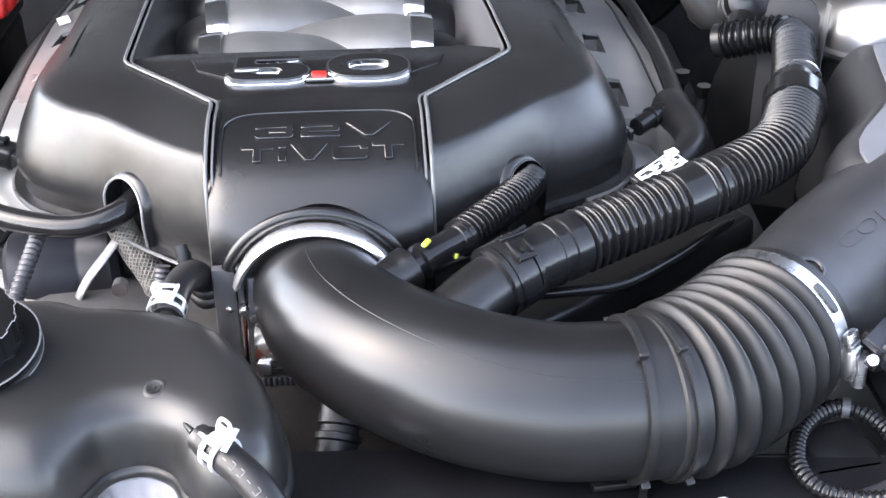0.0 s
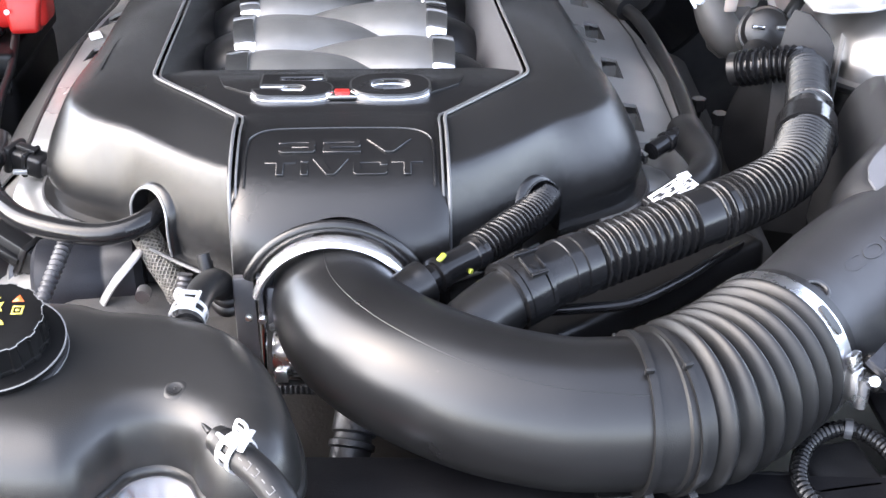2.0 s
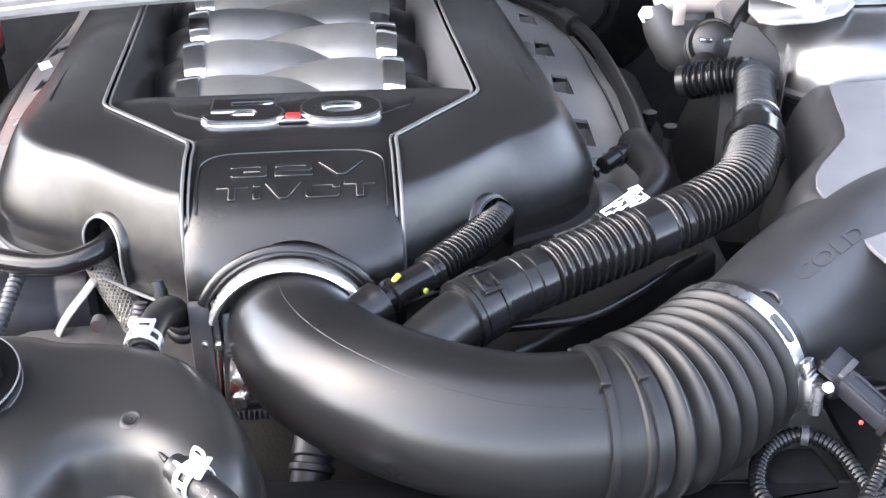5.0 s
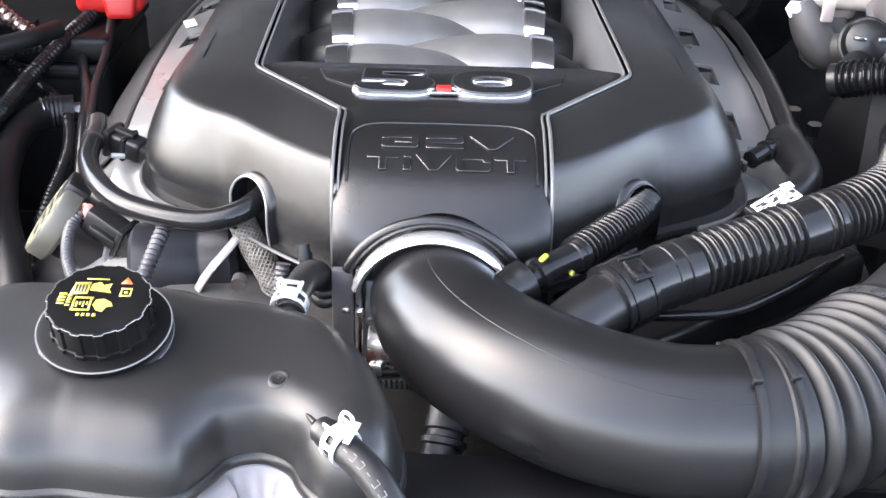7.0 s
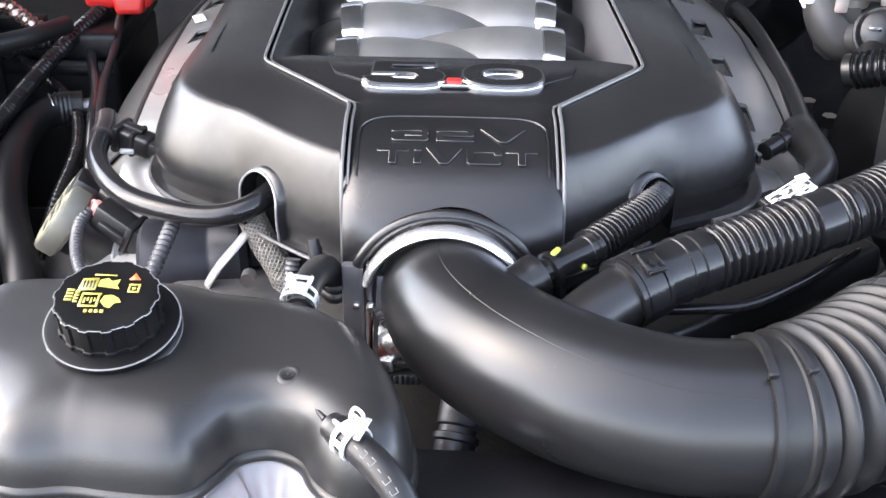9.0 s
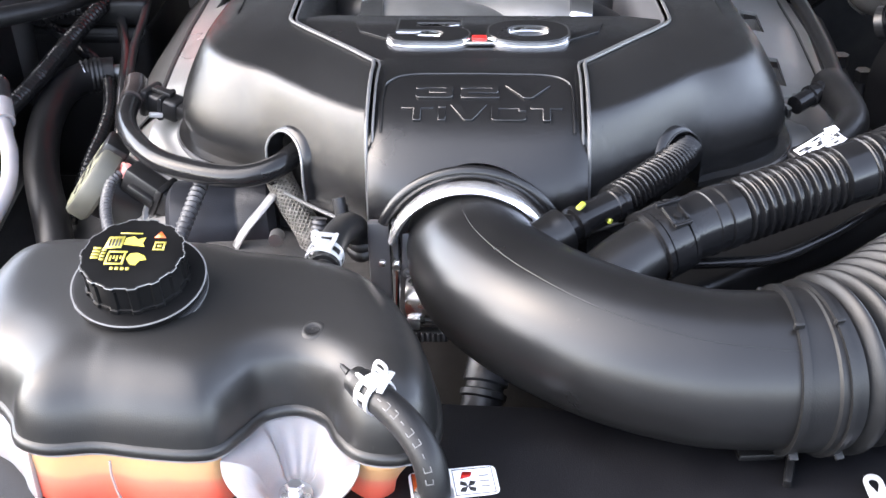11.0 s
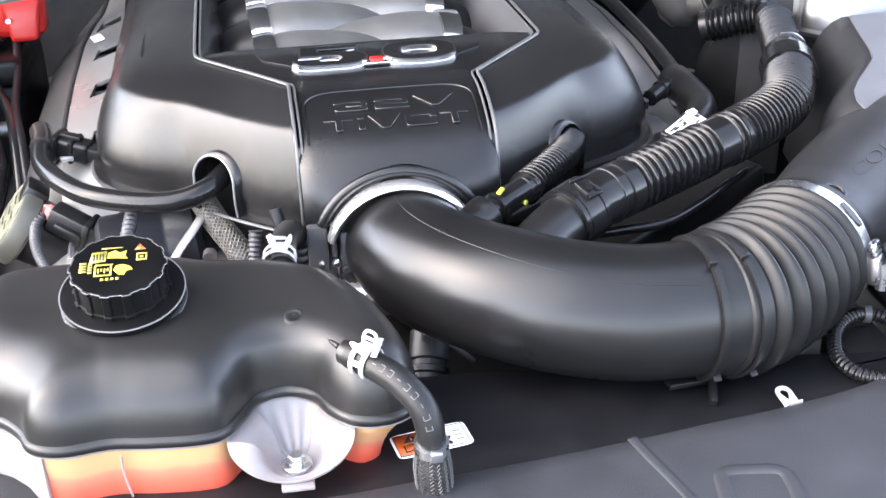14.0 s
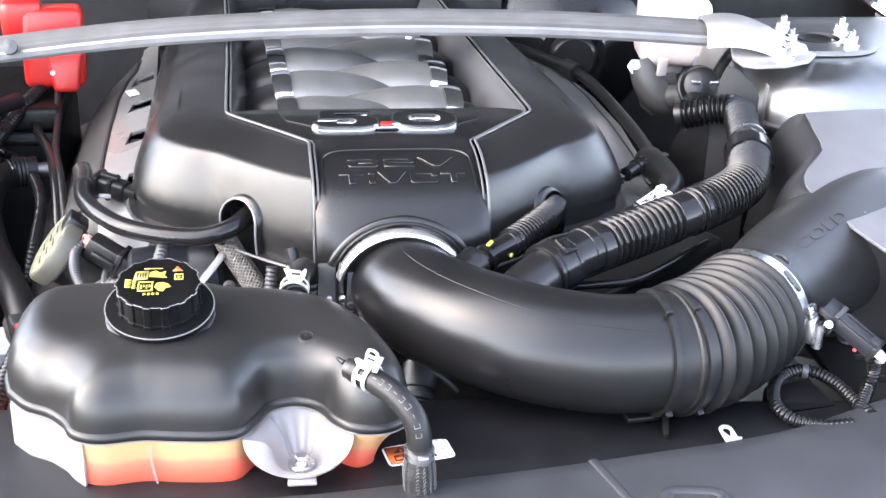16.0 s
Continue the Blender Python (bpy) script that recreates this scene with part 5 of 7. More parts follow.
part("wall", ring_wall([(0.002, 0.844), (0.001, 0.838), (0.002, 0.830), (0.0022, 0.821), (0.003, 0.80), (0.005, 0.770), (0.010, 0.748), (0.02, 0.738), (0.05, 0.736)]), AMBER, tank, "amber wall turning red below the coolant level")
# natural white corner of the tank and bolt pocket
part("end_wall", slab([(-0.3275, 0.556), (-0.311, 0.5365), (-0.2925, 0.5255), (-0.2785, 0.511), (-0.2725, 0.5005), (-0.262, 0.4885), (-0.255, 0.53), (-0.29, 0.575), (-0.326, 0.585)], 0.756, 0.8435, 0.003), NATURAL, tank, "milky white end wall")
pocket = []
for i in range(121):
    th = 2 * math.pi * i / 120
    c, s = math.cos(th), math.sin(th)
    cx, cy, cz = -0.0990 + 0.0425 * c, 0.488 + (0.0440 if s > 0 else 0.0215) * s, 0.8440 + (0.0 if s > 0 else 0.0215 * s)
    fx, fy, fz = -0.097 + 0.0125 * c, 0.4885 + 0.0125 * s, 0.8190
    # a narrow ramp runs down the back of the pocket, with folds in it
    ramp = min(1.0, max(0.0, (s - 0.80) / 0.07))
    ramp = ramp * ramp * (3 - 2 * ramp)
    row = []
    for w, drop in ((0.0, 0.0), (0.12, 0.02), (0.25, 0.05), (0.40, 0.10), (0.55, 0.20), (0.68, 0.40), (0.78, 0.72), (0.86, 0.92), (1.0, 1.0)):
        steep = min(1.0, 1.25 * w) - 0.03 * math.cos(th * 22) * math.sin(math.pi * w)
        drop += (steep - drop) * ramp
        row.append((cx + (fx - cx) * w, cy + (fy - cy) * w, cz + (fz - cz) * drop))
    row.append((-0.097, 0.4885, 0.8190))
    pocket.append(row)
part("pocket", sheet(pocket, 0.0018), NATURAL, tank, "milky white bolt pocket")
part("mould_ridge", tube([(-0.2110, 0.4893, 0.8405), (-0.2112, 0.4885, 0.830), (-0.2100, 0.4890, 0.818), (-0.2080, 0.4900, 0.806)], 0.0009, 16, 8), NATURAL, tank, "pale moulded ridge on the wall")
part("ear_tab", box((0.022, 0.010, 0.003), pose(-0.097, 0.4665, 0.8185), 0.001), NATURAL, tank, "milky white mounting tab")
bolt = thing("mounting_bolt", (-0.097, 0.487, 0.8225), "zinc hex bolt in the tank's mounting pocket", "bolt")
part("washer", lathe([(0, 0), (0.0105, 0), (0.0105, 0.002), (0.009, 0.003), (0, 0.003)], pose(-0.097, 0.487, 0.8195), 28, False), STEEL, bolt)
part("head", lathe([(0, 0.003), (0.0060, 0.003), (0.0060, 0.008), (0.0048, 0.0092), (0, 0.0092)], pose(-0.097, 0.487, 0.8195), 6, False), STEEL, bolt, smooth=False)
part("filler_boss", lathe([(0.050, -0.016), (0.043, -0.006), (0.040, 0.0), (0.038, 0.003), (0.0, 0.003)], pose(-0.2065, 0.580, 0.903, 11), 56, False), LID, tank)


hz = float(lid_height(-0.0905, 0.551))
tip = Vector((lid_height(-0.0965, 0.551) - lid_height(-0.0845, 0.551), lid_height(-0.0905, 0.545) - lid_height(-0.0905, 0.557), 0.012)).normalized()
md = Matrix.Translation((-0.0905, 0.551, hz + 0.0006)) @ tip.to_track_quat("Z", "Y").to_matrix().to_4x4()
part("dimple_rim", lathe([(0.0030, -0.0016), (0.0036, -0.0009), (0.0050, -0.0004), (0.0064, -0.0005), (0.0080, -0.0012)], md, 32, False), LID, tank, "shallow moulded ring")
part("dimple_core", lathe([(0, -0.0012), (0.0040, -0.0012), (0.0042, -0.0001), (0.0032, -0.0003), (0, -0.0004)], md, 20, False), DARK, tank, "dark sunken centre")
part("dimple_pin", lathe([(0, -0.0010), (0.0009, -0.0010), (0.0008, 0.0002), (0, 0.0003)], md, 12, False), LID, tank)

m = pose(-0.2065, 0.580, 0.9120, 11, 0, 0) @ Matrix.Diagonal((0.965, 0.965, 0.98, 1))
bm = bmesh.new()
seg = 168
prof = [(0.0335, 0.004, 1), (0.0350, 0.0045, 1), (0.0350, 0.007, 1), (0.0338, 0.0075, 1), (0.0338, 0.0225, 1), (0.0350, 0.0235, 1), (0.0350, 0.0255, 1), (0.0335, 0.0268, 0.7), (0.0300, 0.0268, 0.2), (0.0, 0.0268, 0)]
rings = []
for r, z, k in prof:
    ring_v = []
    for i in range(seg):
        a = 2 * math.pi * i / seg
        w = max(0.0, math.cos(14 * a))
        rr = r - 0.0016 * k * (1 - w ** 0.5 if w < 0.35 else 0)
        ring_v.append(bm.verts.new((rr * math.cos(a), rr * math.sin(a), z)))
    rings.append(ring_v)
for a, b in zip(rings, rings[1:]):
    for i in range(seg):
        bm.faces.new((a[i], a[(i + 1) % seg], b[(i + 1) % seg], b[i]))
bmesh.ops.remove_doubles(bm, verts=bm.verts, dist=1e-6)
bm.transform(m)
capbody = part("screw_cap", bm, CAPPLASTIC, tank, "black ribbed screw cap with yellow warning symbols", angle=30)
knurl = []
for i in range(seg + 1):
    a = 2 * math.pi * i / seg
    w = max(0.0, math.cos(14 * a))
    rr = 0.0346 - 0.0014 * (1 - w ** 0.5 if w < 0.35 else 0)
    knurl.append(m @ Vector((rr * math.cos(a), rr * math.sin(a), 0.0262)))
# Pale line painted along the knurl in place of its highlight.
part("worn_edge", tube(knurl, 0.00028, seg=6, cap=False, straight=True), EDGEGLINT, capbody, "pale highlight painted on the worn knurled edge")
part("flange", lathe([(0, -0.002), (0.0430, -0.002), (0.0445, 0.000), (0.0450, 0.002), (0.0445, 0.0035), (0.042, 0.0042), (0, 0.0042)], m, 72, False), CAPPLASTIC, capbody)
# Two pale rings painted as highlights of the flange edges.
part("flange_edge", lathe([(0.0443, 0.0030), (0.0452, 0.0032), (0.0452, 0.0038), (0.0441, 0.0038)], m, 72, False), EDGEGLINT, capbody, "pale highlight painted on the worn flange edge")
part("flange_edge", lathe([(0.0443, -0.0060), (0.0451, -0.0058), (0.0451, -0.0053), (0.0441, -0.0053)], m, 72, False), EDGEGLINT, capbody, "pale highlight painted on the worn flange edge")
part("seat_ring", lathe([(0.036, -0.010), (0.0445, -0.0075), (0.0448, -0.0055), (0.043, -0.004), (0.036, -0.003)], m, 72, False), DARK, capbody)


def mark(poly, mat, label, z=0.0269):
    b = slab(poly, z, z + 0.0004)
    b.transform(m)
    part("symbol", b, mat, capbody, label)


def bar(x0, y0, x1, y1, mat=YELLOW, z=0.0269, label=""):
    mark([(x0, y0), (x1, y0), (x1, y1), (x0, y1)], mat, label, z)


mark([(-0.0200, 0.0035), (-0.0185, 0.0150), (-0.0080, 0.0160), (-0.0085, 0.0045)], YELLOW, "yellow book symbol")
mark([(-0.0075, 0.0080), (-0.0070, 0.0140), (-0.0020, 0.0160), (0.0010, 0.0130), (0.0060, 0.0150), (0.0050, 0.0095), (0.0070, 0.0060), (0.0000, 0.0070)], YELLOW, "yellow warning symbol")
bar(-0.0160, -0.0115, -0.0035, -0.0100)
bar(-0.0155, 0.0000, -0.0030, 0.0015)
bar(-0.0160, -0.0100, -0.0145, 0.0000)
bar(-0.0050, -0.0100, -0.0035, 0.0000)
mark([(-0.0025, -0.0060), (-0.0010, -0.0010), (0.0040, 0.0000), (0.0090, -0.0030), (0.0110, -0.0065), (0.0070, -0.0075), (0.0050, -0.0120), (0.0010, -0.0110)], YELLOW, "yellow warning symbol")
mark([(0.0115, 0.0150), (0.0195, 0.0150), (0.0150, 0.0215)], ORANGE, "red warning triangle")
bar(0.0130, 0.0030, 0.0205, 0.0042)
bar(0.0130, 0.0098, 0.0205, 0.0110)
bar(0.0130, 0.0042, 0.0142, 0.0098)
bar(0.0193, 0.0042, 0.0205, 0.0098)
bar(0.0155, 0.0060, 0.0180, 0.0080)
bar(-0.0120, 0.0185, 0.0030, 0.0195)
for k in range(4):
    bar(-0.0175 + 0.0022 * k, 0.0060, -0.0163 + 0.0022 * k, 0.0130, INK, 0.0272)
for k in range(4):
    bar(-0.0136 + 0.0022 * k, -0.0080 + 0.002 * (k % 2), -0.0124 + 0.0022 * k, -0.0030)
    bar(-0.0265, -0.0060 + 0.0030 * k, -0.0215, -0.0042 + 0.0030 * k)
    bar(-0.0205, -0.0075 + 0.0030 * k, -0.0175, -0.0057 + 0.0030 * k)
    bar(-0.0110 + 0.0035 * k, -0.0165, -0.0088 + 0.0035 * k, -0.0140)

# overflow hose of the tank
over = thing("overflow_hose", (-0.02, 0.46, 0.82), "black rubber overflow hose bending down into a ribbed sleeve", "hose")
part("run", tube([(-0.0545, 0.5045, 0.8928), (-0.043, 0.492, 0.8922), (-0.027, 0.476, 0.888), (-0.0145, 0.463, 0.878), (-0.0095, 0.457, 0.865), (-0.0085, 0.455, 0.848), (-0.0085, 0.456, 0.82)], 0.0097, 50, 22), RUBBER, over)
part("spigot", tube([(-0.0590, 0.509, 0.8925), (-0.050, 0.500, 0.8926)], 0.0085, 4, 16), LID, over)
part("pointed_rib", lathe([(0.0, 0.0), (0.0014, 0.003), (0.0022, 0.010), (0.0, 0.0105)], frame_to((-0.0690, 0.5165, 0.8985), (-0.0590, 0.5050, 0.8960)), 12, False), LID, over, "pointed moulded rib")
SLEEVE = [(-0.0085, 0.455, 0.846), (-0.0082, 0.4555, 0.83), (-0.0070, 0.457, 0.81), (-0.0060, 0.460, 0.785), (-0.0050, 0.463, 0.755)]
part("sleeve", tube(SLEEVE, lambda s, d: 0.0106 + 0.0018 * min(1, s * 7), 40, 28), WEAVE, over, "woven dark sleeve")
core, _ = spline(SLEEVE, 120)
chevrons = []
for k in range(15):
    a = 2 * math.pi * k / 15
    for i in range(4, 112, 4):
        way = []
        for da, di in ((-0.17, 3), (0.0, 0), (0.17, 3)):
            c = core[i + di]
            way.append(c + Vector((math.cos(a + da), math.sin(a + da), 0.06)) * (0.0107 + 0.0018 * min(1, 7 * i / 119)))
        chevrons.append(tube(way, 0.00055, seg=4, straight=True))
tagged(part("sleeve_weave", join(*chevrons), WEAVESTRAND, over), "pale herringbone strands", kind="stuff")
part("band", tube([(-0.0085, 0.4545, 0.852), (-0.0085, 0.4555, 0.845)], 0.0117, 3, 26), STEEL, over, "steel pinch band")
part("pinch", box((0.008, 0.005, 0.008), pose(-0.0065, 0.4437, 0.8475, 10), 0.001), STEEL, over, "crimped ear")
over_way, _ = spline([(-0.058, 0.508, 0.8930), (-0.043, 0.492, 0.8922), (-0.027, 0.476, 0.888), (-0.0145, 0.463, 0.878), (-0.0095, 0.457, 0.865), (-0.0085, 0.455, 0.848), (-0.0085, 0.456, 0.82)], 60)
facing = Vector((-0.15, -0.72, 0.68)).normalized()
for k in range(9):
    i = 14 + 3 * k
    d = (over_way[i + 1] - over_way[i - 1]).normalized()
    out = (facing - d * facing.dot(d)).normalized()
    spot = plane_at(over_way[i] + out * 0.0096, d, out.cross(d))
    for dx, dy, sx, sy in ((0, 0.0021, 0.0034, 0.0006), (0, -0.0021, 0.0034, 0.0006), (0.0015, 0, 0.0006, 0.0042)) if k % 3 else ((0, 0, 0.0032, 0.0007),):
        part("print_bar", box((sx, sy, 0.0004), spot @ pose(dx, dy, 0), 0.0001), SCUFF, over, "pale printed mark")
spring_clamp((-0.0455, 0.4945, 0.8926), (0.7, -0.7, -0.05), (0.7, 0.7, 0.1), 0.0102, "white painted spring clamp on the overflow hose")

# ---- radiator shroud and front trim ----
shroud = thing("radiator_shroud", (0, 0.56, 0.78), "matt black plastic fan shroud panel", "shroud")
part("panel", slab([(-0.40, 0.40), (0.52, 0.40), (0.52, 0.56), (0.30, 0.575), (0.17, 0.585), (0.10, 0.59), (0.05, 0.598), (-0.40, 0.61)], 0.798, 0.806, 0.002), SHEET, shroud)
part("lip", tube([(-0.02, 0.602, 0.797), (0.05, 0.598, 0.799), (0.12, 0.590, 0.799), (0.20, 0.588, 0.799), (0.40, 0.575, 0.799)], 0.003, 30, 10), SHEET, shroud)
part("drop", box((0.92, 0.02, 0.20), pose(0.06, 0.575, 0.698), 0.004), SHEET, shroud)
trim = thing("front_trim", (0.1, 0.40, 0.80), "grey-black grained plastic trim along the front", "trim panel")
edge = [(-0.42, 0.448), (-0.12, 0.458), (-0.03, 0.466), (0.06, 0.476), (0.137, 0.487), (0.20, 0.498), (0.26, 0.508), (0.33, 0.527), (0.42, 0.566), (0.52, 0.60)]
grid = []
for x, y in [(p.x, p.y) for p in spline([(a, b, 0) for a, b in edge], 50)[0]]:
    grid.append([(x, y, 0.808), (x, y - 0.002, 0.812), (x, y - 0.006, 0.8145), (x, y - 0.02, 0.8155), (x, y - 0.06, 0.8155), (x, 0.30, 0.812), (x, 0.22, 0.80), (x, 0.17, 0.77)])
part("panel", sheet(grid, 0.003), TRIM, trim)
part("raised_edge", tube([(0.1345, 0.483, 0.8148), (0.136, 0.477, 0.8153), (0.142, 0.456, 0.8155), (0.150, 0.43, 0.8155), (0.158, 0.40, 0.8155)], 0.0042, 20, 10, 0.28), TRIM, trim)
part("handle_rib", tube([(0.177, 0.395, 0.8135), (0.179, 0.42, 0.8140), (0.184, 0.436, 0.8142), (0.205, 0.436, 0.8142), (0.222, 0.432, 0.8142), (0.225, 0.418, 0.8140), (0.223, 0.39, 0.8135)], 0.0060, 30, 10, 0.45), TRIM, trim)
clip = thing("sheet_clip", (0.260, 0.520, 0.806), "bright sheet-metal clip on the shroud edge", "clip")
blade = slab([(-0.0062, -0.011), (0.0062, -0.011), (0.0062, 0.005)] + [(0.0062 * math.cos(radians(a)), 0.005 + 0.0062 * math.sin(radians(a))) for a in range(15, 180, 15)] + [(-0.0062, 0.005)], -0.0006, 0.0006, 0.0002)
hole = slab([(0.0, -0.004)] + [(0.0032 * math.cos(radians(a)), 0.004 + 0.0032 * math.sin(radians(a))) for a in range(-20, 201, 20)], -0.01, 0.01)
blade = carve(blade, hole)
blade.transform(pose(0.2590, 0.518, 0.811, 10, 0, 8))
part("blade", blade, WHITE, clip, "rounded blade with a teardrop hole")
part("lip", box((0.0124, 0.0012, 0.007), pose(0.2605, 0.5065, 0.8115, 0, 0, 8), 0.0004), WHITE, clip)
warn = thing("warning_sticker", (0.0, 0.519, 0.8065), "orange and white fan warning sticker on the shroud", "sticker")
ms = pose(-0.002, 0.5160, 0.8068, 0, 0, 11)


def flat(outline, z, mat, name, label, m=ms):
    b = slab(outline, z, z + 0.0003)
    b.transform(m)
    part(name, b, mat, warn, label)


flat(oval(0.0280, 0.0140, 48, 9.0), 0.0002, PAPER, "paper", "white paper with rounded corners")
flat([(-0.0262, -0.0122), (-0.0030, -0.0122), (-0.0030, 0.0122), (-0.0262, 0.0122)], 0.0006, INK, "field_border", "thin dark border")
flat([(-0.0257, -0.0117), (-0.0035, -0.0117), (-0.0035, 0.0117), (-0.0257, 0.0117)], 0.0010, ORANGE, "orange_field", "orange field")
flat([(-0.0205, 0.0012), (-0.0075, 0.0012), (-0.0140, 0.0098)], 0.0014, INK, "triangle", "black warning triangle")
flat([(-0.0147, 0.0032), (-0.0133, 0.0032), (-0.0136, 0.0072), (-0.0144, 0.0072)], 0.0018, ORANGE, "stroke", "orange stroke")
flat([(-0.0215, -0.0098), (-0.0140, -0.0088), (-0.0065, -0.0098), (-0.0065, -0.0018), (-0.0140, -0.0006), (-0.0215, -0.0018)], 0.0014, INK, "book", "black book symbol")
flat([(-0.0205, -0.0085), (-0.0145, -0.0077), (-0.0145, -0.0019), (-0.0205, -0.0027)], 0.0018, ORANGE, "page", "orange page")
flat([(-0.0135, -0.0077), (-0.0075, -0.0085), (-0.0075, -0.0027), (-0.0135, -0.0019)], 0.0018, ORANGE, "page", "orange page")
for x0, y0, x1, y1 in ((0.0000, 0.0118, 0.0255, 0.0122), (0.0000, -0.0122, 0.0255, -0.0118), (0.0251, -0.0118, 0.0255, 0.0118), (0.0000, -0.0118, 0.0004, 0.0118)):
    flat([(x0, y0), (x1, y0), (x1, y1), (x0, y1)], 0.0006, SHEET, "thin_border", "thin dark border")
for k in range(4):
    flat([(0.0, 0.0), (0.004, 0.001), (0.0055, 0.0042), (0.002, 0.005)], 0.0006, INK, "fan_blade", "black fan symbol", ms @ pose(0.0085, -0.0045, 0, 0, 0, 90 * k))
flat([(0.0045, 0.0030), (0.0110, 0.0045), (0.0125, 0.0085), (0.0065, 0.0095)], 0.0006, RED, "warning_mark", "dark red symbol")
for k in range(3):
    flat([(0.0165, -0.0060 + 0.005 * k), (0.0225, -0.0060 + 0.005 * k), (0.0225, -0.0052 + 0.005 * k), (0.0165, -0.0052 + 0.005 * k)], 0.0006, SCRAPE, "print_bar", "faint print")

foot = thing("tube_bracket", (0.205, 0.575, 0.78), "bracket darkened for the shade under the intake tube", "bracket")
# Coloured near-black for the shade below the tube.
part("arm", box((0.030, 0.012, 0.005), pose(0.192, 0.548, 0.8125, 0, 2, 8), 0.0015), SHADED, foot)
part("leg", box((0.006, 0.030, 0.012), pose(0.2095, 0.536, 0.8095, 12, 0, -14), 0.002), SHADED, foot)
lower_hose = thing("radiator_hose", (0.03, 0.60, 0.72), "grey moulded hose stub in the dark below the elbow", "hose")
part("stub", tube([(0.016, 0.668, 0.80), (0.012, 0.650, 0.785), (0.008, 0.633, 0.768), (0.002, 0.612, 0.745)], lambda s, d: 0.0165 if s < 0.30 else (0.0140 if s < 0.36 else (0.0172 if s < 0.44 else 0.0150)), 60, 24), AIRBOX, lower_hose)
part("sleeve", tube([(0.008, 0.634, 0.769), (0.003, 0.617, 0.75), (-0.003, 0.60, 0.72)], ribs(0.0165, 0.002, 0.006), 60, 18), BRAID, lower_hose)
part("lever_arm", tube([(0.016, 0.642, 0.8155), (0.024, 0.640, 0.811), (0.036, 0.640, 0.800), (0.047, 0.640, 0.788)], 0.0022, 16, 10), GREY, lower_hose, "thin grey arm")

# ---- airbox, its duct and the flow sensor ----
airbox = thing("airbox", (0.56, 0.78, 0.70), "grey-black moulded airbox with a rounded inlet duct", "airbox")
DUCT = [(0.3165, 0.6485, 0.861), (0.340, 0.670, 0.865), (0.375, 0.701, 0.870), (0.417, 0.731, 0.874), (0.464, 0.760, 0.874), (0.52, 0.785, 0.870)]


def duct_r(s, d):
    return 0.0525 + (0.0042 if s < 0.03 else 0) + 0.017 * min(1, max(0, s - 0.15) * 1.5)


duct = part("duct", tube(DUCT, duct_r, 60, 56), AIRBOX, airbox, "smooth round inlet duct")


def on_duct(p):
    """Frame on the duct's skin below p, with its first axis along the duct."""
    way, _ = spline(DUCT, 200)
    p = Vector(p)
    i = min(range(1, 199), key=lambda k: (way[k] - p).length)
    along = (way[i + 1] - way[i - 1]).normalized()
    out = (p - way[i] - along * (p - way[i]).dot(along)).normalized()
    return plane_at(way[i] + along * (p - way[i]).dot(along) + out * duct_r(i / 199, 0), along, out.cross(along))


lug_at = on_duct((0.331, 0.6365, 0.912))
part("duct_lug", tube([lug_at @ Vector((0.0085 * math.cos(radians(a)) + 0.002, 0.0085 * math.sin(radians(a)), 0.0012)) for a in range(-100, 101, 20)], 0.0018, 30, 10), AIRBOX, duct, "half-round moulded lug")
BOX = [(0.457, 0.915), (0.72, 0.935), (0.735, 0.56), (0.470, 0.570), (0.446, 0.620), (0.424, 0.672), (0.408, 0.725), (0.402, 0.762), (0.409, 0.785), (0.428, 0.810), (0.445, 0.832), (0.4495, 0.848), (0.453, 0.885)]


def inset(poly, d):
    n = len(poly)
    out = []
    for i in range(n):
        a, b, c = Vector(poly[i - 1]), Vector(poly[i]), Vector(poly[(i + 1) % n])
        e1, e2 = (b - a).normalized(), (c - b).normalized()
        nrm = Vector((e1.y + e2.y, -e1.x - e2.x)).normalized()
        k = max(0.5, nrm.dot(Vector((e1.y, -e1.x))))
        out.append(tuple(b + nrm * d / k))
    return out


def stepped(poly, levels):
    bm = bmesh.new()
    rings = []
    for d, z in levels:
        ring_pts = []
        for (x0, y0), (x1, y1) in zip(poly, inset(poly, d)):
            k = min(1.0, (y0 - 0.72) / 0.05) if x0 < 0.60 else 0.3
            k = max(k, -1.6)
            ring_pts.append(bm.verts.new((x0 + (x1 - x0) * k, y0 + (y1 - y0) * k, z)))
        rings.append(ring_pts)
    n = len(poly)
    for a, b in zip(rings, rings[1:]):
        for i in range(n):
            bm.faces.new((a[i], a[(i + 1) % n], b[(i + 1) % n], b[i]))
    bm.faces.new(rings[0][::-1])
    bm.faces.new(rings[-1])
    return bm


BOXS = [(p.x, p.y) for p in spline([(x, y, 0) for x, y in BOX[2:] + BOX[:1]], 40)[0]] + [BOX[1]]
# Walls take the darker tone and the lid the paler one for light and shade.
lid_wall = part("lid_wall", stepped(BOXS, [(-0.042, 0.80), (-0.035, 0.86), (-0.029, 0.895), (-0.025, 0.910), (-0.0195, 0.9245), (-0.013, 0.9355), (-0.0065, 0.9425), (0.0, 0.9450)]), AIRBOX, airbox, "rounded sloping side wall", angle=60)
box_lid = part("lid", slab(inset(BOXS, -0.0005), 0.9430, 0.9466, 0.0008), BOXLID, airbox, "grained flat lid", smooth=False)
for ob in (lid_wall, box_lid):
    for v in ob.data.vertices:
        v.co.z += 0.14 * (v.co.y - 0.848) * min(1.0, max(0.0, (v.co.z - 0.80) / 0.10))
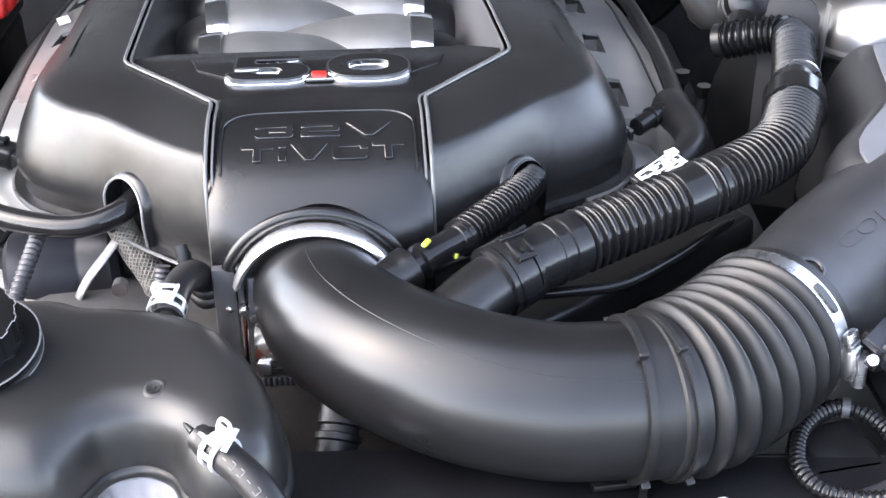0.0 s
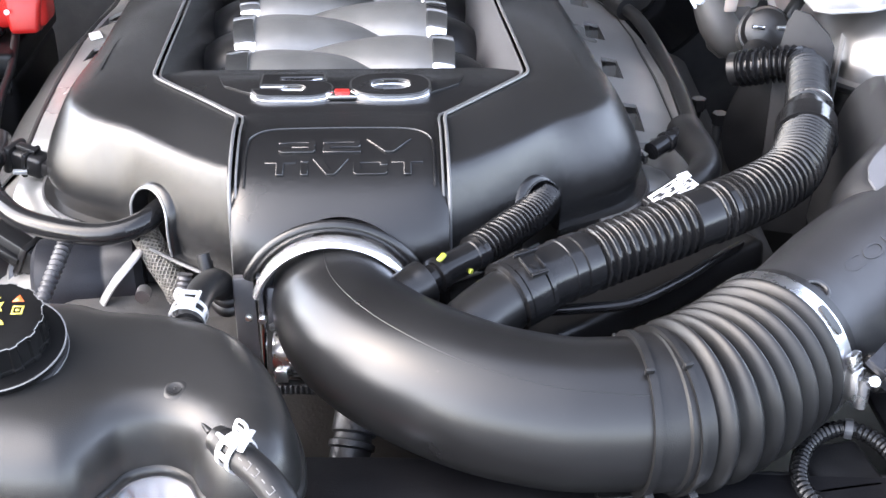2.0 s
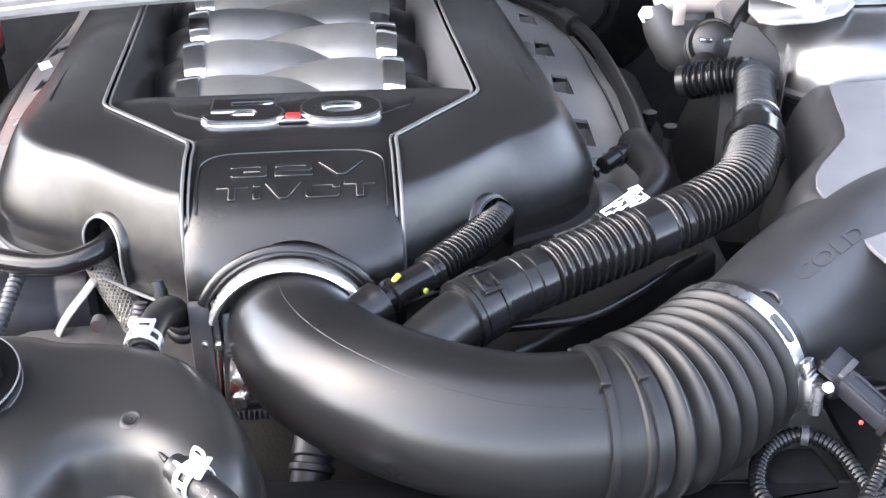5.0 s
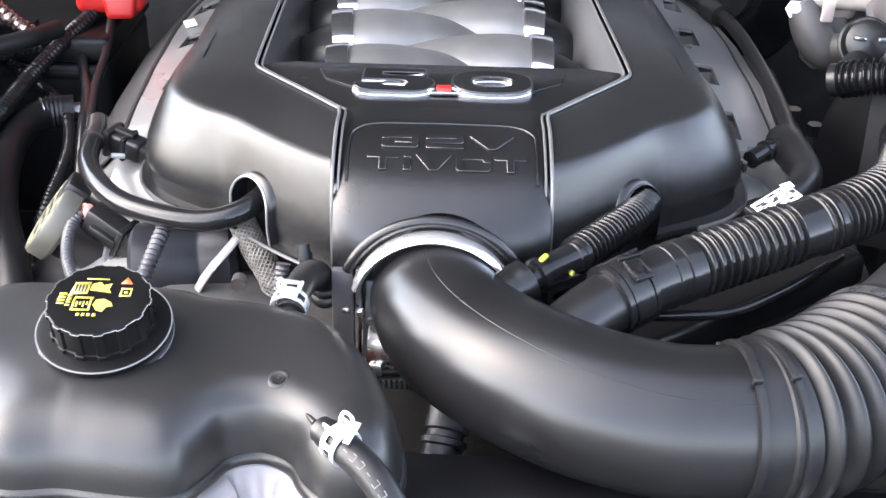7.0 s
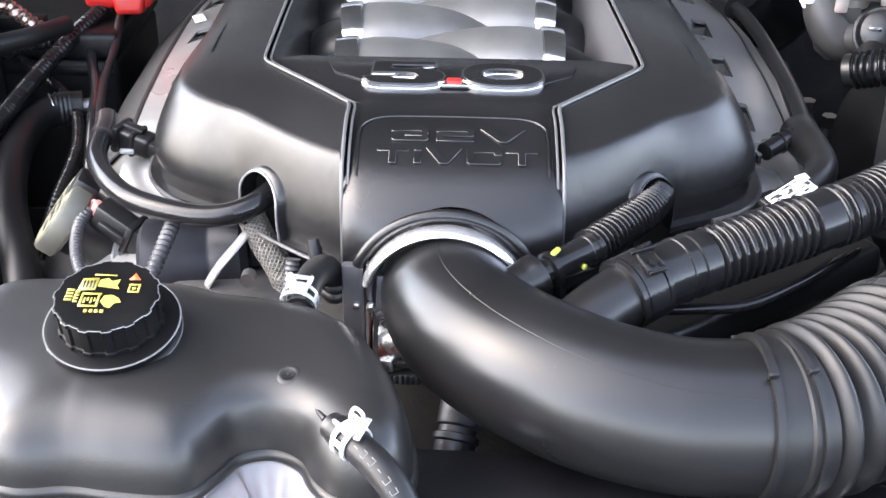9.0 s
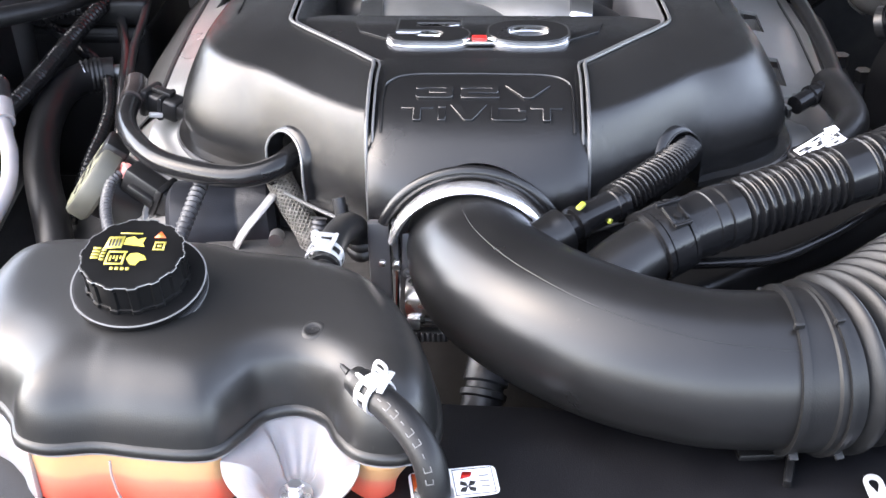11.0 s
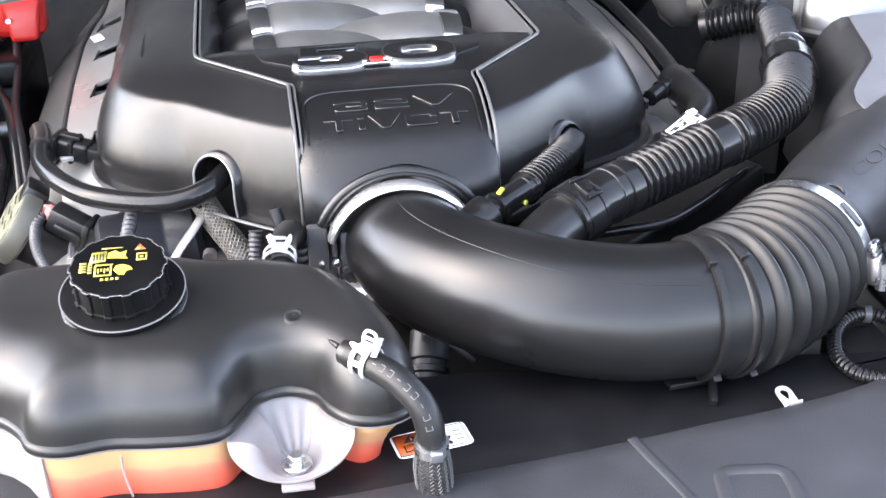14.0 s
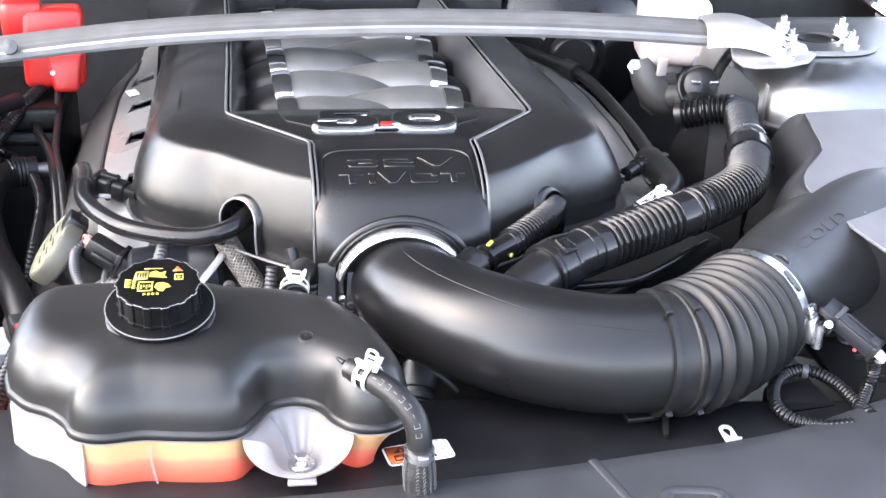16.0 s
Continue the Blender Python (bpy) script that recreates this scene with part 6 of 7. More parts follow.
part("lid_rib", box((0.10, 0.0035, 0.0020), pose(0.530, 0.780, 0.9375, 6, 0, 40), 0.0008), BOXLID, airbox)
# Base is darker than the walls to hold the shade beneath the lid.
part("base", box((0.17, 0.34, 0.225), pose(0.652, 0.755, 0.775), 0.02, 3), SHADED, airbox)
part("raised_word", fitted("COLD", 0.072, 0.0115, on_duct((0.388, 0.681, 0.9235)) @ pose(0, 0, 0.0005, 0, -6.6, 0), 0.0003), AIRBOX, airbox, "raised letters")
ma = plane_at((0.4480, 0.7220, 0.9295), (0.77, 0.64, 0.09), (-0.64, 0.77, 0))
part("raised_word", fitted("AIR", 0.036, 0.0150, ma, 0.0003), BOXLID, airbox, "raised letters")

maf = thing("airflow_sensor", (0.385, 0.575, 0.84), "black flow sensor plug with a small red light spot", "sensor")
ms2 = plane_at((0.3850, 0.5740, 0.8700), (0.62, -0.62, -0.42), (0.66, 0.72, 0.12))
part("cover_plate", slab([(-0.0150, -0.0085), (0.0150, -0.0085), (0.0150, 0.0085), (-0.0150, 0.0085)], -0.004, 0.002, 0.001), HOUSING, maf, "blue-grey sensor head").matrix_basis = plane_at((0.3750, 0.6020, 0.8800), (0.66, 0.75, 0.0), (-0.60, 0.55, 0.40))
part("notch_strip", box((0.024, 0.0050, 0.004), plane_at((0.3790, 0.5965, 0.8800), (0.66, 0.75, 0.0), (-0.60, 0.55, 0.40)), 0.0008), GREY, maf, "notched pale edge")
plug_part = part("plug", box((0.040, 0.0165, 0.014), ms2, 0.002), HOUSING, maf)
part("latch_rail", box((0.030, 0.0022, 0.002), ms2 @ pose(-0.002, 0.0055, 0.0074), 0.0006), HOUSING, plug_part)
part("latch_rail", box((0.030, 0.0022, 0.002), ms2 @ pose(-0.002, -0.0055, 0.0074), 0.0006), HOUSING, plug_part)
part("latch", box((0.009, 0.010, 0.004), ms2 @ pose(0.016, 0.0, 0.0080), 0.001), HOUSING, plug_part, "release latch")
part("end_ring", box((0.005, 0.019, 0.016), ms2 @ pose(0.020, 0, 0), 0.0015), DARK, plug_part)
part("screw", lathe([(0, -0.006), (0.0026, -0.006), (0.0026, 0.0), (0.0040, 0.0), (0.0040, 0.003), (0.0025, 0.004), (0, 0.004)], plane_at((0.3595, 0.5790, 0.8780), (0.74, -0.45, -0.50), (0.5, 0.6, 0.6)), 8, False), STEEL, maf, "bright screw")
part("lock", lathe([(0, 0), (0.0016, 0), (0.0016, 0.0012), (0, 0.0016)], frame_to((0.3775, 0.5590, 0.8640), (0.30, 0.30, 1.0)), 10, False), RED, maf, "red lock tab")
part("mount", box((0.022, 0.024, 0.020), pose(0.373, 0.607, 0.866, 20, 20, 40), 0.004), SHADED, maf)
for k in range(3):
    part("wire", tube([ms2 @ Vector((0.023, -0.005 + 0.005 * k, 0.0)), ms2 @ Vector((0.031, -0.003 + 0.003 * k, -0.002)), (0.4035, 0.5735, 0.8445)], 0.0016, 12, 8), WHITE, maf, "thin pale wire")
part("lead", tube([(0.4010, 0.5700, 0.8500), (0.4090, 0.5780, 0.8330), (0.4060, 0.5760, 0.8180), (0.3960, 0.5620, 0.8130), (0.3840, 0.5440, 0.8120)], ribs(0.0066, 0.0012, 0.0044), 120, 14), HOSE, maf, "black corrugated sleeve")

loop = thing("wire_loop", (0.36, 0.585, 0.79), "black corrugated wire sleeve looped over the shroud", "wire loom")
part("sleeve", tube([(0.392, 0.535, 0.812), (0.388, 0.562, 0.811), (0.384, 0.590, 0.811), (0.376, 0.608, 0.811), (0.362, 0.6175, 0.811), (0.348, 0.6140, 0.811), (0.334, 0.6030, 0.811), (0.3235, 0.587, 0.811), (0.3155, 0.560, 0.811), (0.322, 0.536, 0.811), (0.345, 0.524, 0.811), (0.37, 0.524, 0.811)], ribs(0.0062, 0.0013, 0.0046), 420, 14), HOSE, loop)
part("tie", tube([(0.3610, 0.6175, 0.811), (0.3660, 0.6160, 0.811)], 0.0072, 3, 14), GREY, loop, "pale cable tie")
fuse = thing("relay_box", (0.37, 0.58, 0.76), "flat-topped black relay box inside the wire loop", "relay box")
part("lid", box((0.050, 0.075, 0.05), pose(0.352, 0.576, 0.779, 0, 0, 10), 0.006, 3), DARK, fuse)
part("lid_step", box((0.046, 0.004, 0.003), pose(0.350, 0.560, 0.8045, 0, 0, 10), 0.001), DARK, fuse)
trayt = thing("side_tray", (0.52, 0.60, 0.78), "black ribbed plastic tray beside the airbox", "tray")
part("floor", box((0.26, 0.26, 0.008), pose(0.53, 0.655, 0.790, 0, 0, 2), 0.002), DARK, trayt)
for k in range(5):
    part("rib", box((0.15, 0.003, 0.010), pose(0.505, 0.575 + 0.040 * k, 0.797, 0, 0, -4), 0.001), DARK, trayt)
for run in (((0.446, 0.746), (0.459, 0.748), (0.469, 0.747)), ((0.457, 0.758), (0.465, 0.753), (0.468, 0.747)), ((0.438, 0.719), (0.453, 0.722), (0.463, 0.716)), ((0.431, 0.704), (0.435, 0.690), (0.455, 0.691))):
    part("raised_line", tube([(x, y, 0.7965) for x, y in run], 0.0016, 16, 8), GREY, trayt, "thin raised line")

# ---- strut towers and the brace between them ----
def strut_tower(side):
    ob = thing("strut_tower", (side * 0.63, 1.18, 0.60), "brushed aluminium strut tower dome with studs", "strut tower", "strut towers")
    m = pose(0.635 if side > 0 else -0.660, 1.165, 0)
    wide = 0.190 if side > 0 else 0.110
    rings = []
    for inset_by, z in ((0.002, 0.890), (0.0, 0.897), (-0.006, 0.899), (-0.006, 0.9025), (0.0, 0.9045), (0.0015, 0.915), (0.005, 0.928), (0.012, 0.941), (0.023, 0.952), (0.038, 0.960), (0.054, 0.9645), (0.070, 0.966)):
        rings.append([(x, y, z) for x, y in oval(wide - inset_by, 0.168 - inset_by, 72, 4.5)])
    for r, z in ((0.080, 0.9665), (0.040, 0.9668)):
        rings.append([(r * math.cos(2 * math.pi * i / 72), r * math.sin(2 * math.pi * i / 72), z) for i in range(72)])
    bm = bmesh.new()
    loops = [[bm.verts.new(q) for q in ring_pts] for ring_pts in rings]
    for a, b in zip(loops, loops[1:]):
        for i in range(72):
            bm.faces.new((a[i], a[(i + 1) % 72], b[(i + 1) % 72], b[i]))
    bm.faces.new(loops[-1])
    bm.transform(m)
    part("dome", bm, TOWER, ob, "brushed aluminium dome", angle=50)
    part("skirt", lathe([(0.150, 0.58), (0.160, 0.897)], m, 60, False), GRIME, ob, "dark wall below the dome")
    top = pose(0.556, 1.146, 0) if side > 0 else pose(-0.640, 1.165, 0)
    part("plate", loop_slab([tuple((top @ Vector((x, y, 0))).xy) for x, y in oval(0.072, 0.062, 48, 2.6)], [tuple((top @ Vector((x, y, 0))).xy) for x, y in oval(0.030, 0.026, 48, 2.0)], 0.968, 0.974), TOWER, ob, "pressed mounting plate")
    part("mount", lathe([(0, 0.962), (0.027, 0.962), (0.027, 0.970), (0.020, 0.973), (0.012, 0.970), (0.0, 0.971)], top, 40, False), RUBBER, ob, "black strut mount")
    for a in (35, 125, 215, 305):
        seat = top @ pose(0.052 * math.cos(radians(a)), 0.044 * math.sin(radians(a)), 0.974)
        stud = part("stud", lathe([(0, 0), (0.004, 0), (0.004, 0.018), (0.003, 0.0188), (0, 0.0188)], seat, 16, False), STEEL, ob, "steel stud")
        part("washer", lathe([(0, 0), (0.011, 0), (0.011, 0.002), (0, 0.002)], seat, 24, False), STEEL, stud)
        part("nut", lathe([(0, 0.002), (0.0085, 0.002), (0.0085, 0.010), (0.0075, 0.0108), (0, 0.0108)], seat, 6, False), STEEL, stud, smooth=False)
    return ob


strut_tower(1)
strut_tower(-1)
brace = thing("strut_brace", (0, 1.15, 0.95), "pale silver ribbed strut brace across the bay", "strut brace")
RUN = [(-0.62, 1.180, 0.9180), (-0.43, 1.165, 0.9450), (-0.234, 1.150, 0.9700), (-0.008, 1.135, 0.9840), (0.17, 1.120, 0.9870), (0.30, 1.107, 0.9850), (0.408, 1.095, 0.9810)]
SECTION = [(0.002, -0.004), (0.0, 0.0), (0.0, 0.006), (0.002, 0.0085), (0.008, 0.0096), (0.012, 0.0108), (0.0130, 0.0104), (0.0140, 0.0112), (0.021, 0.0138), (0.0220, 0.0134), (0.0230, 0.0142), (0.031, 0.0168), (0.0320, 0.0164), (0.0330, 0.0170), (0.043, 0.0180), (0.046, 0.0165), (0.047, 0.012), (0.047, 0.0)]
grid = []
for q in spline(RUN, 60)[0]:
    grid.append([(q.x, q.y + dy, q.z + dz) for dy, dz in SECTION])
part("bar", sheet(grid, 0.004), BARPAINT, brace, angle=25)
part("end_bolt", lathe([(0, 0), (0.009, 0), (0.009, 0.006), (0, 0.008)], pose(-0.418, 1.164, 0.9600, 60), 16, False), GREY, brace, "dark grey bolt head")
for side in (1, -1):
    grid = []
    for i in range(17):
        u = i / 16
        x, y, z = side * 0.398 + side * 0.122 * u, 1.116 - 0.028 * u, 0.9965 + 0.012 * math.sin(math.pi * min(1, 0.15 + u)) - 0.020 * u * u
        w = 0.029 + 0.010 * math.sin(math.pi * u) - 0.016 * u ** 3
        if side < 0:
            x, y, z = x - 0.16, y + 0.055, z - 0.045
        grid.append([(x, y + w, z - 0.020), (x, y + w * 0.92, z - 0.006), (x, y + w * 0.55, z + 0.003), (x, y, z + 0.005), (x, y - w * 0.55, z + 0.001), (x, y - w * 0.92, z - 0.010), (x, y - w, z - 0.024)])
    part("end_bracket", sheet(grid, 0.003), BRACKET, brace, "cast satin silver end bracket", angle=60)
    foot = [(0.426, 1.038), (0.440, 1.030), (0.478, 1.034), (0.512, 1.052), (0.530, 1.078), (0.520, 1.120), (0.436, 1.112), (0.424, 1.07)]
    part("foot", slab([(side * x - (0.0 if side > 0 else 0.16), y + (0.0 if side > 0 else 0.06)) for x, y in foot], 0.9685, 0.9735, 0.0015), BRACKET, brace, "flat cast foot")
part("washer_nut", lathe([(0, 0), (0.0115, 0), (0.0115, 0.0025), (0.0082, 0.003), (0.0082, 0.012), (0.006, 0.0135), (0, 0.0135)], pose(0.486, 1.062, 0.9735), 6, False), STEEL, brace, "zinc nut")
part("stud", lathe([(0, 0), (0.004, 0), (0.004, 0.020), (0, 0.021)], pose(0.486, 1.062, 0.9735), 14, False), STEEL, brace, "steel stud")

# ---- brake master cylinder, its reservoir and the booster ----
booster = thing("brake_booster", (0.40, 1.50, 0.75), "round glossy black brake booster drum", "brake booster")
part("drum", lathe([(0, 0), (0.05, 0), (0.07, -0.02), (0.118, -0.04), (0.130, -0.055), (0.130, -0.10), (0, -0.10)], frame_to((0.315, 1.43, 0.865), (0.315, 1.30, 0.865)), 56, False), HOSE, booster)
part("rim_band", lathe([(0.129, -0.072), (0.1335, -0.074), (0.1335, -0.084), (0.129, -0.086)], frame_to((0.315, 1.43, 0.865), (0.315, 1.30, 0.865)), 56, False), DARK, booster, "rolled black seam")
part("hub", lathe([(0, 0.012), (0.030, 0.012), (0.036, 0.006), (0.038, -0.004), (0, -0.004)], frame_to((0.315, 1.43, 0.865), (0.315, 1.30, 0.865)), 32, False), DARK, booster, "black centre boss")
master = thing("master_cylinder", (0.41, 1.34, 0.82), "cast grey master cylinder with a pale reservoir", "brake master cylinder")
casting = [(0.386, 1.326, 0.892), (0.395, 1.318, 0.870), (0.406, 1.310, 0.851), (0.420, 1.302, 0.836), (0.434, 1.295, 0.830)]
part("casting", tube(casting, lambda s, d: (0.014 + 0.008 * math.sin(math.pi * min(1.0, s * 0.9 + 0.05))) * math.sqrt(max(0.01, 1 - max(0.0, (s - 0.70) / 0.30) ** 2)), 40, 28), DULL, master)
part("barrel", tube([(0.424, 1.303, 0.846), (0.440, 1.285, 0.852), (0.458, 1.265, 0.856)], lambda s, d: 0.0165 + (0.0025 if 0.45 < s < 0.65 else 0.0), 30, 24), DULL, master, "cast outlet barrel")
part("flange", slab([(-0.030, 0.012), (-0.030, 0.030), (-0.012, 0.034), (0.030, 0.020), (0.034, -0.010), (0.020, -0.034), (0.0, -0.042), (-0.016, -0.030), (-0.022, -0.006)], 0, 0.010, 0.003), DULL, master).matrix_basis = plane_at((0.411, 1.333, 0.853), (1, -0.18, 0), (0, 0.25, 1))
part("bolt", lathe([(0, 0), (0.011, 0), (0.011, 0.003), (0.0075, 0.004), (0.0075, 0.012), (0, 0.0135)], frame_to((0.379, 1.320, 0.884), (0.364, 1.217, 0.946)), 6, False), STEEL, master)
res = part("reservoir", box((0.094, 0.085, 0.095), pose(0.436, 1.352, 0.931, 0, 0, -6), 0.016, 4), FLUID, master, "milky pink-white fluid reservoir")
part("reservoir_foot", lathe([(0, 0), (0.020, 0), (0.030, 0.03), (0, 0.03)], pose(0.432, 1.345, 0.872), 24, False), FLUID, res)
part("reservoir_lug", box((0.014, 0.006, 0.026), pose(0.411, 1.300, 0.890, 8), 0.002), FLUID, res)
part("reservoir_cap", lathe([(0, 0), (0.034, 0), (0.034, 0.018), (0.03, 0.021), (0, 0.021)], pose(0.44, 1.36, 0.987), 32, False), DARK, res, "black cap")

valve = thing("purge_valve", (0.42, 1.12, 0.88), "black valve body with a chromed clip", "valve")
part("body", lathe([(0, 0), (0.021, 0), (0.024, 0.005), (0.024, 0.028), (0.021, 0.036), (0.013, 0.040), (0, 0.041)], frame_to((0.408, 1.138, 0.912), (0.401, 1.095, 0.932)), 32, False), DARK, valve)
part("body_ring", lathe([(0.0235, 0.010), (0.0262, 0.011), (0.0262, 0.017), (0.0235, 0.018)], frame_to((0.408, 1.138, 0.912), (0.401, 1.095, 0.932)), 32, False), DARK, valve, "raised black ring")
part("nozzle", tube([(0.395, 1.10, 0.905), (0.385, 1.075, 0.902), (0.372, 1.06, 0.904)], 0.0155, 8, 20), DARK, valve)
part("clip", box((0.013, 0.004, 0.004), pose(0.392, 1.0965, 0.9330, 0, 8, 5), 0.001), STEEL, valve)
part("clip", box((0.011, 0.004, 0.004), pose(0.4165, 1.1000, 0.9310, 0, 0, 5), 0.001), STEEL, valve)
part("wire", tube([(0.43, 1.14, 0.925), (0.445, 1.15, 0.945), (0.465, 1.18, 0.95)], 0.007, 12, 10), DARK, valve)
plate2 = thing("side_baffle", (0.42, 1.03, 0.75), "dark grey sheet baffle beside the tower", "baffle")
part("sheet", slab([(-0.010, -0.05), (0.040, -0.05), (0.042, 0.140), (0.036, 0.152), (0.016, 0.170), (0.002, 0.173), (-0.004, 0.160), (-0.010, 0.120)], 0, 0.004, 0.001), BAFFLE, plate2).matrix_basis = plane_at((0.405, 1.035, 0.795), (1, -0.35, 0), (0, 0.12, 1))
part("flange", box((0.0014, 0.010, 0.070), pose(0.4465, 1.010, 0.924, 8, 0, 0), 0.0004), BARPAINT, plate2, "bright folded edge")
abs_ob = thing("dark_module", (0.45, 1.06, 0.70), "round black module low between hose and tower", "module")
# Drum colour is lowered to near-black for the shade it lies in.
part("drum", lathe([(0, 0), (0.07, 0), (0.075, 0.008), (0.075, 0.06), (0, 0.065)], frame_to((0.462, 1.12, 0.815), (0.410, 1.02, 0.83)), 40, False), SHADED, abs_ob)
part("rim", lathe([(0.074, 0.02), (0.080, 0.02), (0.080, 0.03), (0.074, 0.03)], frame_to((0.462, 1.12, 0.815), (0.410, 1.02, 0.83)), 48, False), SHADED, abs_ob)
lines = thing("brake_lines", (0.36, 1.12, 0.78), "thin dark pipes and fittings low in the bay", "pipes")
for k in range(4):
    part("line", tube([(0.345 + 0.022 * k, 1.16 - 0.02 * k, 0.74), (0.347 + 0.022 * k, 1.15 - 0.02 * k, 0.80), (0.35 + 0.02 * k, 1.14 - 0.015 * k, 0.835 - 0.01 * (k % 2))], 0.006, 14, 10), GREY if k % 2 else DARK, lines)
    part("nut", lathe([(0, 0), (0.008, 0), (0.008, 0.012), (0, 0.012)], pose(0.35 + 0.02 * k, 1.14 - 0.015 * k, 0.828 - 0.01 * (k % 2)), 6, False), DARK, lines)
ladder = thing("ribbed_bracket", (0.40, 0.80, 0.80), "black stepped bracket in the shade below the hose", "bracket")
for k in range(5):
    part("step", box((0.05, 0.012, 0.012), pose(0.375 + 0.009 * k, 0.70 + 0.032 * k, 0.842, 0, 0, 35), 0.002), DARK, ladder)
part("rail", box((0.02, 0.20, 0.03), pose(0.385, 0.76, 0.825, 0, 0, -16), 0.003), DARK, ladder)

# ---- battery side: red terminal cover, cables and pipes ----
battery = thing("terminal_cover", (-0.385, 1.27, 0.87), "bright red plastic battery terminal cover", "terminal cover")
part("hood", box((0.075, 0.055, 0.10), pose(-0.388, 1.285, 0.928, -6, 0, 4), 0.010, 3), RED, battery)
chute = box((0.045, 0.040, 0.050), None, 0.006, 3)
for v in chute.verts:
    k = 1.0 - 0.34 * max(0.0, min(1.0, (0.025 - v.co.z) / 0.05))
    v.co.x = v.co.x * k - 0.004 * (1 - k)
chute.transform(pose(-0.373, 1.268, 0.899, -14, 0, 6))
part("chute", chute, RED, battery, "tapered red chute")
part("lobe", box((0.05, 0.05, 0.05), pose(-0.425, 1.285, 0.965, 0, 0, 12), 0.010, 3), RED, battery)
# Small white disc painted on as a bright glint.
part("glint_hole", lathe([(0, 0), (0.003, 0), (0.003, 0.002), (0, 0.002)], pose(-0.386, 1.242, 0.905, 76), 10, False), PAPER, battery)
case = thing("battery_case", (-0.50, 1.27, 0.62), "black battery case below the red cover", "battery")
# Case tone includes the shade at the far left of the bay.
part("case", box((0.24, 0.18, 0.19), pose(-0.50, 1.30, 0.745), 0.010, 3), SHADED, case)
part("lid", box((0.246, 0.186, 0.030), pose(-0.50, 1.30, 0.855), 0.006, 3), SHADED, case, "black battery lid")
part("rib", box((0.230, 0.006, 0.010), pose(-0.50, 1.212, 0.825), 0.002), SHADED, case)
grip = thing("battery_clamp", (-0.48, 1.215, 0.872), "bronze-toned metal battery clamp with a red tip", "battery clamp")
part("bar", tube([(-0.500, 1.214, 0.905), (-0.485, 1.205, 0.897), (-0.468, 1.203, 0.884), (-0.456, 1.206, 0.874)], lambda s, d: 0.0075 + 0.0020 * math.sin(26 * s) ** 2, 40, 12), BRONZE, grip)
for k, (x, z) in enumerate(((-0.494, 0.903), (-0.481, 0.894), (-0.470, 0.885))):
    bolt_seat = frame_to((x, 1.202, z), (x - 0.10, 0.60, z + 0.45))
    part("bolt", lathe([(0, 0), (0.0062, 0), (0.0062, 0.005), (0.004, 0.0065), (0, 0.0065)], bolt_seat, 6, False), BRONZE, grip, "bronze-toned nut")
part("tip", box((0.013, 0.014, 0.014), pose(-0.457, 1.202, 0.876, 20, 30, 0), 0.004), RED, grip, "red tip")
part("foot", box((0.050, 0.020, 0.014), pose(-0.482, 1.222, 0.877), 0.003), SHADED, grip)


def cable(points, r, mat, label, ribbed=0.0, name="cable"):
    ob = thing(name, points[len(points) // 2], label, "cable")
    n = 60 if not ribbed else 260
    part("run", tube(points, ribs(r, ribbed, 0.006) if ribbed else r, n, 14), mat, ob)
    return ob


cable([(-0.405, 1.262, 0.880), (-0.425, 1.21, 0.866), (-0.444, 1.14, 0.850), (-0.452, 1.06, 0.842), (-0.47, 0.96, 0.83), (-0.49, 0.88, 0.80)], 0.0095, HOSE, "thick black corrugated battery cable", 0.0012)
cable([(-0.384, 1.252, 0.876), (-0.378, 1.20, 0.858), (-0.372, 1.13, 0.848), (-0.356, 1.05, 0.842), (-0.345, 0.99, 0.815)], 0.0045, DARK, "thin black wire below the red cover")
cable([(-0.428, 1.29, 0.86), (-0.405, 1.20, 0.848), (-0.378, 1.12, 0.845), (-0.360, 1.04, 0.838), (-0.352, 0.98, 0.80)], 0.006, HOSE, "flat black taped wire in the bay")
cable([(-0.50, 1.20, 0.856), (-0.485, 1.178, 0.860), (-0.469, 1.176, 0.868), (-0.445, 1.19, 0.868)], 0.0085, HOSE, "short ribbed black cable by the battery", 0.0012)
cable([(-0.492, 1.205, 0.845), (-0.440, 1.165, 0.83), (-0.403, 1.120, 0.822), (-0.382, 1.060, 0.815), (-0.376, 1.010, 0.808), (-0.374, 0.950, 0.80), (-0.38, 0.90, 0.77)], 0.0072, HOSE, "ribbed black sleeve crossing low in the bay", 0.0012)
cable([(-0.56, 1.02, 0.905), (-0.49, 1.07, 0.902), (-0.445, 1.12, 0.897), (-0.42, 1.18, 0.89)], 0.010, SHADED, "grey-black rubber cable near the fender")
rad = thing("heater_pipe", (-0.42, 1.0, 0.80), "wide black rubber coolant hose with a steel clamp", "hose")
# Hose takes the shaded tone of the bay's left side.
part("run", tube([(-0.395, 1.125, 0.822), (-0.420, 1.115, 0.822), (-0.437, 1.08, 0.820), (-0.432, 1.01, 0.815), (-0.410, 0.93, 0.805), (-0.375, 0.85, 0.785), (-0.35, 0.78, 0.75)], 0.0165, 60, 20), SHADED, rad)
for k in range(4):
    x = -0.4065 - 0.0042 * k
    part("clamp_ring", tube([(x, 1.1205 - 0.0015 * k, 0.822), (x - 0.0022, 1.1197 - 0.0015 * k, 0.822)], 0.0180, 3, 28), DARK, rad, "serrated black clamp ring")
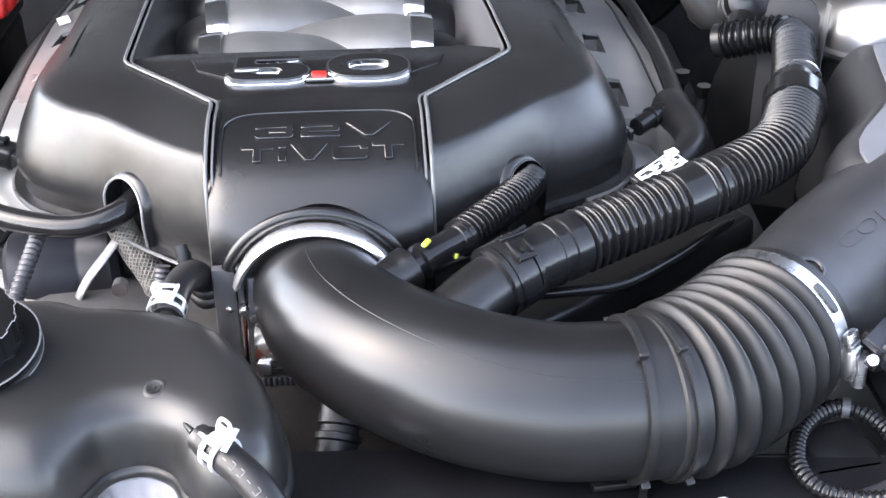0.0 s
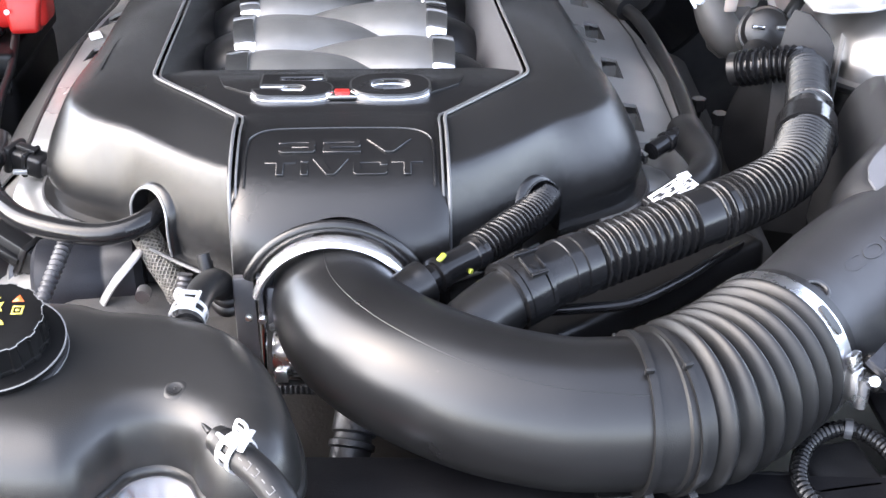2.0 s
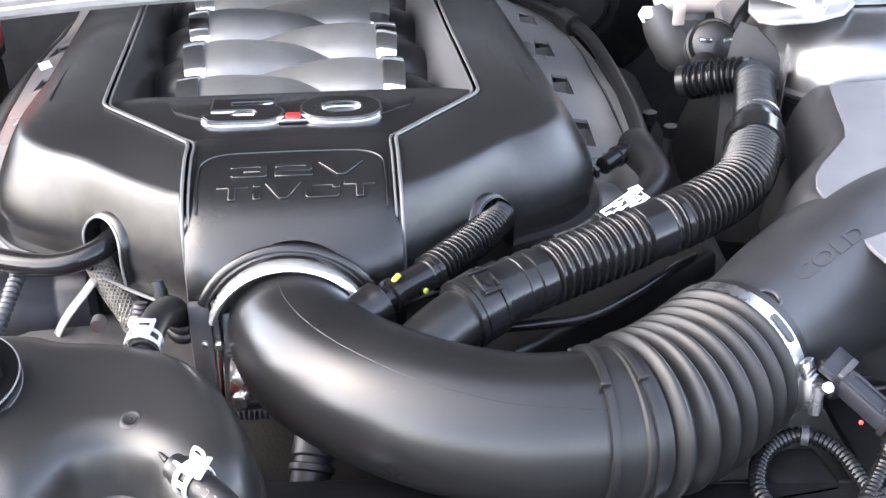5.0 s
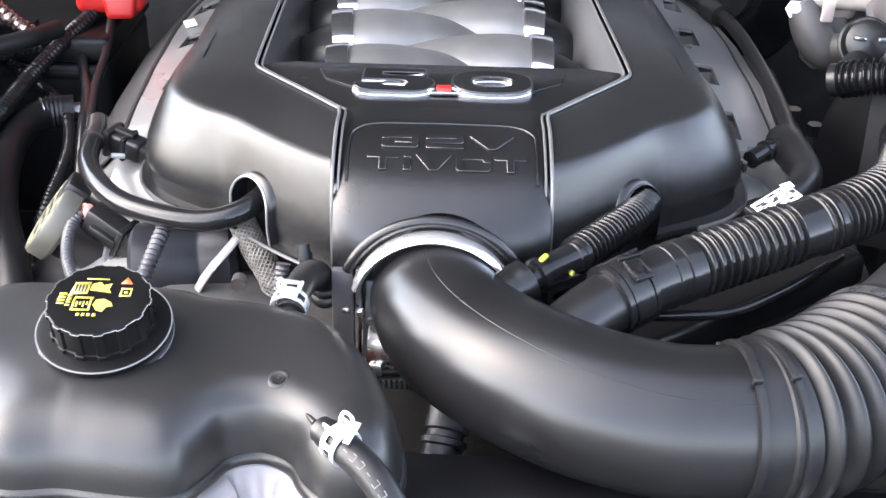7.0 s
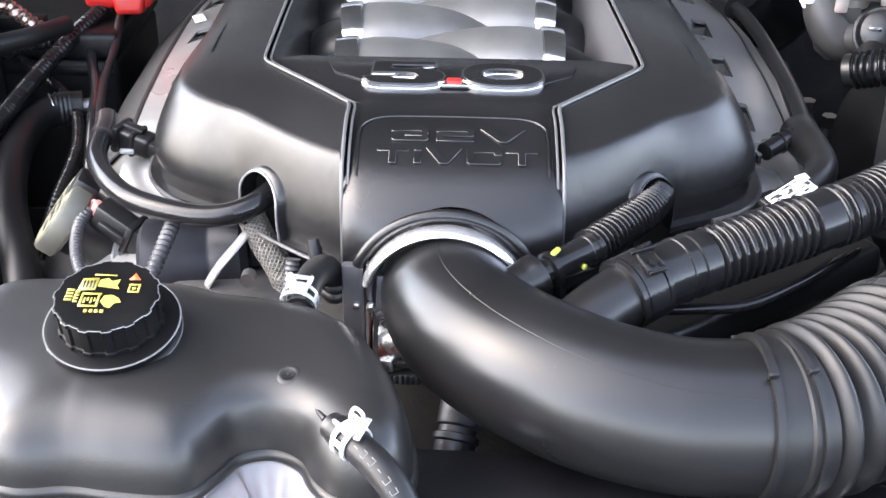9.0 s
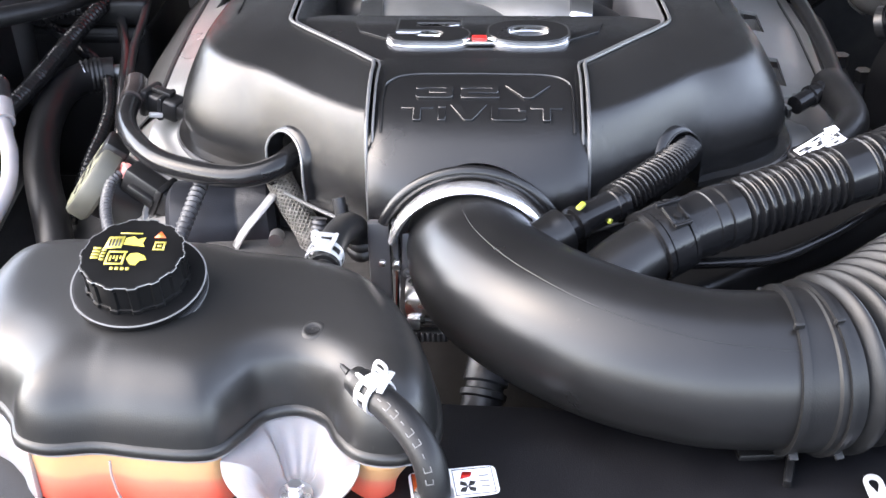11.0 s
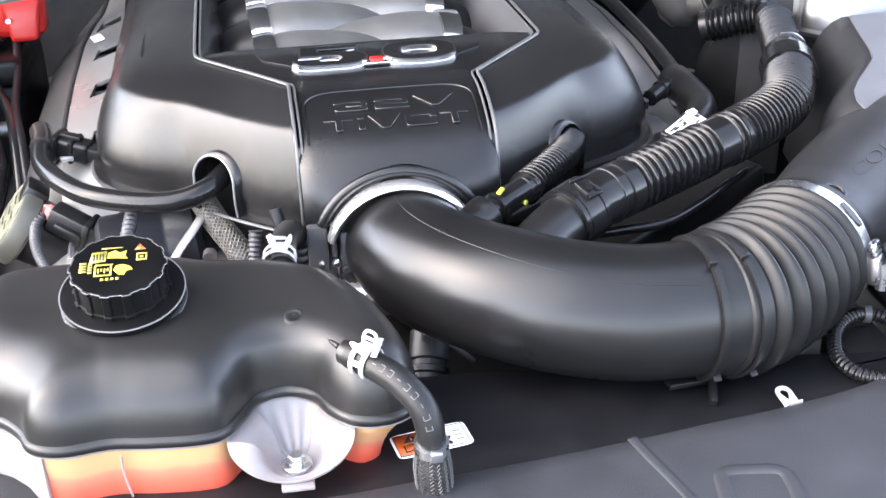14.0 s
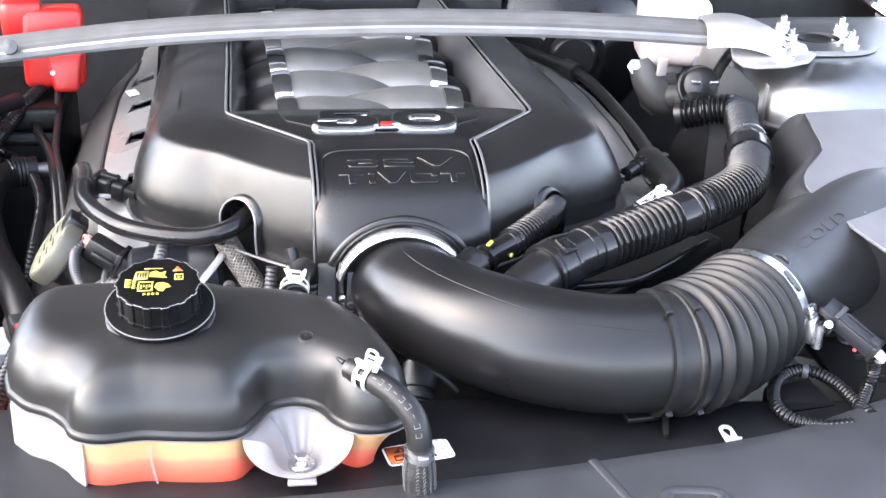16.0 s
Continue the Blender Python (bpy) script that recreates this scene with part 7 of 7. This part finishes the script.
part("clamp_edge", tube([(-0.4245, 1.1125, 0.822), (-0.4257, 1.1118, 0.822)], 0.0183, 3, 28), STEEL, rad, "thin steel clamp edge")
part("stub", tube([(-0.40, 1.123, 0.822), (-0.380, 1.128, 0.822)], 0.0085, 4, 16), ALU, rad, "metal pipe stub")
acp = thing("aircon_pipe", (-0.43, 0.90, 0.80), "white-grey aluminium pipe with a pale collar", "pipe")
part("pipe", tube([(-0.445, 0.950, 0.868), (-0.430, 0.915, 0.852), (-0.420, 0.893, 0.840), (-0.418, 0.865, 0.820), (-0.435, 0.82, 0.79), (-0.46, 0.79, 0.76)], 0.0075, 40, 16), NATURAL, acp)
part("collar", tube([(-0.444, 0.948, 0.867), (-0.436, 0.928, 0.858)], 0.0115, 4, 20), NATURAL, acp, "pale collar")
part("valve_body", tube([(-0.452, 0.970, 0.876), (-0.443, 0.947, 0.8665)], 0.0105, 4, 20), DARK, acp, "black valve body")
part("valve_cap", lathe([(0, 0), (0.0095, 0), (0.0095, 0.006), (0.008, 0.008), (0, 0.008)], frame_to((-0.4515, 0.969, 0.8755), (-0.462, 0.998, 0.887)), 6, False), STEEL, acp, "steel hex cap")
side_box = thing("washer_bottle", (-0.55, 1.05, 0.80), "dark grey plastic bottle by the fender", "bottle")
# Bottle is coloured for the shade by the fender.
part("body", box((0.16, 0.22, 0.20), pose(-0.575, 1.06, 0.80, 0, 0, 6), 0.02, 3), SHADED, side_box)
lwire = thing("fan_wire", (-0.36, 0.66, 0.72), "black corrugated sleeve beside the coolant tank", "wire loom")
part("sleeve", tube([(-0.352, 0.72, 0.80), (-0.358, 0.66, 0.79), (-0.362, 0.59, 0.77), (-0.375, 0.53, 0.74)], ribs(0.009, 0.0013, 0.006), 200, 14), HOSE, lwire)
plug = thing("wire_plug", (-0.345, 0.715, 0.80), "small brown wire plug beside the tank", "plug")
part("body", box((0.018, 0.022, 0.016), pose(-0.348, 0.722, 0.826, 0, 0, 20), 0.003), DARK, plug)
part("pins", box((0.009, 0.006, 0.006), pose(-0.345, 0.708, 0.832, 0, 0, 20), 0.002), RED, plug)
